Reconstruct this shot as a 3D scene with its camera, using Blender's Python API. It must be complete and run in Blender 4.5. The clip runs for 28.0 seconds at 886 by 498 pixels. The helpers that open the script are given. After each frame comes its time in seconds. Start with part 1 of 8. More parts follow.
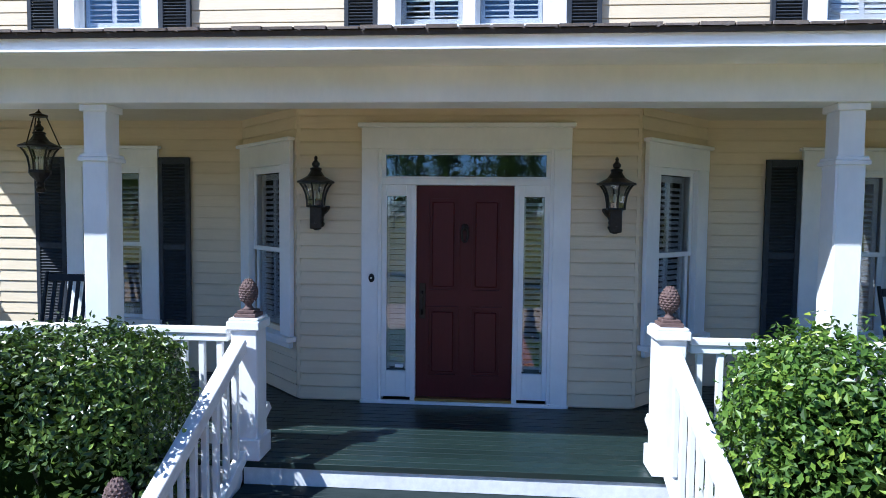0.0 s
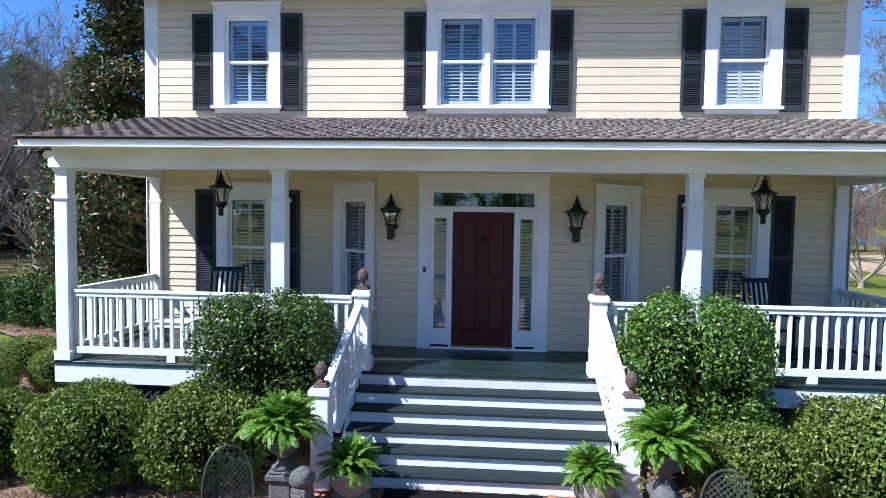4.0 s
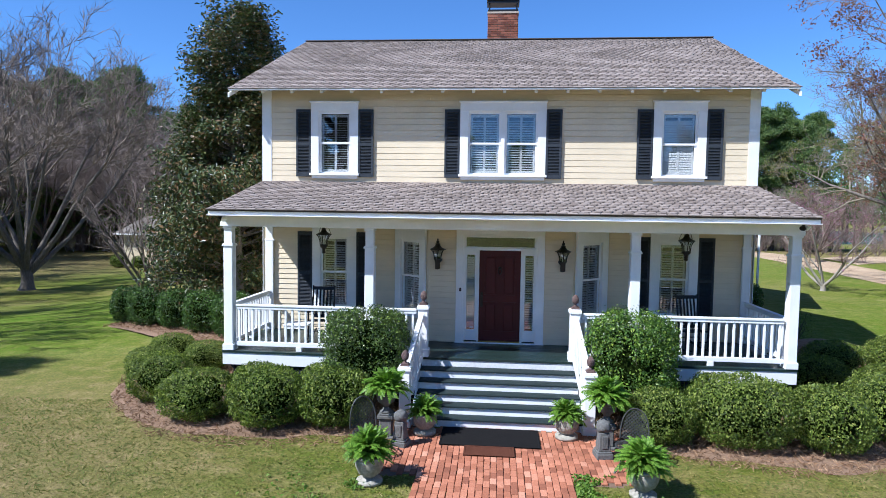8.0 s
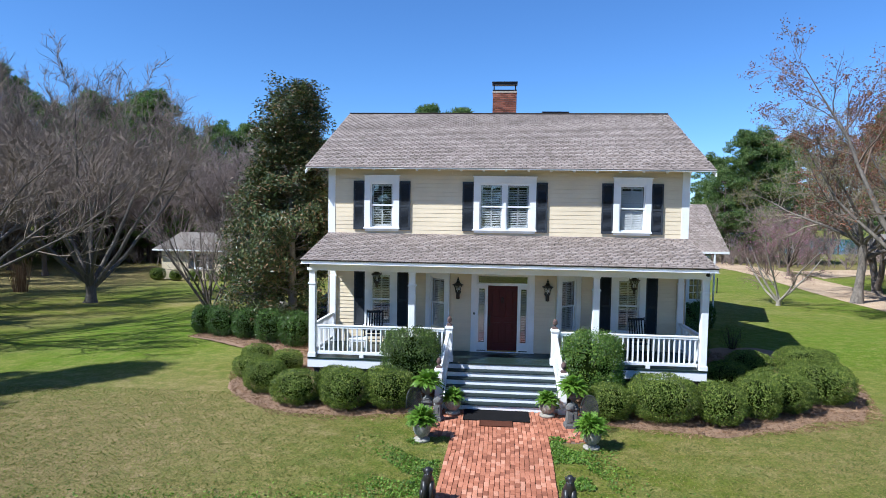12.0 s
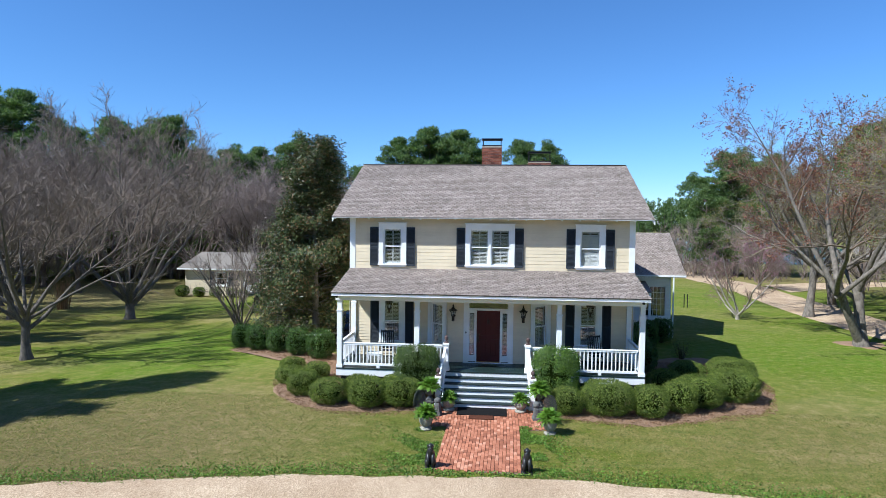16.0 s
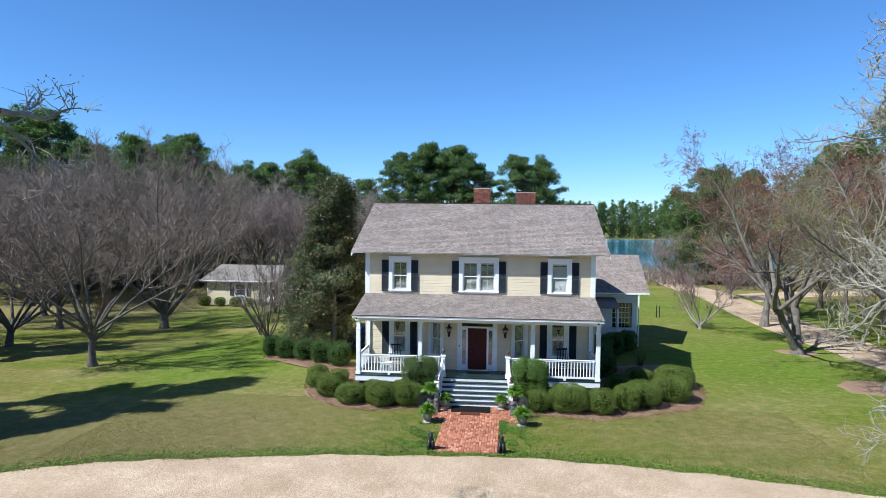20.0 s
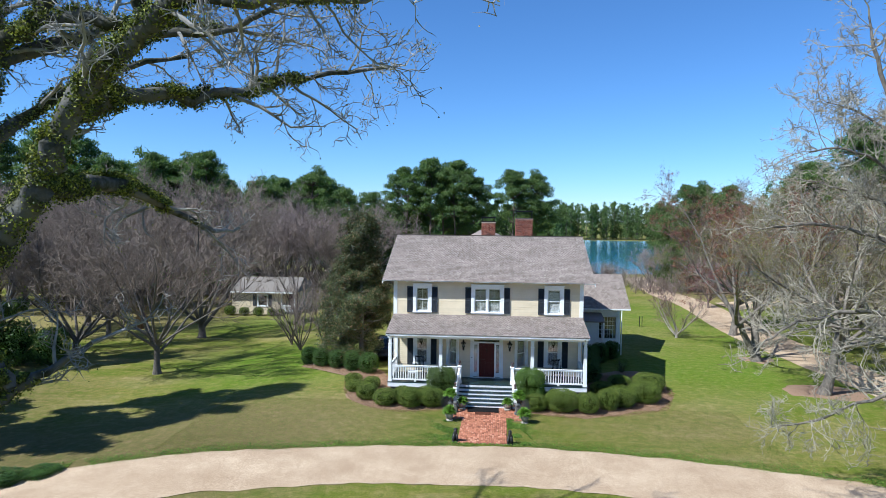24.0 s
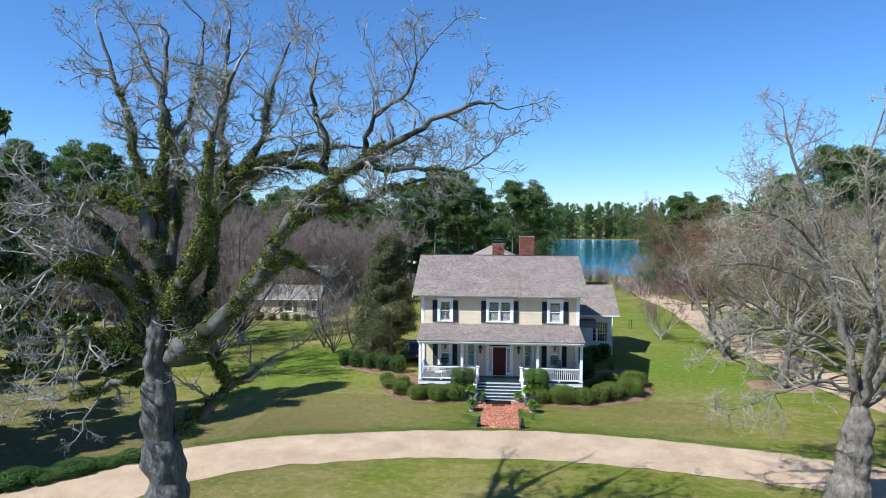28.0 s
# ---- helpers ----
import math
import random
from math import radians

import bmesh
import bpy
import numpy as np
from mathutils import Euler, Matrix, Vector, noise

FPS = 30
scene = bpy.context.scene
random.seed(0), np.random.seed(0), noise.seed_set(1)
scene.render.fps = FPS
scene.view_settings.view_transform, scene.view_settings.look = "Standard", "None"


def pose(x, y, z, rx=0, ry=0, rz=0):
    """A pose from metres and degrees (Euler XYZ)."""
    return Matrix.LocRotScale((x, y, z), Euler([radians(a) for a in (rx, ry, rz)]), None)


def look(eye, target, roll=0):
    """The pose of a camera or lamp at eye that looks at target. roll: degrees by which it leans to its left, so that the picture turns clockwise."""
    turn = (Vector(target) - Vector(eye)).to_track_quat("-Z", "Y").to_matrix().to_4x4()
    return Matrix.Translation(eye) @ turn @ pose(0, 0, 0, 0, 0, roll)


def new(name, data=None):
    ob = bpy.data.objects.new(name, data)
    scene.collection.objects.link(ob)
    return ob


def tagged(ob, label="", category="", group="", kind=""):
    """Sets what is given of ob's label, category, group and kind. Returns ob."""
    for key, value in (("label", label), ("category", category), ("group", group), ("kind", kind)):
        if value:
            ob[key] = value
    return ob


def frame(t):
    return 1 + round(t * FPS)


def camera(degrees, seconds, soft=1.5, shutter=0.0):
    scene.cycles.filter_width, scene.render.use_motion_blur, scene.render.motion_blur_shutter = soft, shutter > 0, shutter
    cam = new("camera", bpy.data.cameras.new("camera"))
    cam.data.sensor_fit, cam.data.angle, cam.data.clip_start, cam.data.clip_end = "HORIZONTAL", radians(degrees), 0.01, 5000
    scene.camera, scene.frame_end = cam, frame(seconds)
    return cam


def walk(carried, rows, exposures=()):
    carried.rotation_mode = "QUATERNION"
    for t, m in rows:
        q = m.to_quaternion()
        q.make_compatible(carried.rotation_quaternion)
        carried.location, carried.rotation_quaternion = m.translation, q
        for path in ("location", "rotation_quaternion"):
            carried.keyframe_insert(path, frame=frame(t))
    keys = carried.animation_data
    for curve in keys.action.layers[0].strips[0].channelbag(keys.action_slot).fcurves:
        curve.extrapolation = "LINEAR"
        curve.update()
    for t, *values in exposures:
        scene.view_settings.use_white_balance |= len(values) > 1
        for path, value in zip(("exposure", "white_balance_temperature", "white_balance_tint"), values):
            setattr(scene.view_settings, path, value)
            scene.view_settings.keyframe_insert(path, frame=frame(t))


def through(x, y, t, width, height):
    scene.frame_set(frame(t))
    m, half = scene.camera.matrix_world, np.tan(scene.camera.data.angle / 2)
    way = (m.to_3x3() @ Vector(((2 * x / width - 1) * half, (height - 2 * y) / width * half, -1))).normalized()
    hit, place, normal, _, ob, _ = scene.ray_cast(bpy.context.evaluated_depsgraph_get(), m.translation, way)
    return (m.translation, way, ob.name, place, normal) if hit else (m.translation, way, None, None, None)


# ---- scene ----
cam = camera(70.3, 28.0, 0.7)
PATH = [
    (0, (0.222, -6.858, 2.866), (0.079, -4.866, 2.754), 0.6),
    (1, (0.162, -7.72, 2.811), (0.019, -5.728, 2.703), 0.5),
    (2, (0.147, -8.617, 2.776), (-0.003, -6.625, 2.676), 0.6),
    (3, (0.085, -9.52, 2.904), (-0.061, -7.529, 2.794), 0.8),
    (6, (0.226, -12.446, 3.409), (0.054, -10.456, 3.312), 0.9),
    (7, (0.089, -13.635, 3.647), (-0.086, -11.646, 3.541), 0.9),
    (8, (-0.047, -14.954, 4.03), (-0.222, -12.966, 3.905), 0.8),
    (9.5, (-0.283, -17.107, 4.57), (-0.459, -15.119, 4.443), 0.9),
    (11, (-0.217, -19.166, 4.945), (-0.405, -17.178, 4.839), 0.9),
    (12.5, (-0.094, -21.075, 5.546), (-0.266, -19.086, 5.431), 0.9),
    (14.5, (0.311, -23.542, 6.101), (0.132, -21.552, 6.007), 0.7),
    (17, (0.466, -27.172, 7.06), (0.288, -25.182, 6.972), 0.6),
    (20, (1.028, -31.653, 8.38), (0.849, -29.663, 8.291), 0.6),
    (21.5, (0.931, -34.319, 9.219), (0.761, -32.328, 9.126), 0.7),
    (23.5, (0.487, -37.554, 10.28), (0.323, -35.563, 10.186), 0.6),
    (25, (-0.18, -40.162, 10.982), (-0.322, -38.17, 10.888), 0.6),
    (26.5, (-0.574, -42.957, 11.779), (-0.713, -40.964, 11.679), 0.5),
    (28, (-0.91, -46.074, 12.538), (-1.052, -44.082, 12.435), 0.3),
]
EXPOSURES = [(0, 0.97, 4940, 10), (8, 0.87, 5100, 10), (17, 0.76, 5190, 5), (24, 0.74, 5180, 5), (28, 0.74, 5230, 7)]
walk(cam, [(t, look(eye, target, roll)) for t, eye, target, roll in PATH], EXPOSURES)

# ---- sky and sun ----
SUN_WAY = Vector((-0.75, -0.49, 1.0)).normalized()
world = bpy.data.worlds.new("sky")
scene.world = world
world.use_nodes = True
wn = world.node_tree.nodes
sky = wn.new("ShaderNodeTexSky")
sky.sky_type, sky.sun_disc = "NISHITA", False
sky.sun_elevation = math.asin(SUN_WAY.z)
sky.sun_rotation = math.atan2(SUN_WAY.x, SUN_WAY.y)
sky.air_density, sky.dust_density, sky.ozone_density = 0.9, 0.0, 8.0
world.node_tree.links.new(sky.outputs[0], wn["Background"].inputs[0])
wn["Background"].inputs[1].default_value = 0.083
sun = new("sun", bpy.data.lights.new("sun", "SUN"))
sun.data.energy, sun.data.angle, sun.data.color = 5.0, radians(0.53), (1.0, 0.89, 0.74)
sun.matrix_world = look(SUN_WAY * 60, (0, 0, 0))


# ---- materials ----
def shade(name, rough=0.6, metal=0.0, spec=0.5):
    m = bpy.data.materials.new(name)
    m.use_nodes = True
    b = m.node_tree.nodes["Principled BSDF"]
    b.inputs["Roughness"].default_value = rough
    b.inputs["Metallic"].default_value = metal
    b.inputs["Specular IOR Level"].default_value = spec
    return m, m.node_tree.nodes, m.node_tree.links, b


def ramp(n, stops):
    r = n.new("ShaderNodeValToRGB")
    while len(r.color_ramp.elements) < len(stops):
        r.color_ramp.elements.new(0.5)
    for e, (p, c) in zip(r.color_ramp.elements, stops):
        e.position, e.color = p, (*c, 1)
    return r


def mixer(n, l, kind, fac, a, b):
    mx = n.new("ShaderNodeMixRGB")
    mx.blend_type = kind
    for sock, v in ((mx.inputs[0], fac), (mx.inputs[1], a), (mx.inputs[2], b)):
        if isinstance(v, (int, float)):
            sock.default_value = v
        elif isinstance(v, tuple):
            sock.default_value = (*v, 1)
        else:
            l.new(v, sock)
    return mx.outputs[0]


def texture(n, l, scale, detail=4.0, rough=0.6, stretch=(1, 1, 1), kind="noise", coord="Object"):
    tc, mp = n.new("ShaderNodeTexCoord"), n.new("ShaderNodeMapping")
    mp.inputs["Scale"].default_value = stretch
    l.new(tc.outputs[coord], mp.inputs[0])
    t = n.new("ShaderNodeTexNoise" if kind == "noise" else "ShaderNodeTexVoronoi")
    t.inputs["Scale"].default_value = scale
    if kind == "noise":
        t.inputs["Detail"].default_value, t.inputs["Roughness"].default_value = detail, rough
    l.new(mp.outputs[0], t.inputs["Vector"])
    return t


def world_texture(n, l, scale, detail=4.0, rough=0.6, stretch=(1, 1, 1)):
    g, mp = n.new("ShaderNodeNewGeometry"), n.new("ShaderNodeMapping")
    mp.inputs["Scale"].default_value = stretch
    l.new(g.outputs["Position"], mp.inputs[0])
    t = n.new("ShaderNodeTexNoise")
    t.inputs["Scale"].default_value, t.inputs["Detail"].default_value, t.inputs["Roughness"].default_value = scale, detail, rough
    l.new(mp.outputs[0], t.inputs["Vector"])
    return t


def bumped(n, l, b, height, strength, distance=0.01):
    bp = n.new("ShaderNodeBump")
    bp.inputs["Strength"].default_value, bp.inputs["Distance"].default_value = strength, distance
    l.new(height, bp.inputs["Height"])
    l.new(bp.outputs[0], b.inputs["Normal"])


def surface(name, dark, light, rough=0.6, fine=30.0, coarse=1.5, bump=0.2, stretch=(1, 1, 1), metal=0.0, spec=0.5, vary=0.0, distance=0.01):
    """A surface whose colour wanders between two tones at two scales, with fine relief."""
    m, n, l, b = shade(name, rough, metal, spec)
    f = world_texture(n, l, fine, 5, 0.65, stretch)
    c = world_texture(n, l, coarse, 4, 0.6)
    r = ramp(n, [(0.35, dark), (0.65, light)])
    l.new(f.outputs[0], r.inputs[0])
    mean = tuple((p + q) / 2 for p, q in zip(dark, light))
    r2 = ramp(n, [(0.3, tuple(v * 0.82 for v in mean)), (0.7, tuple(min(1, v * 1.12) for v in mean))])
    l.new(c.outputs[0], r2.inputs[0])
    col = mixer(n, l, "MIX", 0.5, r.outputs[0], r2.outputs[0])
    if vary:
        oi, hsv, mr = n.new("ShaderNodeObjectInfo"), n.new("ShaderNodeHueSaturation"), n.new("ShaderNodeMapRange")
        mr.inputs["To Min"].default_value, mr.inputs["To Max"].default_value = 1 - vary, 1 + vary
        l.new(oi.outputs["Random"], mr.inputs["Value"])
        l.new(mr.outputs[0], hsv.inputs["Value"])
        l.new(col, hsv.inputs["Color"])
        col = hsv.outputs[0]
    l.new(col, b.inputs["Base Color"])
    if bump:
        bumped(n, l, b, f.outputs[0], bump, distance)
    return m


def islands(name, stops, rough=0.7, fine=40.0, bump=0.3, spec=0.3, by_object=False, distance=0.004):
    """A surface of many pieces, each with a tone of its own."""
    m, n, l, b = shade(name, rough, 0.0, spec)
    r = ramp(n, stops)
    if by_object:
        l.new(n.new("ShaderNodeObjectInfo").outputs["Random"], r.inputs[0])
    else:
        l.new(n.new("ShaderNodeNewGeometry").outputs["Random Per Island"], r.inputs[0])
    f = world_texture(n, l, fine, 4, 0.7)
    g = ramp(n, [(0.3, (0.72, 0.72, 0.72)), (0.7, (1.12, 1.12, 1.12))])
    l.new(f.outputs[0], g.inputs[0])
    c = world_texture(n, l, 0.7, 4, 0.6)
    g2 = ramp(n, [(0.3, (0.85, 0.85, 0.85)), (0.7, (1.1, 1.1, 1.1))])
    l.new(c.outputs[0], g2.inputs[0])
    col = mixer(n, l, "MULTIPLY", 1.0, mixer(n, l, "MULTIPLY", 1.0, r.outputs[0], g.outputs[0]), g2.outputs[0])
    l.new(col, b.inputs["Base Color"])
    if bump:
        bumped(n, l, b, f.outputs[0], bump, distance)
    return m


def leafy(name, stops, rough=0.35, through=0.25, spec=0.5):
    """Leaves: a tone for each leaf, some light passing through."""
    m, n, l, b = shade(name, rough, 0.0, spec)
    r = ramp(n, stops)
    l.new(n.new("ShaderNodeNewGeometry").outputs["Random Per Island"], r.inputs[0])
    c = world_texture(n, l, 1.6, 3, 0.6)
    g = ramp(n, [(0.3, (0.75, 0.75, 0.75)), (0.7, (1.2, 1.2, 1.2))])
    l.new(c.outputs[0], g.inputs[0])
    col = mixer(n, l, "MULTIPLY", 1.0, r.outputs[0], g.outputs[0])
    l.new(col, b.inputs["Base Color"])
    t = n.new("ShaderNodeBsdfTranslucent")
    l.new(mixer(n, l, "MULTIPLY", 1.0, col, (1.1, 1.3, 0.5)), t.inputs[0])
    mx = n.new("ShaderNodeMixShader")
    mx.inputs[0].default_value = through
    l.new(b.outputs[0], mx.inputs[1])
    l.new(t.outputs[0], mx.inputs[2])
    l.new(mx.outputs[0], n["Material Output"].inputs[0])
    return m


def glassy(name, tint=(1, 1, 1), gloss=1.45):
    m, n, l, b = shade(name)
    tr, gl, fr, mx = n.new("ShaderNodeBsdfTransparent"), n.new("ShaderNodeBsdfGlossy"), n.new("ShaderNodeLayerWeight"), n.new("ShaderNodeMixShader")
    tr.inputs[0].default_value = (*tint, 1)
    gl.inputs["Roughness"].default_value = 0.01
    fr.inputs[0].default_value = 0.5
    pw, mr = n.new("ShaderNodeMath"), n.new("ShaderNodeMapRange")
    pw.operation = "POWER"
    pw.inputs[1].default_value = 4.5
    l.new(fr.outputs["Facing"], pw.inputs[0])
    l.new(pw.outputs[0], mr.inputs["Value"])
    mr.inputs["To Min"].default_value = ((gloss - 1) / (gloss + 1)) ** 2
    w = world_texture(n, l, 1.1, 2, 0.5)
    bp = n.new("ShaderNodeBump")
    bp.inputs["Strength"].default_value, bp.inputs["Distance"].default_value = 0.12, 0.02
    l.new(w.outputs[0], bp.inputs["Height"])
    l.new(bp.outputs[0], gl.inputs["Normal"])
    l.new(mr.outputs[0], mx.inputs[0])
    l.new(tr.outputs[0], mx.inputs[1])
    l.new(gl.outputs[0], mx.inputs[2])
    l.new(mx.outputs[0], n["Material Output"].inputs[0])
    return m


CREAM = surface("cream_paint", (0.695, 0.59, 0.415), (0.765, 0.65, 0.46), 0.55, 18, 0.8, 0.12, (0.3, 1, 2.5), vary=0.03)
WHITE = surface("white_paint", (0.82, 0.83, 0.84), (0.88, 0.88, 0.88), 0.45, 25, 1.2, 0.1, (1, 1, 0.4))
WORN = surface("worn_white_paint", (0.62, 0.62, 0.62), (0.84, 0.84, 0.84), 0.5, 16, 3.0, 0.15)
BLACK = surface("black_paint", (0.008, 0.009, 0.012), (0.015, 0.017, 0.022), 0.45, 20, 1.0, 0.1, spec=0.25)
SLATE = surface("shutter_paint", (0.029, 0.034, 0.043), (0.054, 0.062, 0.076), 0.5, 20, 1.0, 0.1, spec=0.22)
MAROON = surface("maroon_paint", (0.062, 0.007, 0.009), (0.082, 0.010, 0.012), 0.45, 14, 2.0, 0.06, (4, 4, 0.4), spec=0.3)
DECK = surface("dark_green_deck_paint", (0.011, 0.022, 0.020), (0.023, 0.038, 0.035), 0.3, 22, 1.5, 0.12, (0.3, 3, 3), vary=0.2, spec=0.36)
# copy of the deck paint with gloss cut, to keep sky sheen off the treads
TREAD = surface("low_sheen_tread_paint", (0.010, 0.018, 0.018), (0.030, 0.042, 0.043), 0.6, 22, 2.5, 0.15, (0.4, 3, 3), spec=0.14)
CEILING = surface("porch_ceiling_paint", (0.68, 0.62, 0.47), (0.74, 0.675, 0.52), 0.6, 10, 1.0, 0.1)
SHINGLE = islands("roof_shingle", [(0.0, (0.209, 0.171, 0.147)), (0.3, (0.271, 0.224, 0.195)), (0.75, (0.301, 0.251, 0.221)), (1.0, (0.346, 0.293, 0.259))], 0.9, 60, 0.5, 0.2)
SHINGLE_ONE = islands("roof_shingle_loose", [(0.0, (0.209, 0.171, 0.147)), (0.3, (0.271, 0.224, 0.195)), (0.75, (0.301, 0.251, 0.221)), (1.0, (0.346, 0.293, 0.259))], 0.9, 60, 0.5, 0.2, True)
ROOF_FELT = surface("roof_underlay", (0.05, 0.04, 0.035), (0.09, 0.075, 0.065), 0.95, 30, 1.0, 0.3)
BRICK = islands("paving_brick", [(0.0, (0.239, 0.090, 0.050)), (0.35, (0.376, 0.145, 0.079)), (0.8, (0.479, 0.200, 0.115)), (1.0, (0.570, 0.290, 0.186))], 0.85, 45, 0.6, 0.3)
BRICK_ONE = islands("paving_brick_loose", [(0.0, (0.239, 0.090, 0.050)), (0.35, (0.376, 0.145, 0.079)), (0.8, (0.479, 0.200, 0.115)), (1.0, (0.570, 0.290, 0.186))], 0.85, 45, 0.6, 0.3, True)
CHIMNEY = islands("chimney_brick", [(0.0, (0.11, 0.04, 0.028)), (0.5, (0.22, 0.078, 0.05)), (1.0, (0.32, 0.13, 0.085))], 0.9, 40, 0.5, 0.3, True)
MORTAR = surface("mortar", (0.34, 0.28, 0.23), (0.46, 0.40, 0.33), 0.95, 60, 3, 0.3)
JOINT = surface("paving_joint", (0.12, 0.075, 0.048), (0.22, 0.145, 0.10), 0.95, 60, 3, 0.3)
GLASS = glassy("window_glass", (0.83, 0.845, 0.86), 2.0)
BLIND = surface("white_blind", (0.74, 0.75, 0.75), (0.80, 0.80, 0.80), 0.5, 20, 1.0, 0.0)
# very dark tone puts indoor gloom into the colour; also under the porch boards
ROOM = surface("painted_gloom", (0.045, 0.042, 0.038), (0.07, 0.065, 0.06), 0.9, 4, 0.5, 0.0)
IRON = surface("black_iron", (0.010, 0.010, 0.011), (0.028, 0.027, 0.027), 0.42, 30, 3, 0.2, metal=0.4)
OLD_IRON = surface("weathered_iron", (0.018, 0.019, 0.018), (0.075, 0.076, 0.07), 0.6, 20, 4, 0.3, metal=0.2)
BRONZE = surface("dark_bronze", (0.020, 0.015, 0.013), (0.05, 0.040, 0.036), 0.4, 30, 4, 0.2, metal=0.6)
BRASS = surface("brass", (0.45, 0.31, 0.10), (0.62, 0.45, 0.17), 0.3, 30, 4, 0.1, metal=1.0)
FINIAL = surface("brown_cast_stone", (0.075, 0.046, 0.041), (0.165, 0.105, 0.094), 0.75, 40, 6, 0.4)
CONCRETE = surface("weathered_cast_stone", (0.15, 0.135, 0.105), (0.46, 0.43, 0.365), 0.9, 18, 3, 0.5)
GREYSTONE = surface("grey_cast_stone", (0.055, 0.055, 0.053), (0.17, 0.167, 0.158), 0.9, 25, 4, 0.4)
RUBBER = surface("black_rubber_mat", (0.007, 0.007, 0.008), (0.019, 0.018, 0.018), 0.9, 60, 4, 0.4, spec=0.06)
COIR = surface("brown_coir_mat", (0.055, 0.022, 0.014), (0.12, 0.048, 0.03), 0.95, 90, 4, 0.6, spec=0.05)
BULB = surface("frosted_bulb", (0.7, 0.68, 0.6), (0.8, 0.78, 0.7), 0.4, 20, 2, 0.0)
STONE_DOG = surface("black_painted_stone", (0.010, 0.010, 0.011), (0.030, 0.029, 0.029), 0.4, 25, 5, 0.3)


# ---- small builders ----
MESHES = {}


def link(name, mesh, material, parent=None, label=""):
    ob = new(name, mesh)
    if material and not mesh.materials:
        mesh.materials.append(material)
    if parent:
        ob.parent = parent
    if label:
        ob["label"] = label
    return ob


def part(name, bm, material, parent, label="", smooth=False):
    me = bpy.data.meshes.new(name)
    bm.to_mesh(me)
    bm.free()
    if smooth:
        me.polygons.foreach_set("use_smooth", [True] * len(me.polygons))
    return link(name, me, material, parent, label)


def raw(name, verts, faces, material, parent=None, label="", smooth=False):
    me = bpy.data.meshes.new(name)
    me.from_pydata(verts, [], faces)
    if smooth:
        me.polygons.foreach_set("use_smooth", [True] * len(me.polygons))
    me.update()
    return link(name, me, material, parent, label)


def empty(name, m=None, **tags):
    ob = new(name)
    ob.empty_display_size = 0.2
    if m is not None:
        ob.matrix_world = m
    return tagged(ob, **tags)


def box(bm, x0, x1, y0, y1, z0, z1, bevel=0.0, m=None):
    vs = [bm.verts.new(p) for p in ((x0, y0, z0), (x1, y0, z0), (x1, y1, z0), (x0, y1, z0), (x0, y0, z1), (x1, y0, z1), (x1, y1, z1), (x0, y1, z1))]
    fs = [bm.faces.new([vs[i] for i in q]) for q in ((3, 2, 1, 0), (4, 5, 6, 7), (0, 1, 5, 4), (1, 2, 6, 5), (2, 3, 7, 6), (3, 0, 4, 7))]
    if bevel:
        es = list({e for f in fs for e in f.edges})
        r = bmesh.ops.bevel(bm, geom=es, offset=bevel, segments=1, affect="EDGES")
        vs = list({v for f in r["faces"] for v in f.verts} | {v for v in vs if v.is_valid})
    if m is not None:
        bmesh.ops.transform(bm, matrix=m, verts=vs)
    return bm


def boxes(rows, bevel=0.0):
    bm = bmesh.new()
    for r in rows:
        box(bm, *r, bevel)
    return bm


def piece(name, size, material, parent, at, turn=(0, 0, 0), bevel=0.004, label=""):
    """One box-shaped piece; alike pieces share their mesh."""
    key = (tuple(round(s, 4) for s in size), material.name, bevel)
    if key not in MESHES:
        bm = bmesh.new()
        hx, hy, hz = (s / 2 for s in size)
        box(bm, -hx, hx, -hy, hy, -hz, hz, bevel)
        me = bpy.data.meshes.new(name)
        bm.to_mesh(me)
        bm.free()
        me.materials.append(material)
        MESHES[key] = me
    ob = link(name, MESHES[key], None, parent, label)
    ob.matrix_basis = pose(*at, *turn)
    return ob


def lathe(bm, profile, sides=24, m=None, flute=0.0, flutes=0):
    rings = []
    for r, z in profile:
        ring = []
        for i in range(sides):
            a = 2 * math.pi * i / sides
            k = 1 + (flute * math.cos(a * flutes) if flutes else 0)
            p = Vector((r * k * math.cos(a), r * k * math.sin(a), z))
            ring.append(bm.verts.new(m @ p if m is not None else p))
        rings.append(ring)
    for a, b in zip(rings, rings[1:]):
        for i in range(sides):
            bm.faces.new((a[i], a[(i + 1) % sides], b[(i + 1) % sides], b[i]))
    bm.faces.new(rings[0][::-1])
    bm.faces.new(rings[-1])
    return bm


def tube(bm, points, radius, sides=8):
    """A rod along points; radius a number or one for each point."""
    pts = [Vector(p) for p in points]
    rings = []
    for i, p in enumerate(pts):
        d = (pts[min(i + 1, len(pts) - 1)] - pts[max(i - 1, 0)]).normalized()
        u = d.orthogonal().normalized()
        if rings:
            u = (last - last.dot(d) * d).normalized()
        last = u
        v = d.cross(u)
        r = radius[i] if isinstance(radius, (list, tuple)) else radius
        rings.append([bm.verts.new(p + r * (math.cos(2 * math.pi * k / sides) * u + math.sin(2 * math.pi * k / sides) * v)) for k in range(sides)])
    for a, b in zip(rings, rings[1:]):
        for k in range(sides):
            bm.faces.new((a[k], a[(k + 1) % sides], b[(k + 1) % sides], b[k]))
    bm.faces.new(rings[0][::-1])
    bm.faces.new(rings[-1])
    return bm


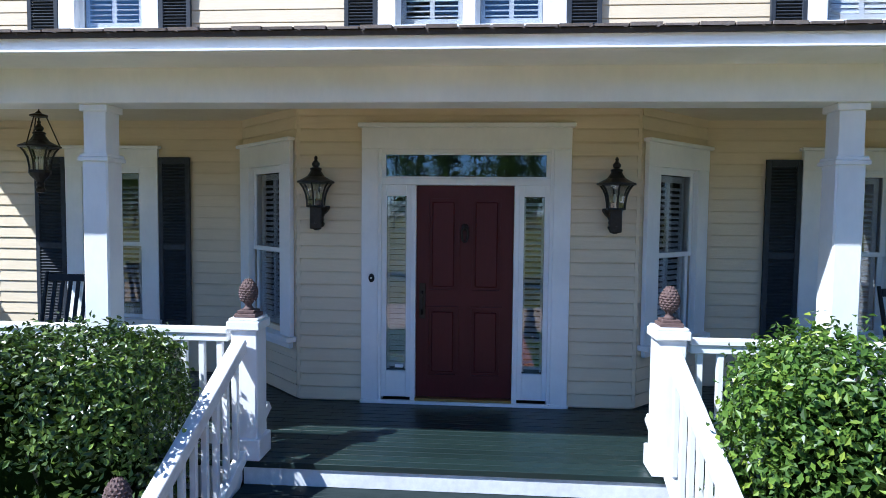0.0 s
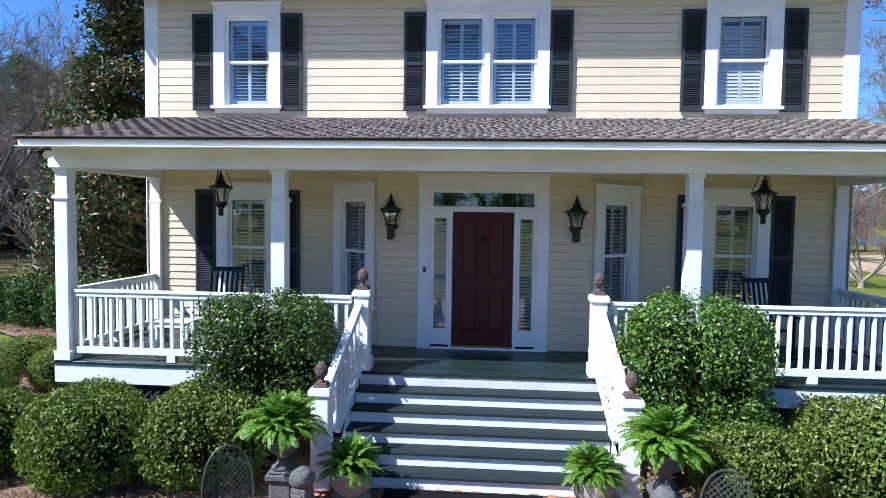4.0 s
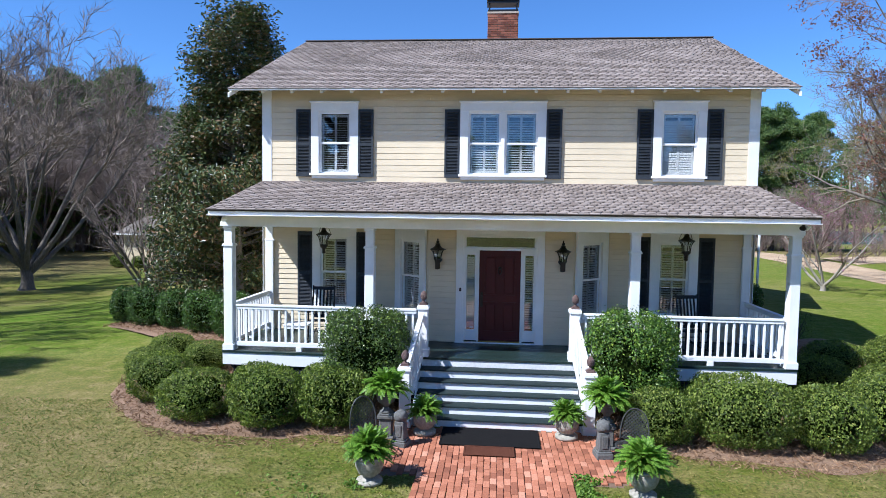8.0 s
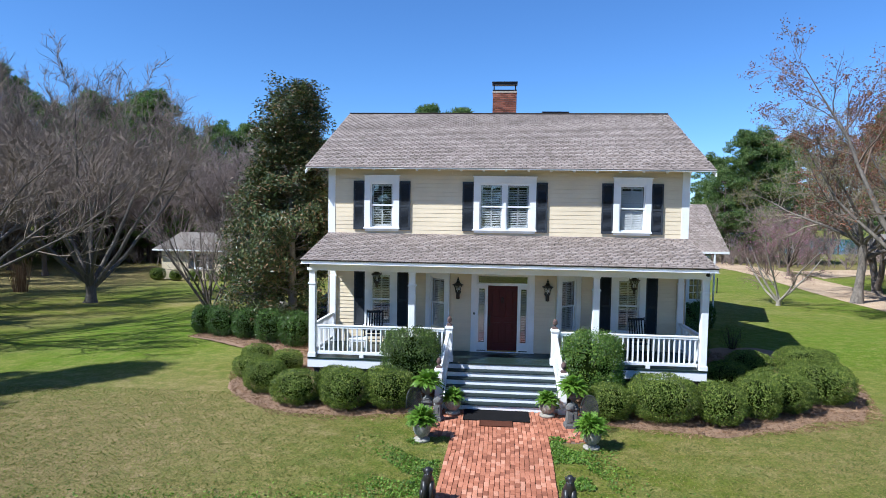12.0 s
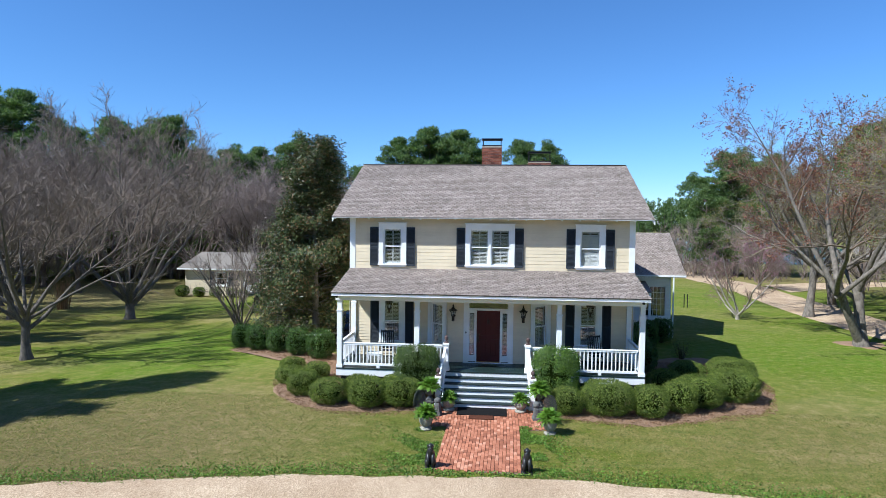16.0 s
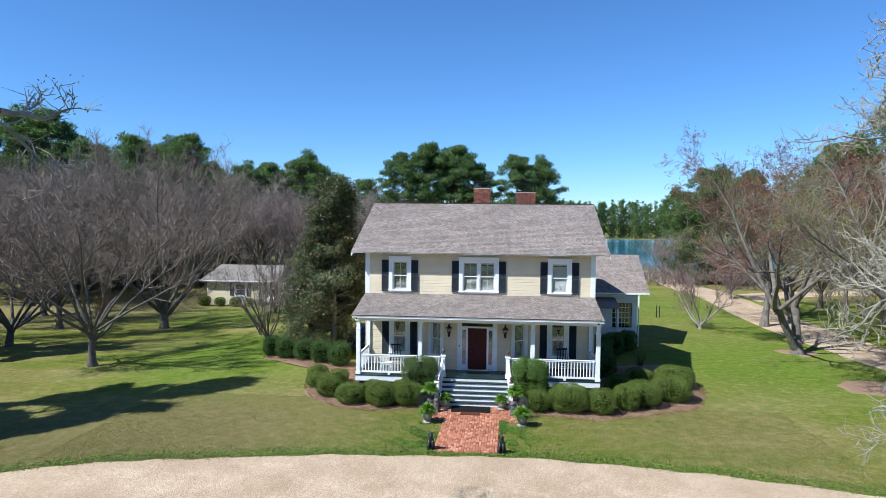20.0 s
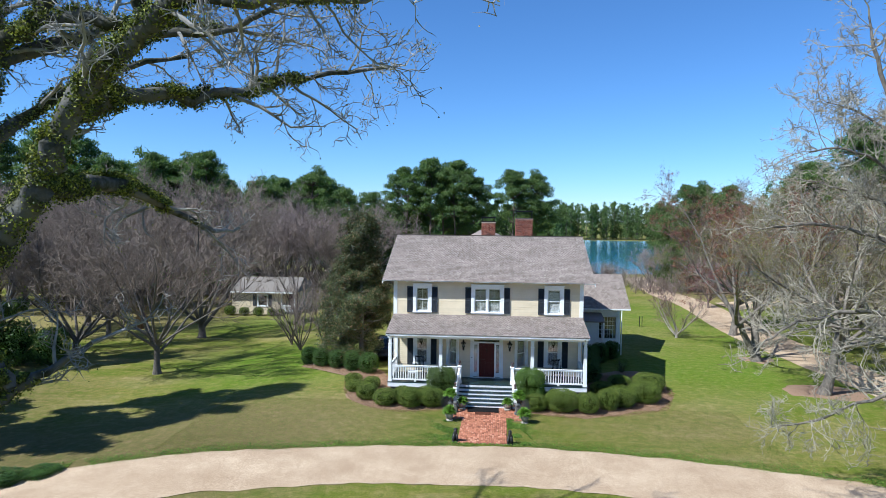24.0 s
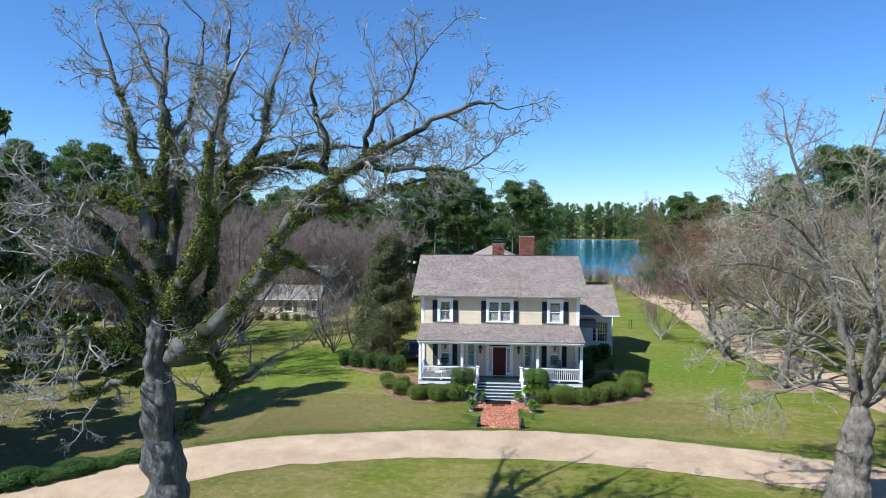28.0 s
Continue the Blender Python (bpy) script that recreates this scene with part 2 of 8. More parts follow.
# ---- ground ----
def ground_z(x, y):
    """The lie of the land: level round the house, falling to the left lawn and to the lake."""
    left = min(1.0, max(0.0, (-x - 10) / 16))
    left = left * left * (3 - 2 * left)
    back = min(1.0, max(0.0, (y - 45) / 60))
    deep = min(1.0, max(0.0, (y - 4) / 12))
    return 0.05 - (0.55 + 0.45 * deep * deep * (3 - 2 * deep)) * left * (1 - back) - 1.25 * back * back * (3 - 2 * back) + 0.05 * math.sin(x * 0.21 + 1.3) * math.sin(y * 0.17) * min(1, max(0, abs(x) - 8) / 8)


def lawn_material():
    m, n, l, b = shade("lawn_grass", 0.9, 0.0, 0.12)
    patch = world_texture(n, l, 0.15, 6, 0.7, (0.7, 1.25, 1))
    streak = world_texture(n, l, 0.55, 5, 0.7, (0.55, 1.6, 1))
    tuft = world_texture(n, l, 2.3, 6, 0.78)
    blade = world_texture(n, l, 19, 6, 0.82)
    r1 = ramp(n, [(0.36, (0.084, 0.138, 0.008)), (0.44, (0.135, 0.152, 0.020)), (0.51, (0.205, 0.176, 0.052)), (0.59, (0.29, 0.226, 0.110))])
    l.new(patch.outputs[0], r1.inputs[0])
    r2 = ramp(n, [(0.36, (0.052, 0.098, 0.005)), (0.5, (0.142, 0.146, 0.020)), (0.64, (0.31, 0.25, 0.105))])
    l.new(tuft.outputs[0], r2.inputs[0])
    r3 = ramp(n, [(0.3, (0.34, 0.34, 0.31)), (0.7, (1.55, 1.55, 1.5))])
    l.new(blade.outputs[0], r3.inputs[0])
    r4 = ramp(n, [(0.40, (0.086, 0.150, 0.007)), (0.52, (0.145, 0.152, 0.022)), (0.60, (0.31, 0.255, 0.115))])
    l.new(streak.outputs[0], r4.inputs[0])
    base = mixer(n, l, "MIX", 0.42, r1.outputs[0], r4.outputs[0])
    g = n.new("ShaderNodeNewGeometry")

    def near(place, inner, outer, amount):
        vm, mr = n.new("ShaderNodeVectorMath"), n.new("ShaderNodeMapRange")
        vm.operation = "DISTANCE"
        vm.inputs[1].default_value = place
        l.new(g.outputs["Position"], vm.inputs[0])
        mr.inputs["From Min"].default_value, mr.inputs["From Max"].default_value = inner, outer
        mr.inputs["To Min"].default_value, mr.inputs["To Max"].default_value = amount, 0.0
        l.new(vm.outputs["Value"], mr.inputs["Value"])
        return mr.outputs[0]
    # fresher turf beside the lane, behind the house and under the lawn trees
    for place, inner, outer, amount in (((17.0, 7.0, 0.0), 3.0, 13.0, 0.75), ((-15.5, 7.5, 0.0), 3.0, 10.0, 0.85), ((-14.0, 0.0, 0.0), 1.0, 7.0, 0.6), ((-25.0, 27.0, 0.0), 2.0, 8.0, 0.6), ((24.0, 30.0, 0.0), 4.0, 22.0, 0.6)):
        broken = mixer(n, l, "MULTIPLY", 1.0, near(place, inner, outer, amount), streak.outputs[0])
        broken = mixer(n, l, "ADD", 1.0, broken, broken)
        base = mixer(n, l, "MIX", broken, base, (0.098, 0.192, 0.008))
    # dry stretches between the beds and the drive, and by the far woods
    for place, inner, outer, amount in (((-11.0, -8.0, 0.0), 2.5, 9.5, 1.0), ((10.0, -6.5, 0.0), 0.5, 6.5, 0.6), ((-43.0, 34.0, 0.0), 8.0, 20.0, 0.9), ((36.0, 52.0, 0.0), 6.0, 15.0, 0.8)):
        dry = mixer(n, l, "MULTIPLY", 1.0, near(place, inner, outer, amount), tuft.outputs[0])
        dry = mixer(n, l, "ADD", 1.0, dry, dry)
        base = mixer(n, l, "MIX", dry, base, (0.262, 0.195, 0.105))
    # thin turf with leaf litter and bare soil round the evergreens by the drive; the dark tone also paints their shadow
    # deeper
    for place, inner, outer, amount in (((-23.0, -15.0, 0.0), 4.0, 11.0, 1.0), ((-14.5, -13.0, 0.0), 2.0, 9.5, 0.85), ((-33.0, -6.0, 0.0), 4.0, 12.0, 0.8)):
        soil = mixer(n, l, "MULTIPLY", 1.0, near(place, inner, outer, amount), tuft.outputs[0])
        soil = mixer(n, l, "ADD", 1.0, soil, soil)
        base = mixer(n, l, "MIX", soil, base, (0.125, 0.088, 0.052))
    col = mixer(n, l, "MULTIPLY", 1.0, mixer(n, l, "MIX", 0.38, base, r2.outputs[0]), r3.outputs[0])
    l.new(col, b.inputs["Base Color"])
    bumped(n, l, b, blade.outputs[0], 0.9, 0.035)
    return m


def drive_material():
    m, n, l, b = shade("gravel_drive", 0.95, 0.0, 0.2)
    stone = texture(n, l, 38, kind="cell", coord="Object")
    wide = world_texture(n, l, 0.5, 5, 0.65)
    grit = world_texture(n, l, 25, 4, 0.7)
    r = ramp(n, [(0.0, (0.30, 0.212, 0.135)), (0.5, (0.50, 0.388, 0.268)), (1.0, (0.68, 0.545, 0.405))])
    l.new(stone.outputs["Color"], r.inputs[0])
    r2 = ramp(n, [(0.3, (0.76, 0.70, 0.64)), (0.7, (1.06, 1.04, 1.01))])
    l.new(wide.outputs[0], r2.inputs[0])
    r3 = ramp(n, [(0.3, (0.75, 0.75, 0.75)), (0.7, (1.15, 1.15, 1.15))])
    l.new(grit.outputs[0], r3.inputs[0])
    l.new(mixer(n, l, "MULTIPLY", 1.0, mixer(n, l, "MULTIPLY", 1.0, r.outputs[0], r2.outputs[0]), r3.outputs[0]), b.inputs["Base Color"])
    bumped(n, l, b, stone.outputs["Distance"], 0.7, 0.02)
    return m


LAWN, DRIVE = lawn_material(), drive_material()
MULCH = surface("pine_straw_mulch", (0.13, 0.078, 0.048), (0.40, 0.26, 0.165), 0.95, 26, 1.8, 0.9, (1, 3, 1), distance=0.03)
WATER, _n, _l, _b = shade("lake_water", 0.08, 0.0, 0.5)
_b.inputs["Base Color"].default_value = (0.015, 0.13, 0.20, 1)
bumped(_n, _l, _b, world_texture(_n, _l, 1.2, 3, 0.6, (0.6, 2, 1)).outputs[0], 0.25, 0.06)

# one sheet, finer near the house, reaching the horizon
LAKE = ((-60, 128), (0, 112), (26, 104), (60, 108), (100, 150), (120, 240), (110, 345), (40, 352), (-40, 340))


def inside(x, y, poly):
    hit = False
    for (ax, ay), (bx_, by_) in zip(poly, poly[1:] + poly[:1]):
        if (ay > y) != (by_ > y) and x < (bx_ - ax) * (y - ay) / (by_ - ay) + ax:
            hit = not hit
    return hit


def axis(stops):
    out = []
    for a, b, s in stops:
        k = max(1, round((b - a) / s))
        out += [a + (b - a) * i / k for i in range(k)]
    return out + [stops[-1][1]]


gx = axis([(-2500, -400, 420), (-400, -60, 34), (-60, -16, 2.2), (-16, 16, 0.8), (16, 60, 2.2), (60, 400, 20), (400, 2500, 420)])
gy = axis([(-800, -60, 150), (-60, -22, 3), (-22, 4, 0.7), (4, 40, 1.8), (40, 90, 5), (90, 370, 7), (370, 4000, 500)])
verts = []
for y in gy:
    for x in gx:
        z = ground_z(x, y)
        if -130 < x < 200 and 90 < y < 380 and inside(x, y, LAKE):
            z = -2.2
        verts.append((x, y, z + 0.012 * math.sin(x * 1.9) * math.sin(y * 2.3)))
w = len(gx)
faces = [(j * w + i, j * w + i + 1, (j + 1) * w + i + 1, (j + 1) * w + i) for j in range(len(gy) - 1) for i in range(w - 1)]
ground = tagged(raw("ground", verts, faces, LAWN, smooth=True), "patchy green and tan winter lawn of short grass", "lawn", kind="structure")
water = tagged(raw("lake_water", [(-140, 96, -1.35), (170, 96, -1.35), (170, 372, -1.35), (-140, 372, -1.35)], [(0, 1, 2, 3)], WATER), "still blue lake behind the house, backed by pine woods", "lake", kind="structure")


def strip(name, a, b, material, lift, label, category):
    """A flat way between two edges of equally many points, laid on the ground."""
    vs, fs, k = [], [], 8
    for p, q in zip(a, b):
        for i in range(k + 1):
            f = i / k
            x, y = p[0] + (q[0] - p[0]) * f, p[1] + (q[1] - p[1]) * f
            vs.append((x, y, ground_z(x, y) + lift + 0.03 * math.sin(math.pi * f)))
    for j in range(len(a) - 1):
        for i in range(k):
            fs.append((j * (k + 1) + i, j * (k + 1) + i + 1, (j + 1) * (k + 1) + i + 1, (j + 1) * (k + 1) + i))
    return tagged(raw(name, vs, fs, material, smooth=True), label, category, kind="structure")


def smooth_line(points, step=0.5, wobble=0.0):
    """A Catmull-Rom line through points."""
    out = []
    pts = [Vector((*p, 0)) for p in points]
    pts = [2 * pts[0] - pts[1]] + pts + [2 * pts[-1] - pts[-2]]
    for i in range(1, len(pts) - 2):
        p0, p1, p2, p3 = pts[i - 1:i + 3]
        k = max(2, int((p2 - p1).length / step))
        for j in range(k):
            t = j / k
            q = 0.5 * (2 * p1 + (p2 - p0) * t + (2 * p0 - 5 * p1 + 4 * p2 - p3) * t * t + (3 * p1 - p0 - 3 * p2 + p3) * t ** 3)
            out.append((q.x + wobble * noise.noise((q.x * 0.9, q.y * 0.9, 0)), q.y + wobble * noise.noise((q.x * 0.9, q.y * 0.9, 7))))
    return out + [points[-1]]


def resampled(line, count):
    d = [0.0]
    for p, q in zip(line, line[1:]):
        d.append(d[-1] + math.dist(p, q))
    out = []
    for i in range(count):
        s = d[-1] * i / (count - 1)
        k = max(0, min(len(d) - 2, next((j for j in range(len(d) - 1) if d[j + 1] >= s), len(d) - 2)))
        f = (s - d[k]) / max(1e-6, d[k + 1] - d[k])
        out.append((line[k][0] + (line[k + 1][0] - line[k][0]) * f, line[k][1] + (line[k + 1][1] - line[k][1]) * f))
    return out


far_edge = smooth_line([(-40, -34), (-26, -21.5), (-20.6, -15.5), (-16.8, -13.3), (-12.5, -11.8), (-6.2, -10.4), (-1.25, -9.85), (3.7, -9.8), (9.9, -10.8), (15.3, -12.4), (19.2, -14.0), (30, -19.5), (44, -27)], 0.3, 0.2)
near_edge = smooth_line([(-32, -36), (-21, -23.5), (-17, -20), (-14.8, -17.8), (-11, -15.9), (-5.6, -14.5), (-1.2, -14.1), (3.2, -14.15), (8.6, -15.1), (13.5, -16.4), (16, -17.4), (27, -23), (40, -31)], 0.3, 0.22)
strip("road_gravel", resampled(far_edge, 300), resampled(near_edge, 300), DRIVE, 0.02, "pale pinkish gravel drive curving past the front lawn", "drive")
lane_a = smooth_line([(27, 92), (24.5, 70), (23.0, 53), (23.6, 42), (22.4, 27), (22.3, 17.5), (23.2, 6), (23.9, -1), (27, -12), (32, -20)], 1.0, 0.2)
lane_b = smooth_line([(32.5, 96), (28.7, 72), (27.6, 58), (28.2, 45.5), (27.8, 34), (27.3, 22), (27, 12), (27.6, 3), (30.5, -8), (36, -18)], 1.0, 0.2)
strip("road_lane", resampled(lane_a, 120), resampled(lane_b, 120), DRIVE, 0.015, "pale gravel lane running back beside the house to the lake", "drive")
fork_a = smooth_line([(29, 45), (38, 50), (52, 55), (70, 58)], 1.0, 0.2)
fork_b = smooth_line([(28.6, 38), (38, 44.5), (52, 49.5), (70, 52)], 1.0, 0.2)
strip("road_fork", resampled(fork_a, 40), resampled(fork_b, 40), DRIVE, 0.022, "gravel side lane branching off between lawns", "drive")


def patch(name, outline, material, lift, label, category):
    line = smooth_line(outline + outline[:1], 0.4, 0.35)[:-1]
    cx, cy = sum(p[0] for p in line) / len(line), sum(p[1] for p in line) / len(line)
    vs, fs, k = [(cx, cy, ground_z(cx, cy) + lift + 0.03)], [], 16
    for i in range(1, k + 1):
        f = i / k
        for x, y in line:
            px, py = cx + (x - cx) * f, cy + (y - cy) * f
            vs.append((px, py, ground_z(px, py) + lift + 0.02 * min(1, (1 - f) * 8) + 0.03 * noise.noise((px * 2.6, py * 2.6, 3)) - (0.035 if i == k else 0)))
    c = len(line)
    for j in range(c):
        fs.append((0, 1 + j, 1 + (j + 1) % c))
        for i in range(k - 1):
            a, b = 1 + i * c + j, 1 + i * c + (j + 1) % c
            fs.append((a, a + c, b + c, b))
    return tagged(raw(name, vs, fs, material, smooth=True), label, category, kind="structure")


patch("ground_mulch_west", [(-1.6, -4.3), (-3.2, -4.75), (-4.6, -4.95), (-6.1, -4.6), (-7.6, -3.3), (-8.4, -1.6), (-8.9, 0.7), (-9.0, 2.3), (-10.6, 3.75), (-12.9, 4.75), (-13.0, 6.6), (-9.0, 6.0), (-6.0, 2.0), (-4.6, -1.5), (-1.6, -2.0)], MULCH, 0.012, "bed of rust-brown pine straw under the clipped shrubs", "mulch bed")
patch("ground_mulch_east", [(1.9, -4.5), (3.0, -4.75), (4.6, -5.0), (6.2, -4.75), (8.3, -3.85), (10.0, -2.8), (11.2, 0.3), (11.4, 4.2), (10.5, 6.2), (7.5, 5.0), (6.2, 1.0), (5.0, -1.6), (1.8, -2.0)], MULCH, 0.012, "bed of rust-brown pine straw under the clipped shrubs", "mulch bed")

for n_, cx, cy, r in (("ground_straw_lane", 21.0, 2.0, 2.6), ("ground_straw_maple", 20.6, 11.0, 1.4)):
    patch(n_, [(cx + r * math.cos(a) * (1 + 0.3 * noise.noise((cx, a * 2, 0))), cy + 0.7 * r * math.sin(a) * (1 + 0.3 * noise.noise((cy, a * 2, 3)))) for a in [2 * math.pi * i / 12 for i in range(12)]], MULCH, 0.014, "brown fallen straw and leaves under the bare trees", "straw")


# ---- the house ----
HW = 5.76            # half width of the main block
FLOOR, CEIL = 1.05, 3.87
house = empty("house", label="two-storey cream clapboard farmhouse with white trim and front porch", category="house")


def cut(x0, x1, holes):
    """The stretches of x0..x1 left over by holes."""
    out, at = [], x0
    for a, b in sorted(holes):
        if a > at:
            out.append((at, min(a, x1)))
        at = max(at, b)
    if at < x1:
        out.append((at, x1))
    return [(a, b) for a, b in out if b - a > 0.01]


def pierced(bm, x0, x1, z0, z1, y0, y1, holes):
    """A wall slab in the x-z plane with rectangular openings right through it."""
    zs = sorted({z0, z1, *[min(max(h[i], z0), z1) for h in holes for i in (2, 3)]})
    for a, b in zip(zs, zs[1:]):
        if b - a < 1e-4:
            continue
        for p, q in cut(x0, x1, [(h[0], h[1]) for h in holes if h[2] < (a + b) / 2 < h[3]]):
            box(bm, p, q, y0, y1, a, b)


def clap_mesh(length, exposure, lip):
    key = ("clap", round(length, 3), round(exposure, 3), lip)
    if key not in MESHES:
        h, l2, lap = exposure, length / 2, 0.02
        prof = ((0.0, 0.022), (-0.006, 0.02), (-0.010, 0.003), (-lip, 0.0), (-lip - 0.0005, 0.004), (-0.014, h - 0.010), (-0.0015, h - 0.012), (-0.0015, h + lap), (0.0, h + lap))
        bm = bmesh.new()
        ends = [[bm.verts.new((s * l2, y, z)) for y, z in prof] for s in (-1, 1)]
        for i in range(9):
            j = (i + 1) % 9
            bm.faces.new((ends[0][i], ends[0][j], ends[1][j], ends[1][i]))
        bm.faces.new(ends[0][::-1])
        bm.faces.new(ends[1])
        bmesh.ops.recalc_face_normals(bm, faces=bm.faces)
        me = bpy.data.meshes.new("clapboard")
        bm.to_mesh(me)
        bm.free()
        me.materials.append(CREAM)
        MESHES[key] = me
    return MESHES[key]


def clad(parent, m, x0, x1, z0, z1, holes, exposure=0.124, lip=0.026):
    """Lapped boards on a wall, broken at the openings, with the odd butt joint."""
    k, rnd = math.ceil((z1 - z0) / exposure), random.Random(int(x0 * 100 + z0 * 10))
    for i in range(k):
        z = z0 + i * exposure
        for a, b in cut(x0, x1, [(h[0], h[1]) for h in holes if h[2] - 0.03 < z + exposure / 2 < h[3] + 0.03]):
            spans = [(a, b)]
            if b - a > 3.2:
                j = round(a + (b - a) * rnd.uniform(0.3, 0.7), 1)
                spans = [(a, j - 0.001), (j + 0.001, b)]
            for p, q in spans:
                ob = link("clapboard", clap_mesh(q - p, exposure, lip), None, parent)
                ob.matrix_basis = m @ pose((p + q) / 2, 0, z + rnd.uniform(-0.0015, 0.0015), rnd.uniform(-0.4, 0.4), 0, rnd.uniform(-0.03, 0.03))


UP = [(-4.0, 1.15), (0.008, 2.0), (4.03, 1.18)]     # upper windows: centre, width over the casing
LOW = [(-4.0, 1.08), (4.0, 1.08)]
CW = 0.19
upper_holes = [(c - w / 2 + CW - 0.02, c + w / 2 - CW + 0.02, 4.84, 6.33) for c, w in UP]
lower_holes = [(c - w / 2 + CW - 0.02, c + w / 2 - CW + 0.02, 1.62, 3.35) for c, w in LOW]
bay_hole = [(-2.42, 2.42, 0.9, 3.9)]
bm = bmesh.new()
pierced(bm, -HW + 0.15, HW - 0.15, 0.0, 7.0, 0.0, 0.15, upper_holes + lower_holes + bay_hole)
wall_front = part("front_wall", bm, CREAM, house)
I4 = Matrix.Identity(4)
clad(wall_front, I4, -HW + 0.2, HW - 0.2, 4.66, 6.86, [(c - w / 2 + 0.03, c + w / 2 - 0.03, 4.74, 6.53) for c, w in UP], 0.138, 0.019)
clad(wall_front, I4, -HW + 0.2, HW - 0.2, 1.06, 3.86, [(c - w / 2 + 0.03, c + w / 2 - 0.03, 1.5, 3.53) for c, w in LOW] + [(-2.5, 2.5, 0, 5)])
for name, x0, x1 in (("side_wall", -HW, -HW + 0.15), ("side_wall", HW - 0.15, HW)):
    bm = boxes([(x0, x1, 0.0, 10.9, 0.0, 6.9)])
    g = [bm.verts.new((x, y, z)) for x in (x0, x1) for y, z in ((0, 6.9), (10.9, 6.9), (5.45, 9.2))]
    for q in ((2, 1, 0), (3, 4, 5), (0, 1, 4, 3), (1, 2, 5, 4), (2, 0, 3, 5)):
        bm.faces.new([g[i] for i in q])
    part(name, bm, CREAM, house)
part("back_wall", boxes([(-HW + 0.15, HW - 0.15, 10.75, 10.9, 0, 6.9)]), CREAM, house)
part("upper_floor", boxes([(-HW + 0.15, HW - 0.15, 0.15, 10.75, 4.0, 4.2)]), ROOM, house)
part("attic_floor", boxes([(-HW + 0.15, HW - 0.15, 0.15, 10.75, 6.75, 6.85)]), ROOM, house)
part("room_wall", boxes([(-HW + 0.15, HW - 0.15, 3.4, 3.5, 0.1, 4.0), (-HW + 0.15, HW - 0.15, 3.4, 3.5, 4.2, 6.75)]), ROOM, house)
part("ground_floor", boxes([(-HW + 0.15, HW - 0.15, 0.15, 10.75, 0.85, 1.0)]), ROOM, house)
for x0, x1 in ((-HW - 0.02, -HW + 0.2), (HW - 0.2, HW + 0.02)):
    part("corner_board", boxes([(x0, x1, -0.03, 0.0, 4.62, 6.86)], 0.003), WHITE, house)
    part("corner_return", boxes([(x0 - 0.012, x0 - 0.001, -0.028, 0.2, 0.4, 6.86) if x0 < 0 else (x1 + 0.001, x1 + 0.012, -0.028, 0.2, 0.4, 6.86)]), WHITE, house)

# bay with the entrance
BX, BY = 1.6, -0.9
bm = bmesh.new()
pierced(bm, -BX, BX, 0.1, 3.9, BY, BY + 0.12, [(-0.84, 0.84, 0.9, 3.5)])
wall_bay = part("bay_wall", bm, CREAM, house)
clad(wall_bay, pose(0, BY, 0), -BX + 0.01, BX - 0.01, 1.06, 3.86, [(-0.96, 0.96, 0.0, 3.66)])
BAYM = {}
for s in (-1, 1):
    # the slanting sides run from the bay's front corner back to the main wall
    mid = Vector((s * (BX + 2.5) / 2, BY / 2, 0))
    m = Matrix.Translation(mid) @ pose(0, 0, 0, 0, 0, -45 if s < 0 else 45)
    BAYM[s] = m
    bm = bmesh.new()
    pierced(bm, -0.62, 0.62, 0.1, 3.9, 0, 0.12, [(-0.36, 0.36, 1.7, 3.33)])
    w = part("bay_side_wall", bm, CREAM, house)
    w.matrix_basis = m
    clad(w, I4, -0.62, 0.62, 1.06, 3.86, [(-0.55, 0.55, 1.5, 3.55)])
    part("corner_bead", boxes([(s * BX - 0.018, s * BX + 0.018, BY - 0.022, BY + 0.014, 1.06, 3.86)], 0.004), CREAM, house)


def blind(bm, x0, x1, z0, z1, y, step=0.056, tilt=28):
    """An inside shutter: stiles, rails, and tilted slats in two leaves."""
    mid = (x0 + x1) / 2
    for a, b in ((x0, x0 + 0.045), (mid - 0.026, mid + 0.026), (x1 - 0.045, x1)):
        box(bm, a, b, y, y + 0.025, z0, z1)
    for a, b in ((z0, z0 + 0.06), (z1 - 0.06, z1)):
        box(bm, x0 + 0.045, mid - 0.026, y, y + 0.025, a, b)
        box(bm, mid + 0.026, x1 - 0.045, y, y + 0.025, a, b)
    k = int((z1 - z0 - 0.14) / step)
    for i in range(k):
        z = z0 + 0.09 + i * step
        for a, b in ((x0 + 0.047, mid - 0.028), (mid + 0.028, x1 - 0.047)):
            box(bm, a, b, -0.026, 0.026, -0.004, 0.004, 0, Matrix.Translation((0, y + 0.012, z)) @ pose(0, 0, 0, -tilt))


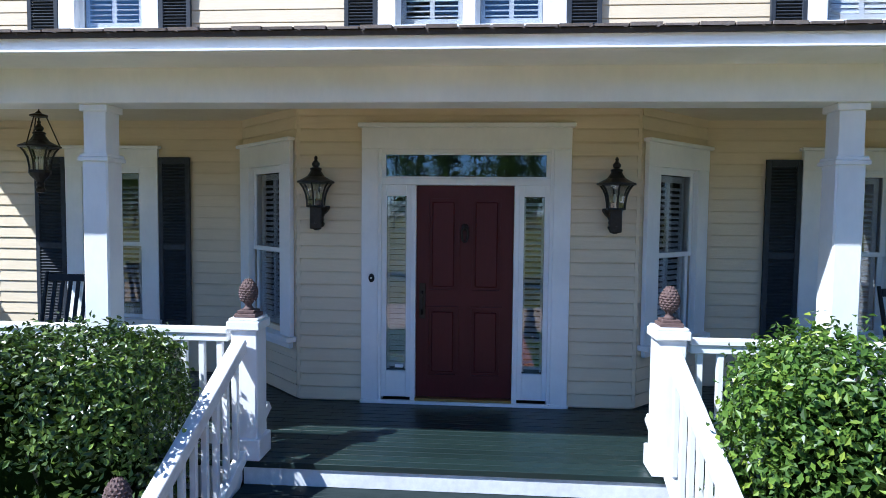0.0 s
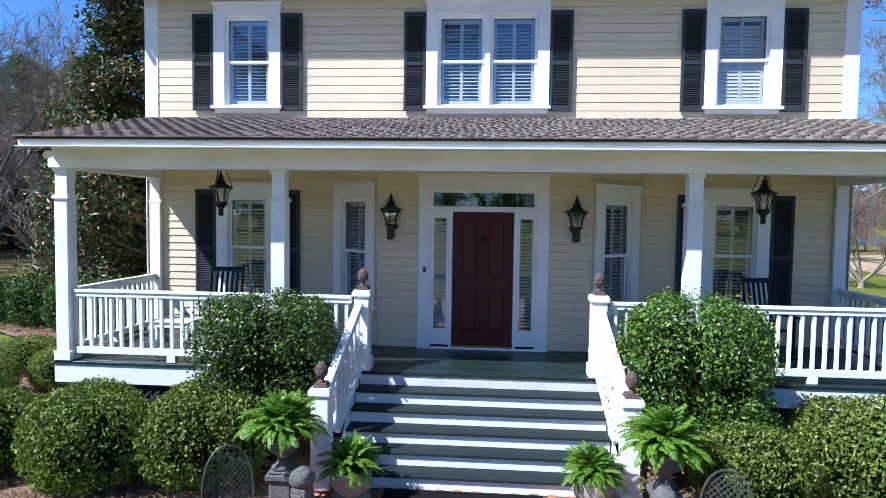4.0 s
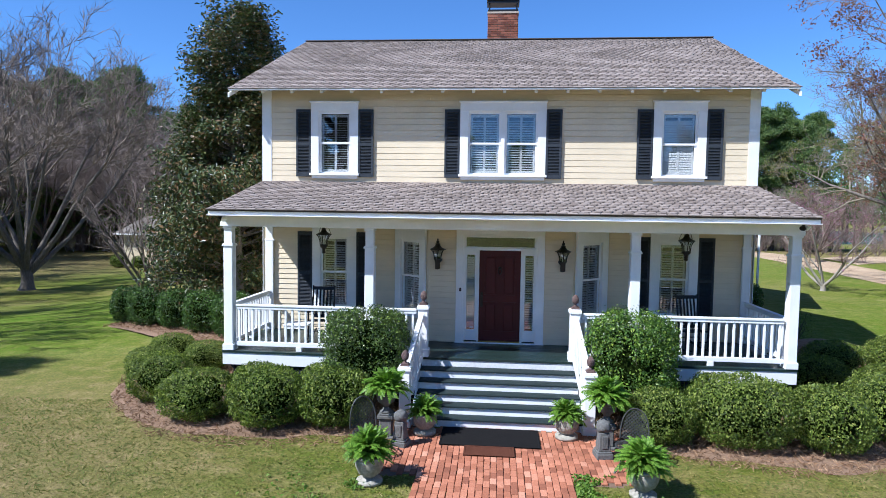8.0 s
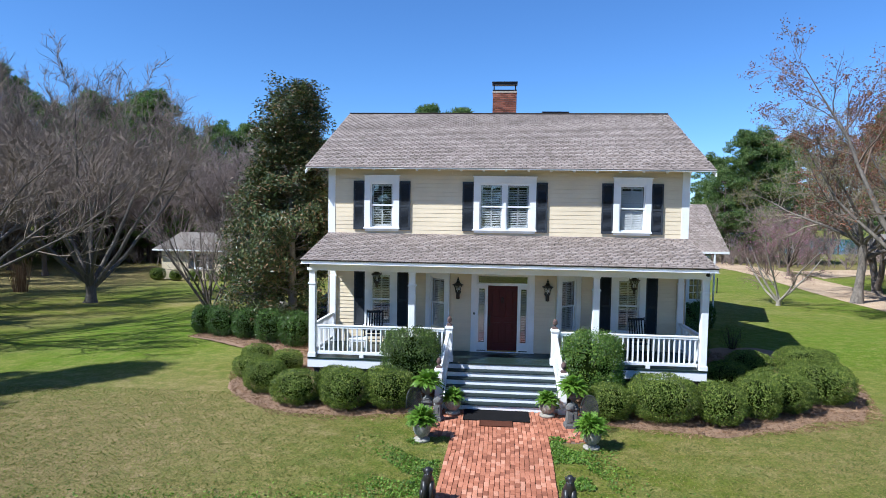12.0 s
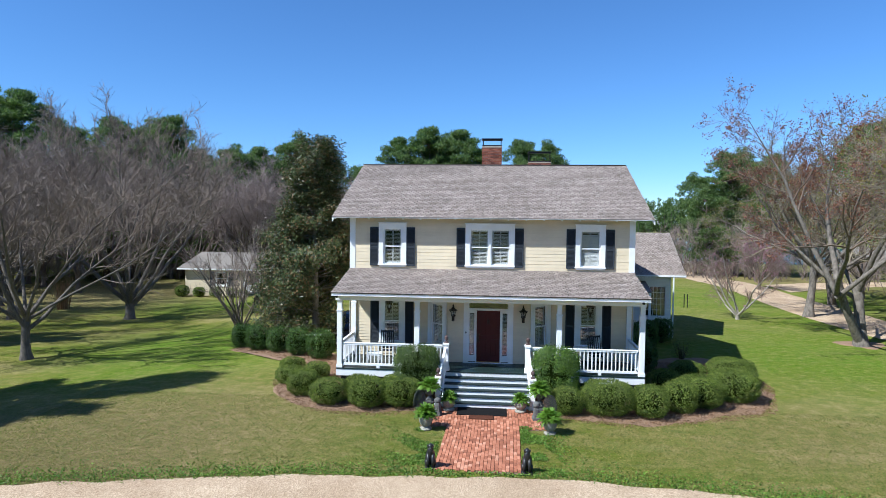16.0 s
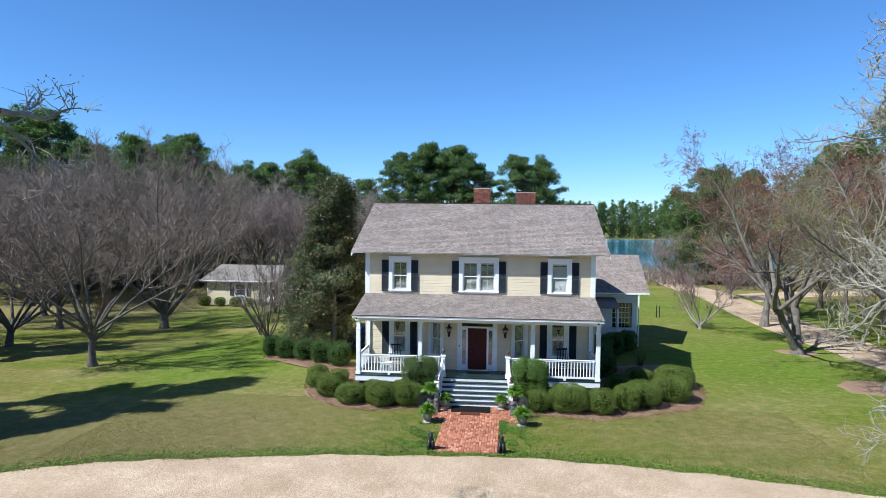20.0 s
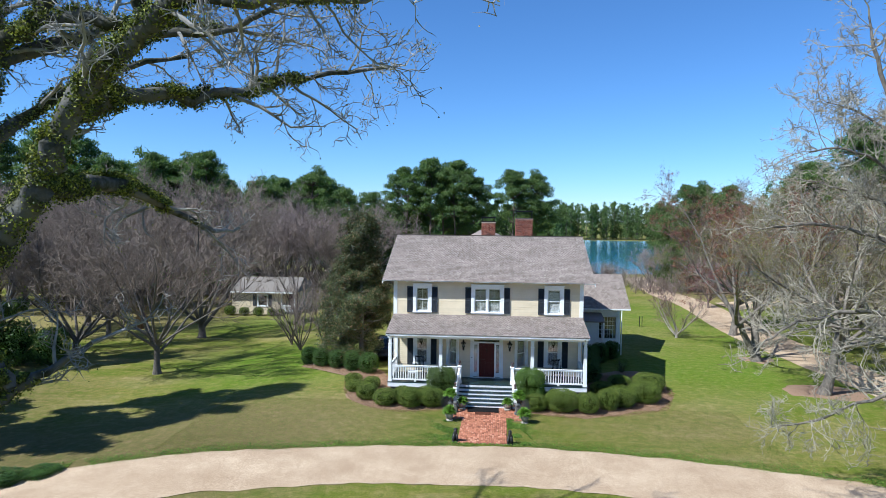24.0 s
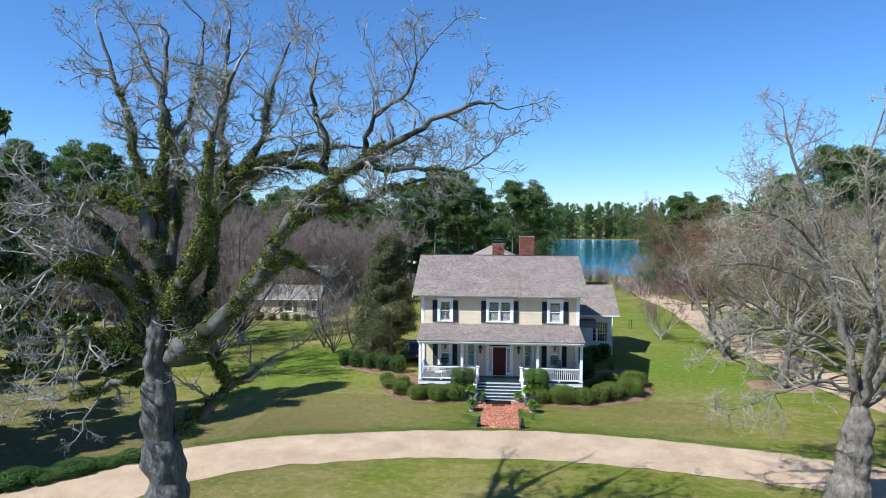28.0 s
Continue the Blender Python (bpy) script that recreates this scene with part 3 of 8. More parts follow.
def window(m, width, height, units=1, cw=CW, head=0.2, foot=0.1, label="", tilt=28):
    """A double-hung window: casing, head cap, sill, sashes, panes and white inside shutters. Its foot is at z = 0, the wall face at y = 0."""
    hw = width / 2
    casing = part("window", boxes([(-hw, hw, -0.047, 0.0, height - head, height)], 0.004), WHITE, house, label)
    casing.matrix_basis = m
    for a in (-hw, hw - cw):
        part("side_casing", boxes([(a, a + cw, -0.045, 0.0, foot, height - head)], 0.004), WHITE, casing)
    part("head_cap", boxes([(-hw - 0.03, hw + 0.03, -0.08, 0.0, height, height + 0.035)], 0.006), WHITE, casing)
    part("sill", boxes([(-hw - 0.03, hw + 0.03, -0.10, 0.04, foot - 0.05, foot), (-hw + 0.02, hw - 0.02, -0.04, 0.0, foot - 0.12, foot - 0.05)], 0.005), WHITE, casing)
    xi = hw - cw
    part("jamb", boxes([(-xi - 0.02, -xi, 0.0, 0.12, foot, height - head), (xi, xi + 0.02, 0.0, 0.12, foot, height - head), (-xi, xi, 0.0, 0.12, height - head - 0.02, height - head + 0.02)]), WHITE, casing)
    u = 2 * xi / units
    for i in range(units):
        a, b = -xi + i * u, -xi + (i + 1) * u
        if units > 1:
            a, b = a + (0.045 if i else 0), b - (0.045 if i < units - 1 else 0)
            if i:
                part("mullion", boxes([(a - 0.09, a, -0.03, 0.1, foot, height - head)], 0.004), WHITE, casing)
        z0, z1 = foot, height - head - 0.02
        zm = (z0 + z1) / 2
        for p, q, y in ((zm - 0.02, z1, 0.015), (z0, zm + 0.02, 0.045)):
            sash = part("sash", boxes([(a, a + 0.05, y, y + 0.03, p, q), (b - 0.05, b, y, y + 0.03, p, q), (a + 0.05, b - 0.05, y, y + 0.03, p, p + 0.045), (a + 0.05, b - 0.05, y, y + 0.03, q - 0.045, q)], 0.003), WHITE, casing)
            pane = part("pane", boxes([(a + 0.05, b - 0.05, y + 0.012, y + 0.016, p + 0.045, q - 0.045)]), GLASS, casing)
            pane.visible_shadow = False
        bm = bmesh.new()
        blind(bm, a + 0.055, b - 0.055, z0 + 0.05, z1 - 0.05, 0.082, 0.056, tilt)
        part("blind", bm, BLIND, casing, "white louvred inside shutter")
    return casing


def shutter(m, width, height, label="dark slate-blue louvred wooden shutter"):
    st = 0.05
    ob = part("shutter", boxes([(-width / 2, -width / 2 + st, -0.045, -0.01, 0, height), (width / 2 - st, width / 2, -0.045, -0.01, 0, height), (-width / 2 + st, width / 2 - st, -0.045, -0.01, 0, 0.08), (-width / 2 + st, width / 2 - st, -0.045, -0.01, height - 0.07, height), (-width / 2 + st, width / 2 - st, -0.045, -0.01, height * 0.46, height * 0.46 + 0.06)], 0.004), SLATE, house, label)
    ob.matrix_basis = m
    bm = bmesh.new()
    z = 0.1
    while z < height - 0.09:
        if not height * 0.46 - 0.02 < z < height * 0.46 + 0.075:
            box(bm, -width / 2 + st, width / 2 - st, -0.02, 0.02, -0.0035, 0.0035, 0, Matrix.Translation((0, -0.026, z)) @ pose(0, 0, 0, 38))
        z += 0.034
    part("louvres", bm, SLATE, ob)
    part("backing", boxes([(-width / 2 + st, width / 2 - st, -0.012, -0.008, 0.08, height - 0.07)]), SLATE, ob)
    return ob


for (c, w_), n_ in zip(UP, (1, 2, 1)):
    window(pose(c, -0.026, 4.74), w_, 1.8, n_, CW, 0.2, 0.12, "white-trimmed upper sash window with shutters behind the panes", -30 if n_ == 2 else -8 if c < 0 else -72)
    for s in (-1, 1):
        shutter(pose(c + s * (w_ / 2 + 0.185), -0.026, 4.78), 0.36, 1.6)
for c, w_ in LOW:
    window(pose(c, -0.026, 1.48), w_, 2.07, 1, 0.2, 0.2, 0.16, "white-trimmed porch sash window with inside blinds", -24)
    for s in (-1, 1):
        shutter(pose(c + s * (w_ / 2 + 0.185), -0.026, 1.56), 0.36, 1.9)
for s in (-1, 1):
    window(BAYM[s] @ pose(0, -0.026, 1.5), 1.16, 2.05, 1, 0.22, 0.22, 0.15, "white-trimmed sash window in the slanting side of the bay", -28)

# entrance: casing, transom, sidelights, door
entry = part("entrance_frame", boxes([(-0.98, -0.82, BY - 0.06, BY - 0.02, FLOOR, 3.47), (0.82, 0.98, BY - 0.06, BY - 0.02, FLOOR, 3.47), (-0.98, 0.98, BY - 0.062, BY - 0.02, 3.47, 3.67)], 0.004), WHITE, house, "tall white entrance surround with transom and sidelights")
part("head_cap", boxes([(-1.01, 1.01, BY - 0.10, BY - 0.01, 3.67, 3.71)], 0.006), WHITE, entry)
part("jamb", boxes([(-0.82, -0.79, BY - 0.05, BY + 0.1, FLOOR, 3.47), (0.79, 0.82, BY - 0.05, BY + 0.1, FLOOR, 3.47), (-0.79, 0.79, BY - 0.05, BY + 0.1, 3.44, 3.47), (-0.82, 0.82, BY - 0.045, BY + 0.1, 3.135, 3.195), (-0.51, -0.462, BY - 0.04, BY + 0.1, FLOOR, 3.135), (0.462, 0.51, BY - 0.04, BY + 0.1, FLOOR, 3.135)], 0.003), WHITE, entry)
tr = part("transom", boxes([(-0.79, -0.755, BY - 0.02, BY + 0.02, 3.195, 3.44), (0.755, 0.79, BY - 0.02, BY + 0.02, 3.195, 3.44), (-0.755, 0.755, BY - 0.02, BY + 0.02, 3.195, 3.215), (-0.755, 0.755, BY - 0.02, BY + 0.02, 3.42, 3.44)]), WHITE, entry)
pane = part("transom_pane", boxes([(-0.755, 0.755, BY, BY + 0.005, 3.215, 3.42)]), GLASS, entry)
pane.visible_shadow = False
for s in (-1, 1):
    a, b = (-0.79, -0.51) if s < 0 else (0.51, 0.79)
    sl = part("sidelight", boxes([(a, a + 0.045, BY - 0.02, BY + 0.03, 1.1, 3.135), (b - 0.045, b, BY - 0.02, BY + 0.03, 1.1, 3.135), (a + 0.045, b - 0.045, BY - 0.02, BY + 0.03, 3.03, 3.135), (a + 0.045, b - 0.045, BY - 0.015, BY + 0.03, 1.1, 1.35)], 0.003), WHITE, entry)
    pane = part("sidelight_pane", boxes([(a + 0.045, b - 0.045, BY, BY + 0.004, 1.35, 3.03)]), GLASS, entry)
    pane.visible_shadow = False
    bm = bmesh.new()
    z = 1.4
    while z < 3.0:
        box(bm, a + 0.06, b - 0.06, -0.024, 0.024, -0.003, 0.003, 0, Matrix.Translation((0, BY + 0.06, z)) @ pose(0, 0, 0, 62 if s < 0 else 30))
        z += 0.052
    box(bm, a + 0.045, a + 0.065, BY + 0.04, BY + 0.08, 1.36, 3.02)
    box(bm, b - 0.065, b - 0.045, BY + 0.04, BY + 0.08, 1.36, 3.02)
    part("blind", bm, BLIND, entry, "white slatted blind behind a sidelight")
part("threshold", boxes([(-0.462, 0.462, BY - 0.06, BY + 0.06, 1.075, 1.1)], 0.004), BRASS, entry)
part("base_board", boxes([(-0.99, 0.99, BY - 0.07, BY - 0.022, 1.04, 1.073)], 0.003), WHITE, entry)
door = part("front_door", boxes([(-0.46, 0.46, BY + 0.015, BY + 0.055, 1.1, 3.13)], 0.002), MAROON, house, "closed dark maroon panelled front door")
for x0, x1, z0, z1 in ((-0.36, -0.05, 2.12, 3.03), (0.05, 0.36, 2.12, 3.03), (-0.36, -0.05, 1.3, 1.98), (0.05, 0.36, 1.3, 1.98)):
    bm = boxes([(x0, x1, BY - 0.006, BY + 0.015, z0, z0 + 0.022), (x0, x1, BY - 0.006, BY + 0.015, z1 - 0.022, z1), (x0, x0 + 0.022, BY - 0.006, BY + 0.015, z0 + 0.022, z1 - 0.022), (x1 - 0.022, x1, BY - 0.006, BY + 0.015, z0 + 0.022, z1 - 0.022)])
    box(bm, x0 + 0.05, x1 - 0.05, BY + 0.003, BY + 0.015, z0 + 0.05, z1 - 0.05, 0.01)
    part("panel", bm, MAROON, door)
bm = bmesh.new()
lathe(bm, [(0.02, 0), (0.035, 0.004), (0.03, 0.012)], 12, pose(0, BY + 0.015, 2.74, 90))
tube(bm, [(0.03 * math.sin(a), BY - 0.012, 2.67 - 0.07 * math.cos(a)) for a in [i * math.pi / 8 for i in range(17)]], 0.011, 6)
part("knocker", bm, BRONZE, door, "dark metal ring knocker", True)
bm = bmesh.new()
box(bm, -0.43, -0.37, BY + 0.003, BY + 0.015, 1.86, 2.2, 0.004)
tube(bm, [(-0.4, BY + 0.005, 2.12), (-0.4, BY - 0.05, 2.1), (-0.4, BY - 0.05, 1.96), (-0.4, BY + 0.005, 1.9)], 0.011, 6)
part("door_handle", bm, BRONZE, door)
bm = bmesh.new()
lathe(bm, [(0.028, 0), (0.028, 0.012), (0.018, 0.018)], 16, pose(-0.88, BY - 0.06, 2.25, 90) @ Matrix.Diagonal((1, 1.5, 1, 1)))
bell = part("doorbell", bm, BLACK, entry, "oval black doorbell")
bm = bmesh.new()
lathe(bm, [(0.008, 0), (0.008, 0.006)], 10, pose(-0.88, BY - 0.078, 2.25, 90))
part("button", bm, BULB, bell)
part("sticker", boxes([(-0.66, -0.58, BY - 0.003, BY - 0.001, 1.38, 1.41)], 0.0), WHITE, entry, "small pale oval sticker on the glass")

# ---- porch ----
PF = -2.47
porch_floor = part("porch_floor", boxes([(-5.72, 5.72, PF + 0.03, 0.0, 0.93, 0.999)]), ROOM, house, "porch floor of dark green painted boards")
y, rnd = PF, random.Random(4)
while y < -0.02:
    d = min(0.098, -y)
    for a, b in ((-5.74, -1.9 + rnd.uniform(-1, 1)), (None, 5.74)):
        a = e if a is None else a
        e = b
        ob = piece("board", (round(b - a - 0.004, 2), d - 0.007, 0.045), DECK, porch_floor, ((a + b) / 2, y + d / 2, 1.0225 + rnd.uniform(-0.001, 0.001)), (0, 0, 0), 0.003)
    y += 0.098
for row in ((-5.73, -1.62, PF + 0.02, PF + 0.05, 0.75, 0.998), (1.62, 5.73, PF + 0.02, PF + 0.05, 0.75, 0.998), (-5.73, -5.70, PF + 0.05, 0, 0.75, 0.998), (5.70, 5.73, PF + 0.05, 0, 0.75, 0.998)):
    part("skirt_board", boxes([row], 0.003), WHITE, house, "white painted porch skirt board")
# black sheet stands in for the shade under the porch
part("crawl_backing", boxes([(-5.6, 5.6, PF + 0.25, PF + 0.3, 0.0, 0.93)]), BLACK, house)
for x0, x1 in ((-5.7, -1.7), (1.7, 5.7)):
    bm = bmesh.new()
    x = x0 - 0.7
    while x < x1:
        for s, yy in ((1, PF + 0.07), (-1, PF + 0.079)):
            a, b = (x, x + 0.7) if s > 0 else (x + 0.7, x)
            lo, hi = 0.05, 0.75
            if min(a, b) < x0 or max(a, b) > x1:
                continue
            L = math.dist((a, lo), (b, hi))
            box(bm, -L / 2, L / 2, -0.004, 0.004, -0.018, 0.018, 0, Matrix.Translation(((a + b) / 2, yy, 0.4)) @ pose(0, 0, 0, 0, -math.degrees(math.atan2(hi - lo, b - a)), 0))
        x += 0.115
    part("lattice", bm, SLATE, house, "dark crossed lattice under the porch")


def post(x, y, half=False, z0=FLOOR, h=CEIL - FLOOR - 0.24):
    """A square porch post: plinth, shaft, collar and slimmer neck."""
    p = part("porch_post", boxes([(-0.097, 0.097, -0.097 if not half else -0.03, 0.097 if not half else 0.03, 0, 2.2)], 0.012), WHITE, house, "square white porch post with a collar")
    p.location = (x, y, z0)
    d = 1 if not half else 0.28
    part("neck", boxes([(-0.085, 0.085, -0.085 * d, 0.085 * d, 2.2, h)], 0.004), WHITE, p)
    part("collar", boxes([(-0.118, 0.118, -0.118 * d, 0.118 * d, 2.17, 2.2), (-0.107, 0.107, -0.107 * d, 0.107 * d, 2.2, 2.225)], 0.005), WHITE, p)
    part("capital", boxes([(-0.105, 0.105, -0.105 * d, 0.105 * d, h - 0.05, h)], 0.006), WHITE, p)
    part("plinth", boxes([(-0.12, 0.12, -0.12 * d, 0.12 * d, 0, 0.13)], 0.008), WHITE, p)
    return p


for x in (-5.6, -2.64, 2.63, 5.62):
    post(x, -2.36)
for x in (-5.6, 5.6):
    post(x, -0.075, True)
BEAM = CEIL - 0.24
part("porch_beam", boxes([(-5.74, 5.74, -2.5, -2.24, BEAM, 3.885)], 0.006), WHITE, house, "white boxed porch beam")
for x in (-5.62, 5.62):
    part("side_beam", boxes([(x - 0.12, x + 0.12, -2.24, 0.0, BEAM, 3.885)], 0.006), WHITE, house)
part("porch_ceiling", boxes([(-5.5, 5.5, -2.24, 0.0, CEIL, CEIL + 0.02)]), CEILING, house, "cream painted porch ceiling")
part("soffit", boxes([(-5.74, 5.74, -2.93, -2.5, 3.875, 3.89)]), WHITE, house)
part("fascia", boxes([(-5.76, 5.76, -2.995, -2.93, 3.85, 3.95)], 0.003), WHITE, house)
part("eave_ledge", boxes([(-5.78, 5.78, -3.03, -2.995, 3.852, 3.868)], 0.004), WHITE, house)

# stairs
ST = [(1.03, -2.47), (0.868, -2.73), (0.706, -2.98), (0.544, -3.23), (0.385, -3.48), (0.225, -3.73)]
stairs = part("porch_stairs", boxes([(-1.52, 1.5, y + 0.05, -2.3, 0.0 if i else 0.9, z - 0.05) for i, (z, y) in enumerate(ST) if i]), JOINT, house, "wide stairs with white risers and dark green treads")
for i, (z, y) in enumerate(ST):
    lo = ST[i + 1][0] if i < 5 else 0.06
    part("riser", boxes([(-1.545, 1.525, y + 0.02, y + 0.045, lo, z - 0.032)], 0.002), WORN if i == 0 else WHITE, stairs)
    if i:
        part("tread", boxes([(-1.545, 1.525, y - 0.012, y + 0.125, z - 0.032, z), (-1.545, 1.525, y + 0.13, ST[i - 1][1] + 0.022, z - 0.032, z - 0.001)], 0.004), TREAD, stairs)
for x in (-1.59, 1.545):
    bm = bmesh.new()
    pr = [(-2.45, 0.9), (-2.45, 0.99), (-3.72, 0.17), (-3.72, 0.02), (-3.3, 0.02)]
    a, b = [bm.verts.new((x, y, z)) for y, z in pr], [bm.verts.new((x + 0.035, y, z)) for y, z in pr]
    bm.faces.new(a), bm.faces.new(b[::-1])
    for i in range(5):
        bm.faces.new((a[i], b[i], b[(i + 1) % 5], a[(i + 1) % 5]))
    bmesh.ops.recalc_face_normals(bm, faces=bm.faces)
    part("stringer", bm, WHITE, stairs)


def newel(x, y, z0, h):
    n_ = part("newel_post", boxes([(-0.098, 0.098, -0.098, 0.098, 0, h)], 0.008), WHITE, house, "square white newel post with a flat cap")
    n_.location = (x, y, z0)
    part("cap", boxes([(-0.122, 0.122, -0.122, 0.122, h - 0.02, h + 0.045), (-0.11, 0.11, -0.11, 0.11, h + 0.045, h + 0.065)], 0.008), WHITE, n_)
    part("plinth", boxes([(-0.122, 0.122, -0.122, 0.122, 0, 0.16)], 0.008), WHITE, n_)
    return n_


def pinecone(x, y, z, group):
    """A cast finial: stepped base, waisted stem and a scaly egg."""
    f = empty("finial", pose(x, y, z) @ Matrix.Diagonal((0.84, 0.84, 0.9, 1)), label="brown cast pine-cone finial on a white newel cap", category="finial", group=group)
    part("base", boxes([(-0.095, 0.095, -0.095, 0.095, 0, 0.03), (-0.075, 0.075, -0.075, 0.075, 0.03, 0.055)], 0.004), FINIAL, f)
    bm = bmesh.new()
    lathe(bm, [(0.06, 0.055), (0.035, 0.075), (0.026, 0.095), (0.045, 0.115), (0.05, 0.125)], 16)
    part("stem", bm, FINIAL, f, "", True)
    bm = bmesh.new()
    rows, per = 9, 12
    lathe(bm, [(0.04, 0.12), (0.068, 0.16), (0.074, 0.2), (0.064, 0.25), (0.035, 0.295), (0.008, 0.31)], 16)
    for i in range(rows):
        t = (i + 0.5) / rows
        zz = 0.125 + 0.18 * t
        r = 0.076 * math.sin(math.pi * (0.22 + 0.74 * t)) ** 0.75
        for k in range(per):
            a = 2 * math.pi * (k + 0.5 * (i % 2)) / per
            c = Vector((r * math.cos(a), r * math.sin(a), zz))
            out = Vector((math.cos(a), math.sin(a), 0.25)).normalized()
            side = Vector((-math.sin(a), math.cos(a), 0))
            v = [bm.verts.new(c + side * r * 0.27), bm.verts.new(c - Vector((0, 0, 0.014))), bm.verts.new(c - side * r * 0.27), bm.verts.new(c + Vector((0, 0, 0.016))), bm.verts.new(c + out * 0.013)]
            for p, q in ((0, 3), (3, 2), (2, 1), (1, 0)):
                bm.faces.new((v[p], v[q], v[4]))
    bmesh.ops.recalc_face_normals(bm, faces=bm.faces)
    part("cone", bm, FINIAL, f)
    return f


for x in (-1.535, 1.5):
    newel(x, -2.36, FLOOR, 0.98)
    pinecone(x, -2.36, 2.096, "newel finials")
for x in (-1.69, 1.62):
    newel(x, -3.78, 0.05, 1.08)
    pinecone(x, -3.78, 1.196, "newel finials")


def railing(x0, y0, x1, y1, z0=FLOOR, label="white porch railing with square balusters"):
    """A level railing between two points: top and bottom rails and balusters."""
    L = math.dist((x0, y0), (x1, y1))
    a = math.degrees(math.atan2(y1 - y0, x1 - x0))
    r = part("railing", boxes([(0, L, -0.05, 0.05, 0.86, 0.9), (0, L, -0.035, 0.035, 0.80, 0.86)], 0.006), WHITE, house, label)
    r.matrix_basis = pose(x0, y0, z0 + 0.06, 0, 0, a)
    part("bottom_rail", boxes([(0, L, -0.035, 0.035, 0.03, 0.12)], 0.005), WHITE, r)
    k = max(1, round(L / 0.142))
    for i in range(k):
        piece("baluster", (0.042, 0.042, 0.684), WHITE, r, ((i + 0.5) * L / k, 0, 0.46), (0, 0, 0), 0.003)
    if L > 2:
        part("foot_block", boxes([(L / 2 - 0.06, L / 2 + 0.06, -0.04, 0.04, -0.06, 0.03)], 0.003), WHITE, r)
    return r


for a, b in ((-5.46, -2.78), (-2.5, -1.68), (1.64, 2.49), (2.77, 5.48)):
    railing(a, -2.37, b, -2.37)
for x in (-5.62, 5.62):
    railing(x, -2.22, x, -0.11)
for x, xb in ((-1.55, -1.69), (1.5, 1.62)):
    p, q = Vector((x, -2.48, 1.93)), Vector((xb, -3.67, 1.10))
    d = q - p
    L = d.length
    m = Matrix.Translation(p) @ d.to_track_quat("X", "Z").to_matrix().to_4x4()
    r = part("stair_rail", boxes([(0, L, -0.05, 0.05, -0.02, 0.03), (0, L, -0.035, 0.035, -0.08, -0.02)], 0.006), WORN, house, "sloping white stair rail with worn paint")
    r.matrix_basis = m
    part("bottom_rail", boxes([(0, L, -0.035, 0.035, -0.74, -0.66)], 0.005), WHITE, r)
    for i in range(9):
        f = (i + 0.6) / 9.2
        at = p + d * f
        b = piece("baluster", (0.04, 0.04, 0.72), WHITE, r, (0, 0, 0), (0, 0, 0), 0.003)
        b.matrix_basis = m.inverted() @ pose(at.x, at.y, at.z - 0.42)

# ---- roofs ----
EY, EZ, RY, RZ, RX = -0.55, 6.78, 5.44, 9.41, 6.4
RAFTER = 0.706


def roof_slab(name, corners, thick, material, label=""):
    """A sloping slab under four corners given anticlockwise from above."""
    bm = bmesh.new()
    t = [bm.verts.new(c) for c in corners]
    u = [bm.verts.new((c[0], c[1], c[2] - thick)) for c in corners]
    bm.faces.new(t), bm.faces.new(u[::-1])
    k = len(t)
    for i in range(k):
        bm.faces.new((t[i], u[i], u[(i + 1) % k], t[(i + 1) % k]))
    bmesh.ops.recalc_face_normals(bm, faces=bm.faces)
    return part(name, bm, material, house, label)


main_roof = roof_slab("roof", [(-RX, EY, EZ), (RX, EY, EZ), (RX, RY, RZ), (-RX, RY, RZ)], 0.045, ROOF_FELT, "brown-grey shingled gable roof")
roof_slab("rear_roof", [(RX, RY, RZ), (RX, 2 * RY - EY, EZ), (-RX, 2 * RY - EY, EZ), (-RX, RY, RZ)][::-1], 0.10, SHINGLE)
porch_roof = roof_slab("porch_roof", [(-5.76, -3.03, 3.972), (5.76, -3.03, 3.972), (5.76, 0.0, 4.665), (-5.76, 0.0, 4.665)], 0.03, ROOF_FELT, "shallow brown-grey shingled porch roof")
part("ridge_cap", boxes([(-RX, RX, RY - 0.12, RY + 0.12, RZ + 0.0, RZ + 0.03)], 0.008), ROOF_FELT, main_roof)
part("eave_board", boxes([(-RX, RX, EY - 0.012, EY, EZ - 0.04, EZ - 0.003)], 0.003), WORN, main_roof)
for i in range(19):
    x = -6.325 + i * RAFTER
    piece("rafter_tail", (0.065, 0.30, 0.085), WHITE, main_roof, (x, EY + 0.21, EZ + 0.005), (23.7, 0, 0), 0.003)
part("frieze", boxes([(-HW + 0.2, HW - 0.2, -0.02, 0.0, 6.84, 6.97)]), CREAM, house)
for s in (-1, 1):
    roof_slab("rake_board", [(s * RX - 0.02, EY, EZ - 0.09), (s * RX + 0.02, EY, EZ - 0.09), (s * RX + 0.02, RY, RZ - 0.09), (s * RX - 0.02, RY, RZ - 0.09)], 0.10, WHITE)


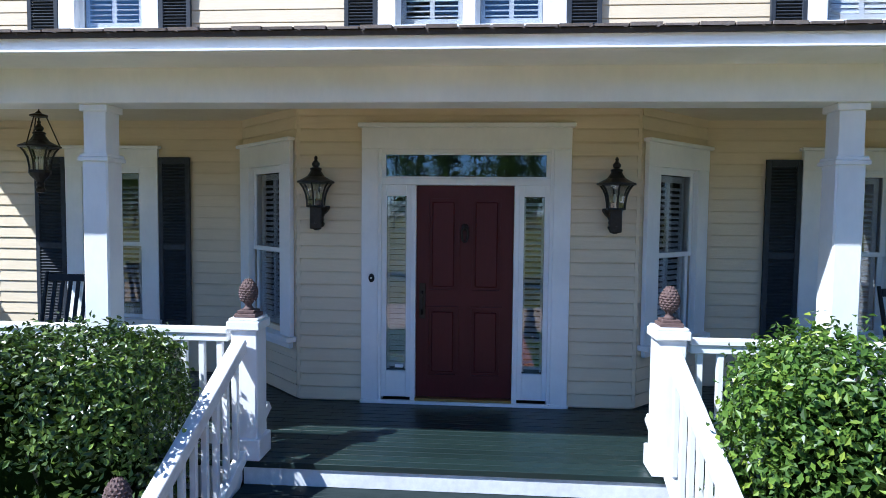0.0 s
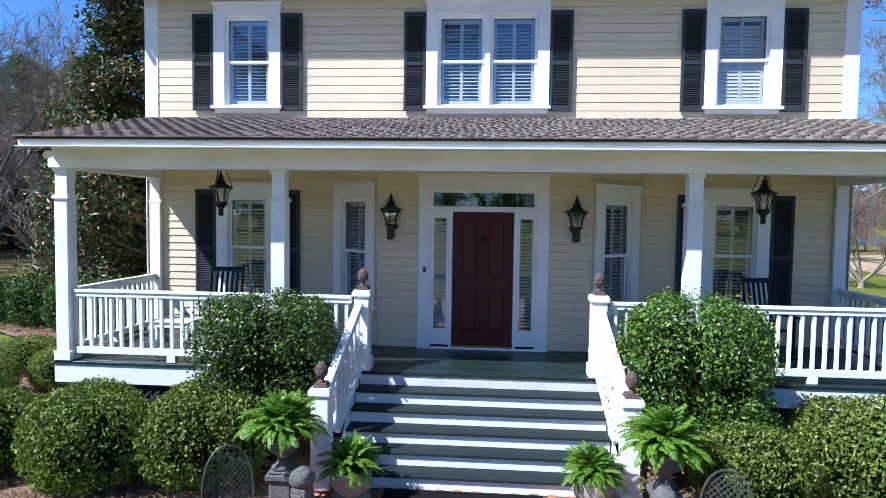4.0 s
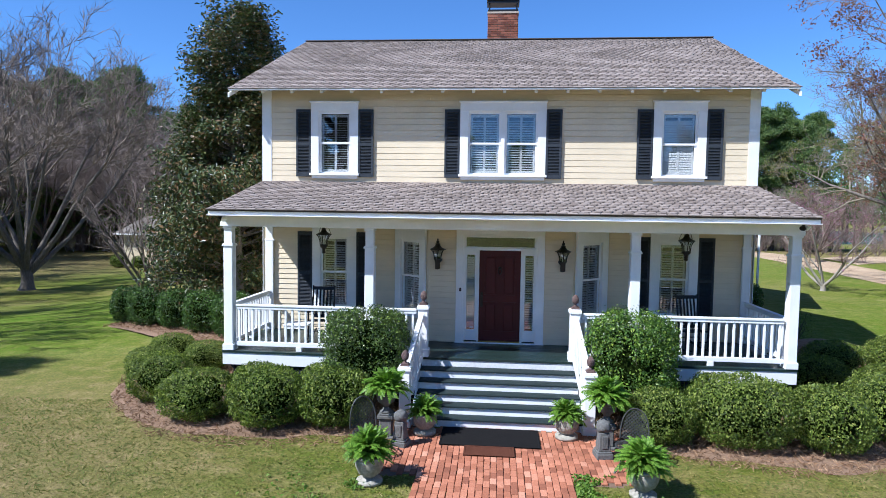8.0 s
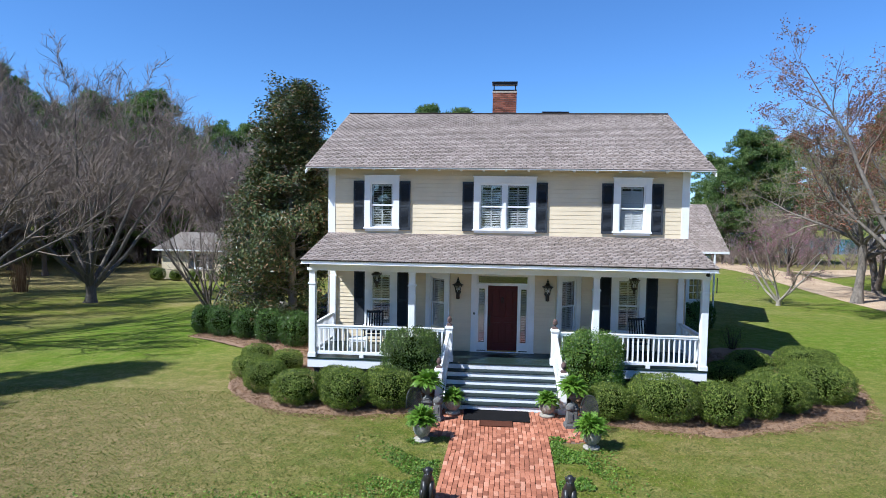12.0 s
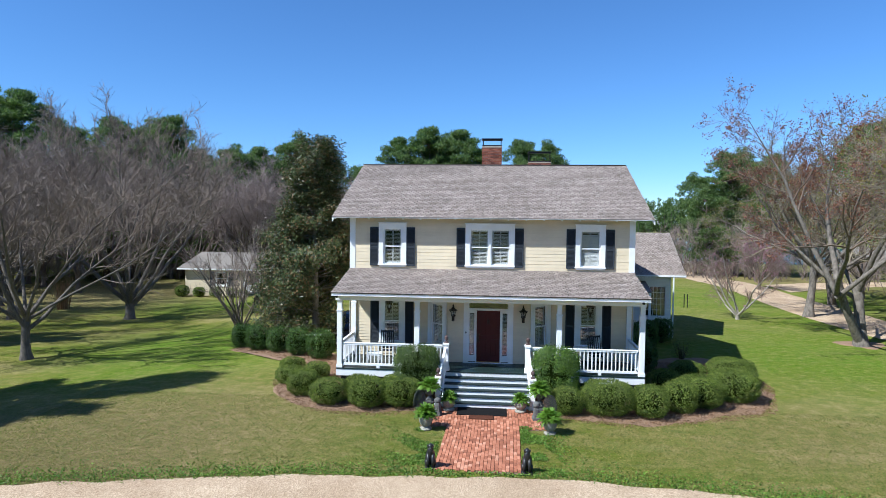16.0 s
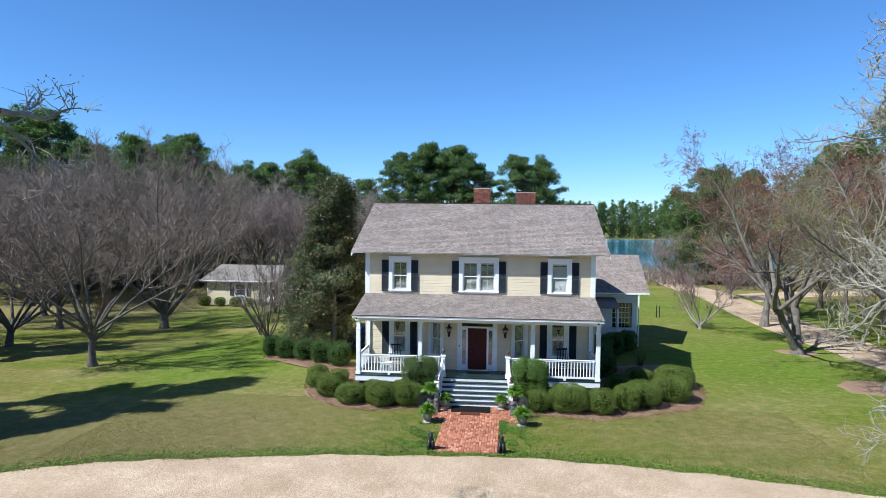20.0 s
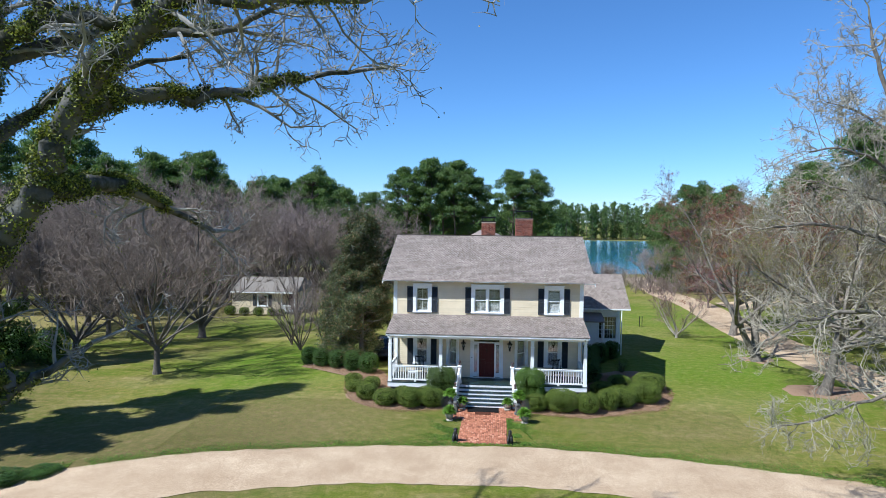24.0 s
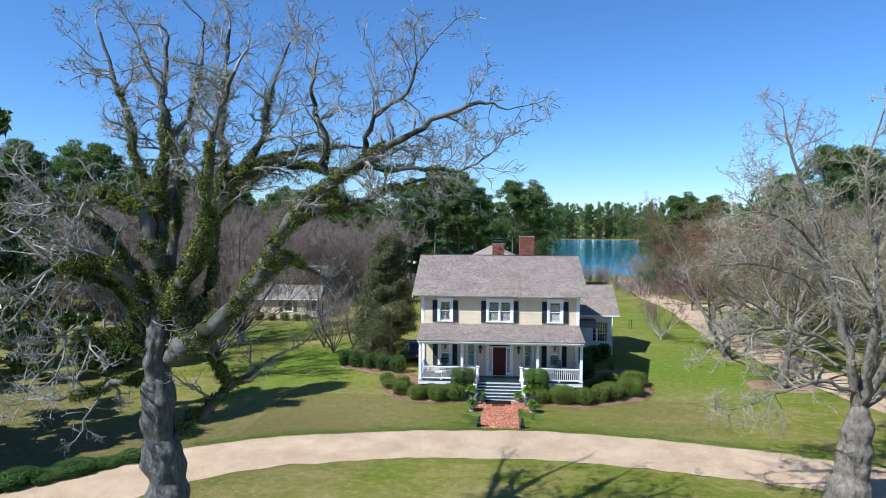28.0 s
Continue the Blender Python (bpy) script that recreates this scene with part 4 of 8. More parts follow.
def shingles(parent, x0, x1, p0, p1, loose_rows, seed):
    """Courses of lapped tabs on a slope from p0 = (y, z) at the eave to p1; the lowest rows as single pieces, the rest joined."""
    rnd = random.Random(seed)
    slope = math.atan2(p1[1] - p0[1], p1[0] - p0[0])
    L, e = math.dist(p0, p1), 0.15
    up, nz = (math.cos(slope), math.sin(slope)), (-math.sin(slope), math.cos(slope))
    vs, fs = [], []
    k = int(L / e) + 1
    for r in range(k):
        s0 = r * e - 0.02
        s1 = min(s0 + e + 0.03, L + 0.01)
        if s1 - s0 < 0.03:
            continue
        x = x0 - (0.1 if r % 2 else 0.0) - rnd.uniform(0.0, 0.008)
        turn = r // 2
        while x < x1:
            wd = 0.2 + rnd.uniform(-0.006, 0.006)
            a, b = max(x, x0), min(x + wd - 0.014, x1)
            x += wd
            if b - a < 0.03:
                continue
            turn += 1
            drop = (0.022 if turn % 2 and r else 0.0) + rnd.uniform(0.0, 0.006)
            th = rnd.uniform(0.013, 0.017) + (0.005 if turn % 2 else 0.0)
            q = []
            for s, h in ((s0 - drop, 0.006), (s1, 0.002)):
                for t in (0, th if s < s1 else 0.004):
                    q.append((p0[0] + up[0] * s + nz[0] * (h + t), p0[1] + up[1] * s + nz[1] * (h + t)))
            u, c = (0.42, (b - a) * 0.24) if r else (0.1, 0.0)
            # the eave course keeps a straight lower edge
            lo, hi = [tuple(i + (j - i) * u for i, j in zip(q[k_], q[k_ + 2])) for k_ in (0, 1)]
            v = [(a + c, *q[0]), (b - c, *q[0]), (b, *lo), (b, *hi), (b - c, *q[1]), (a + c, *q[1]), (a, *hi), (a, *lo), (a, *q[3]), (b, *q[3])]
            f = [(0, 1, 4, 5), (1, 2, 3, 4), (7, 0, 5, 6), (6, 5, 4, 3), (6, 3, 9, 8)]
            if r < loose_rows:
                raw("shingle", v, f, SHINGLE_ONE, parent)
            else:
                base = len(vs)
                vs += v
                fs += [tuple(base + i for i in t) for t in f]
    tagged(raw("shingle_field", vs, fs, SHINGLE, parent), kind="stuff")


shingles(porch_roof, -5.78, 5.78, (-3.03, 3.972), (0.0, 4.665), 4, 5)
shingles(main_roof, -RX - 0.02, RX + 0.02, (EY, EZ), (RY, RZ), 0, 6)


def chimney(x0, x1, y0, y1, z0, z1, cap, label):
    c = part("chimney", boxes([(x0 + 0.012, x1 - 0.012, y0 + 0.012, y1 - 0.012, z0, z1 - 0.01)]), MORTAR, house, label)
    rnd, z, row = random.Random(9), z0, 0
    while z < z1 - 0.05:
        for face in range(4):
            a, b = (x0, x1) if face < 2 else (y0, y1)
            p = a - (0.105 if row % 2 else 0)
            while p < b:
                q = min(p + 0.2, b)
                s = max(p, a)
                if q - s > 0.04:
                    mid, ln = (s + q) / 2, round(q - s, 2)
                    if face == 0:
                        piece("brick", (ln, 0.02, 0.062), CHIMNEY, c, (mid, y0 + 0.005, z + 0.035), (0, 0, 0), 0.003)
                    elif face == 2:
                        piece("brick", (0.02, ln, 0.062), CHIMNEY, c, (x0 + 0.005, mid, z + 0.035), (0, 0, 0), 0.003)
                    elif face == 3:
                        piece("brick", (0.02, ln, 0.062), CHIMNEY, c, (x1 - 0.005, mid, z + 0.035), (0, 0, 0), 0.003)
                p += 0.21
        z += 0.075
        row += 1
    part("corbel", boxes([(x0 - 0.02, x1 + 0.02, y0 - 0.02, y1 + 0.02, z1 - 0.03, z1 + 0.03)], 0.005), MORTAR, c)
    rows = []
    for xx in (x0 + 0.02, x1 - 0.06):
        for yy in (y0 + 0.02, y1 - 0.06):
            rows.append((xx, xx + 0.04, yy, yy + 0.04, z1 + 0.03, z1 + cap - 0.04))
    rows += [(x0, x1, y0, y0 + 0.03, z1 + 0.03, z1 + 0.10), (x0, x1, y1 - 0.03, y1, z1 + 0.03, z1 + 0.10)]
    for row in rows:
        part("cap_bar", boxes([row]), IRON, c, "black metal bar of the chimney cap")
    part("cap_top", boxes([(x0 - 0.04, x1 + 0.04, y0 - 0.04, y1 + 0.04, z1 + cap - 0.04, z1 + cap)], 0.005), IRON, c)
    part("cap_lip", boxes([(x0 - 0.01, x1 + 0.01, y0 - 0.01, y0 + 0.02, z1 + cap - 0.12, z1 + cap - 0.04)]), IRON, c)
    return c


chimney(-0.52, 0.44, 5.6, 6.3, 8.9, 10.32, 0.42, "red brick chimney with a black metal cap on the ridge")
chimney(2.24, 3.7, 16.8, 17.7, 7.6, 10.62, 0.72, "broad red brick chimney with a dark metal cap behind the ridge")

# rear block with a hipped roof, and the low east wing
part("rear_wall", boxes([(-5.0, 4.6, 10.9, 21.0, 0.0, 7.2)]), CREAM, house)
bm = bmesh.new()
v = [bm.verts.new(p) for p in ((-5.5, 10.6, 7.1), (5.1, 10.6, 7.1), (5.1, 21.5, 7.1), (-5.5, 21.5, 7.1), (-0.6, 15.4, 9.75), (-0.2, 17.0, 9.75))]
for q in ((0, 1, 5, 4), (1, 2, 5), (2, 3, 4, 5), (3, 0, 4), (3, 2, 1, 0)):
    bm.faces.new([v[i] for i in q])
part("hip_roof", bm, SHINGLE, house)
part("wing_wall", boxes([(5.76, 8.75, 11.9, 12.05, 0, 3.6), (10.05, 10.4, 11.9, 12.05, 0, 3.6), (8.75, 10.05, 11.9, 12.05, 0, 1.25), (8.75, 10.05, 11.9, 12.05, 2.95, 3.6), (10.25, 10.4, 12.05, 18.8, 0, 3.6), (5.76, 10.4, 18.8, 18.95, 0, 3.6)]), WHITE, house, "white clapboard wall of the low side wing")
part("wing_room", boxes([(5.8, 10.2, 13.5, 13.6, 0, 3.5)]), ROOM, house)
for i in range(18):
    z = 0.45 + i * 0.17
    rows = [(5.8, 8.6, 11.875, 11.9, z, z + 0.165), (10.17, 10.4, 11.875, 11.9, z, z + 0.165)] if 1.0 < z < 2.95 else [(5.8, 10.4, 11.875, 11.9, z, z + 0.165)]
    for row in rows:
        part("wing_board", boxes([row], 0.004), WHITE, house)
wing_window = part("wing_window", boxes([(8.6, 8.75, 11.85, 11.93, 1.15, 3.05), (10.05, 10.2, 11.85, 11.93, 1.15, 3.05), (8.6, 10.2, 11.85, 11.93, 2.95, 3.08), (8.58, 10.22, 11.8, 11.93, 1.15, 1.25)], 0.004), WHITE, house, "white many-paned window of the side wing")
rows = [(x - 0.012, x + 0.012, 11.93, 11.96, 1.25, 2.95) for x in (8.97, 9.19, 9.4, 9.61, 9.83)] + [(8.75, 10.05, 11.925, 11.955, z - 0.012, z + 0.012) for z in (1.59, 1.93, 2.27, 2.61)]
part("muntins", boxes(rows), WHITE, wing_window)
pane = part("pane", boxes([(8.75, 10.05, 11.965, 11.97, 1.25, 2.95)]), GLASS, wing_window)
pane.visible_shadow = False
bm = bmesh.new()
v = [bm.verts.new(p) for p in ((5.7, 11.3, 3.68), (11.04, 11.3, 3.68), (11.04, 15.1, 6.05), (5.7, 15.1, 6.05), (11.04, 18.9, 3.68), (5.7, 18.9, 3.68), (5.7, 11.3, 3.56), (11.04, 11.3, 3.56), (11.04, 18.9, 3.56), (5.7, 18.9, 3.56))]
for q in ((0, 1, 2, 3), (3, 2, 4, 5), (6, 7, 1, 0), (9, 8, 7, 6)):
    bm.faces.new([v[i] for i in q])
wing_roof = part("wing_roof", bm, ROOF_FELT, house, "brown-grey shingled roof of the low side wing")
shingles(wing_roof, 5.7, 11.06, (11.3, 3.68), (15.1, 6.05), 0, 12)
bm = bmesh.new()
v = [bm.verts.new(p) for p in ((10.4, 12.0, 3.55), (10.4, 18.9, 3.55), (10.4, 15.1, 5.95))]
bm.faces.new(v)
part("wing_gable", bm, CREAM, house)
part("wing_gutter", boxes([(5.7, 11.04, 11.22, 11.3, 3.58, 3.68), (10.33, 10.4, 11.24, 11.32, 0.1, 3.58), (11.0, 11.06, 11.3, 18.9, 3.56, 3.66)], 0.004), WHITE, house)
roof_slab("side_porch_roof", [(5.8, 10.1, 2.85), (8.9, 10.1, 2.85), (8.9, 11.9, 3.3), (5.8, 11.9, 3.3)], 0.08, SHINGLE)
for x in (6.0, 8.75):
    part("side_porch_post", boxes([(x, x + 0.13, 10.2, 10.33, 0.05, 2.78)], 0.008), WHITE, house)
part("side_porch_floor", boxes([(5.8, 8.9, 10.1, 11.87, 0.05, 0.6)]), DECK, house)


# ---- plants ----
BARK_GREY = surface("grey_bark", (0.095, 0.085, 0.075), (0.30, 0.275, 0.245), 0.95, 9, 1.2, 0.9, (2.5, 2.5, 0.6), distance=0.03)
BARK_BROWN = surface("brown_bark", (0.072, 0.054, 0.043), (0.186, 0.144, 0.115), 0.95, 9, 1.0, 0.8, (2.5, 2.5, 0.6), distance=0.03)
BARK_OLD = surface("old_grey_bark", (0.018, 0.017, 0.015), (0.200, 0.194, 0.180), 0.95, 5, 0.9, 1.0, (1.6, 1.6, 0.8), distance=0.06)
BARK_PALE = surface("pale_bark", (0.19, 0.165, 0.14), (0.40, 0.36, 0.31), 0.9, 8, 1.0, 0.6, (2, 2, 0.6), distance=0.02)
TWIG = surface("bare_twigs", (0.124, 0.095, 0.081), (0.341, 0.271, 0.234), 0.9, 3, 0.3, 0.0)
TWIG_GREY = surface("grey_twigs", (0.13, 0.108, 0.072), (0.29, 0.25, 0.18), 0.9, 3, 0.4, 0.0)
TWIG_PALE = surface("pale_twigs", (0.17, 0.15, 0.11), (0.40, 0.36, 0.28), 0.9, 3, 0.4, 0.0)
TWIG_WARM = surface("reddish_twigs", (0.11, 0.075, 0.055), (0.215, 0.16, 0.12), 0.9, 3, 0.4, 0.0)
BARK_LAWN = surface("lawn_tree_bark", (0.041, 0.034, 0.029), (0.205, 0.178, 0.152), 0.95, 7, 1.0, 0.9, (2.2, 2.2, 0.6), distance=0.03)
TWIG_LAWN = surface("lawn_tree_twigs", (0.091, 0.069, 0.056), (0.287, 0.228, 0.184), 0.9, 3, 0.4, 0.0)
BARK_LANE = surface("lane_tree_bark", (0.036, 0.028, 0.023), (0.264, 0.229, 0.191), 0.95, 4, 0.8, 0.9, (1.6, 1.6, 0.8), distance=0.04)
LEAF_DARK = leafy("dark_evergreen_leaf", [(0, (0.026, 0.044, 0.012)), (0.5, (0.065, 0.107, 0.022)), (0.85, (0.130, 0.195, 0.034)), (1, (0.234, 0.312, 0.052))], 0.29, 0.15, 0.5)
LEAF_BRIGHT = leafy("bright_evergreen_leaf", [(0, (0.033, 0.065, 0.013)), (0.45, (0.078, 0.150, 0.023)), (0.85, (0.163, 0.260, 0.036)), (1, (0.286, 0.364, 0.046))], 0.38, 0.22, 0.4)
LEAF_BOX = leafy("clipped_shrub_leaf", [(0, (0.031, 0.054, 0.008)), (0.4, (0.102, 0.148, 0.018)), (0.8, (0.197, 0.251, 0.037)), (1, (0.346, 0.386, 0.092))], 0.48, 0.28, 0.35)
LEAF_HEDGE = leafy("hedge_leaf", [(0.0, (0.018, 0.042, 0.008)), (0.6, (0.055, 0.115, 0.018)), (1.0, (0.13, 0.21, 0.04))], 0.4, 0.2, 0.4)
LEAF_MAGNOLIA = leafy("magnolia_leaf", [(0, (0.016, 0.030, 0.011)), (0.45, (0.062, 0.092, 0.026)), (0.75, (0.128, 0.142, 0.049)), (0.86, (0.176, 0.115, 0.049)), (1, (0.216, 0.135, 0.068))], 0.42, 0.08, 0.4)
LEAF_FERN = leafy("fern_leaf", [(0.0, (0.076, 0.168, 0.013)), (0.6, (0.160, 0.286, 0.024)), (1.0, (0.272, 0.395, 0.051))], 0.5, 0.35)
LEAF_IVY = leafy("moss_and_ivy_leaf", [(0.0, (0.022, 0.030, 0.006)), (0.4, (0.070, 0.088, 0.012)), (0.7, (0.19, 0.21, 0.025)), (1.0, (0.36, 0.36, 0.05))], 0.6, 0.2)
LEAF_BUD = leafy("young_leaf", [(0.0, (0.09, 0.12, 0.025)), (0.5, (0.19, 0.19, 0.04)), (1.0, (0.30, 0.22, 0.07))], 0.6, 0.35)
BUD_RED = leafy("red_bud", [(0.0, (0.12, 0.045, 0.032)), (0.5, (0.22, 0.085, 0.055)), (1.0, (0.30, 0.15, 0.09))], 0.7, 0.25)
BUD_PINK = leafy("pink_blossom", [(0.0, (0.17, 0.065, 0.11)), (0.6, (0.33, 0.125, 0.23)), (1.0, (0.44, 0.24, 0.34))], 0.7, 0.3)
NEEDLE = leafy("pine_needle", [(0.0, (0.036, 0.072, 0.02)), (0.5, (0.09, 0.148, 0.038)), (1.0, (0.19, 0.245, 0.07))], 0.6, 0.35)
CLOVER = leafy("ground_cover_leaf", [(0.0, (0.065, 0.13, 0.010)), (0.6, (0.125, 0.22, 0.018)), (1.0, (0.21, 0.31, 0.04))], 0.6, 0.3)
STRAW = islands("pine_straw", [(0.0, (0.13, 0.075, 0.042)), (0.5, (0.31, 0.185, 0.105)), (1.0, (0.48, 0.33, 0.20))], 0.9, 20, 0.0, 0.2)
BLADE = leafy("grass_blade", [(0.0, (0.075, 0.13, 0.010)), (0.45, (0.15, 0.18, 0.022)), (0.8, (0.25, 0.21, 0.065)), (1.0, (0.36, 0.29, 0.12))], 0.7, 0.25)


def mossy_bark():
    """Pale grey bark half hidden under dark moss."""
    m, n, l, b = shade("mossy_bark", 0.95, 0.0, 0.2)
    moss = ramp(n, [(0.0, (0.016, 0.017, 0.009)), (0.40, (0.034, 0.036, 0.016)), (0.50, (0.11, 0.105, 0.095)), (1.0, (0.24, 0.228, 0.208))])
    l.new(texture(n, l, 0.9, 5, 0.65).outputs[0], moss.inputs[0])
    l.new(moss.outputs[0], b.inputs["Base Color"])
    bumped(n, l, b, texture(n, l, 7, 5, 0.6).outputs[0], 0.9, 0.05)
    return m


BARK_MOSSY = mossy_bark()
TWIG_OLD = surface("old_tree_twigs", (0.075, 0.068, 0.06), (0.44, 0.42, 0.385), 0.9, 3, 0.5, 0.0)


class Cloud:
    """Collects small faces as plain arrays."""

    def __init__(self):
        self.v, self.f, self.n = [], [], 0

    def add(self, verts, faces):
        self.v.append(np.asarray(verts, float).reshape(-1, 3))
        self.f.append(np.asarray(faces, int) + self.n)
        self.n += len(self.v[-1])

    def mesh(self, name, material, smooth=False):
        me = bpy.data.meshes.new(name)
        v = np.concatenate(self.v)
        fs = [f for a in self.f for f in a.tolist()]
        me.from_pydata(v.tolist(), [], fs)
        if smooth:
            me.polygons.foreach_set("use_smooth", [True] * len(me.polygons))
        me.materials.append(material)
        return me


def unit(a):
    return a / np.maximum(1e-9, np.linalg.norm(a, axis=-1, keepdims=True))


def leaves(cloud, rng, places, outward, length, width, flop=0.8, cup=0.18):
    """Folded rhombic leaves at places, turned roughly outward."""
    k = len(places)
    if not k:
        return
    n = unit(outward + flop * rng.normal(size=(k, 3)))
    d = unit(np.cross(n, rng.normal(size=(k, 3))))
    s = np.cross(n, d)
    L = length * rng.uniform(0.65, 1.25, (k, 1))
    W = width * rng.uniform(0.7, 1.2, (k, 1))
    base, tip = places - d * L / 2, places + d * L / 2 - n * L * 0.1
    a, b = places + s * W / 2 + n * W * cup, places - s * W / 2 + n * W * cup
    v = np.stack([base, a, tip, b], 1).reshape(-1, 3)
    i = np.arange(k)[:, None] * 4
    cloud.add(v, np.concatenate([i + [0, 1, 2], i + [0, 2, 3]], 1).reshape(-1, 3))


def rod(cloud, pts, radii, sides):
    pts, radii = np.asarray(pts, float), np.asarray(radii, float)
    d = unit(np.gradient(pts, axis=0))
    ref = np.array([0.31, 0.17, 0.93]) if abs(d[:, 2]).mean() < 0.8 else np.array([0.9, 0.3, 0.1])
    u = unit(np.cross(d, ref))
    w = np.cross(d, u)
    a = np.arange(sides) * 2 * np.pi / sides
    ring = pts[:, None] + radii[:, None, None] * (np.cos(a)[None, :, None] * u[:, None] + np.sin(a)[None, :, None] * w[:, None])
    k = len(pts)
    j, i = np.meshgrid(np.arange(k - 1), np.arange(sides), indexing="ij")
    p, q = j * sides + i, j * sides + (i + 1) % sides
    cloud.add(ring.reshape(-1, 3), np.stack([p, q, q + sides, p + sides], -1).reshape(-1, 4))


def sprig(rng, start, way, length, segs, bend, rise):
    """A wandering line."""
    pts, d = [np.array(start, float)], np.array(way, float)
    for _ in range(segs):
        d = d + bend * rng.normal(size=3) + np.array([0, 0, rise])
        d /= np.linalg.norm(d)
        pts.append(pts[-1] + d * length / segs)
    return np.array(pts)


def branch_out(rng, clouds, pts, r0, r1, level, top, spread, number, shrink, rise, tips, bend=0.22, thin=0.008, start=0.22):
    """Adds a limb and, along it, its side branches, to the clouds for thick and thin wood."""
    k = len(pts)
    radii = np.linspace(r0, r1, k)
    sides = 9 if r0 > 0.15 else 6 if r0 > 0.05 else 4 if r0 > 0.02 else 3
    rod(clouds[0 if level < 2 else 1], pts, radii, sides)
    if level >= top:
        tips.append(pts)
        return
    total = np.linalg.norm(np.diff(pts, axis=0), axis=1).sum()
    m = number[level]
    for i in range(m):
        f = start + (1 - start) * (i + rng.uniform(0.1, 0.9)) / m
        at = f * (k - 1)
        j = min(int(at), k - 2)
        p = pts[j] + (pts[j + 1] - pts[j]) * (at - j)
        d = unit(pts[j + 1] - pts[j])
        side = unit(np.cross(d, rng.normal(size=3)))
        way = unit(d * rng.uniform(0.5, 1.0) + side * spread * rng.uniform(0.6, 1.2) + np.array([0, 0, 0.15]))
        ln = total * shrink * rng.uniform(0.6, 1.15) * (1.1 - 0.45 * f)
        rr = max(thin, min(0.6 * (r0 + (r1 - r0) * f), r0 * 0.5))
        branch_out(rng, clouds, sprig(rng, p, way, ln, 4 if level < top - 1 else 3, bend, rise), rr, max(thin * 0.6, rr * 0.35), level + 1, top, spread, number, shrink, rise, tips, bend, thin)


def spikes(cloud, rng, lines, per, length, radius, spread, rise, bent=True):
    """The last fine twigs along a set of branchlets, each a thin three-sided taper."""
    at_ = np.repeat(np.arange(len(lines)), per)
    a = np.stack([ln[:4] if len(ln) > 3 else np.vstack([ln, ln[-1:]])[:4] for ln in lines])[at_]
    n = len(at_)
    f = rng.uniform(0.15, 2.98, n)
    j = f.astype(int)
    i = np.arange(n)
    d = a[i, j + 1] - a[i, j]
    p = a[i, j] + d * (f - j)[:, None]
    side = rng.normal(size=(n, 3))
    w = unit(unit(d) * 0.7 + unit(side) * spread + np.array([0, 0, rise]))
    L = length * rng.uniform(0.45, 1.25, (n, 1))
    s = unit(np.cross(w, rng.normal(size=(n, 3)))) * radius
    t = unit(np.cross(w, s)) * radius
    ring = [s, -0.5 * s + 0.87 * t, -0.5 * s - 0.87 * t]
    if bent:
        w2 = unit(w + 0.55 * rng.normal(size=(n, 3)))
        m = p + w * L * 0.5
        v = np.stack([p + q for q in ring] + [m + q * 0.75 for q in ring] + [m + w2 * L * 0.5], 1).reshape(-1, 3)
        b = np.arange(n)[:, None] * 7
        faces = np.concatenate([b + q for q in ([0, 1, 4], [0, 4, 3], [1, 2, 5], [1, 5, 4], [2, 0, 3], [2, 3, 5], [3, 4, 6], [4, 5, 6], [5, 3, 6])], 1).reshape(-1, 3)
        tip = m + w2 * L * 0.5
    else:
        tip = p + w * L
        v = np.stack([p + q for q in ring] + [tip], 1).reshape(-1, 3)
        b = np.arange(n)[:, None] * 4
        faces = np.concatenate([b + q for q in ([0, 1, 3], [1, 2, 3], [2, 0, 3])], 1).reshape(-1, 3)
    cloud.add(v, faces)
    return tip


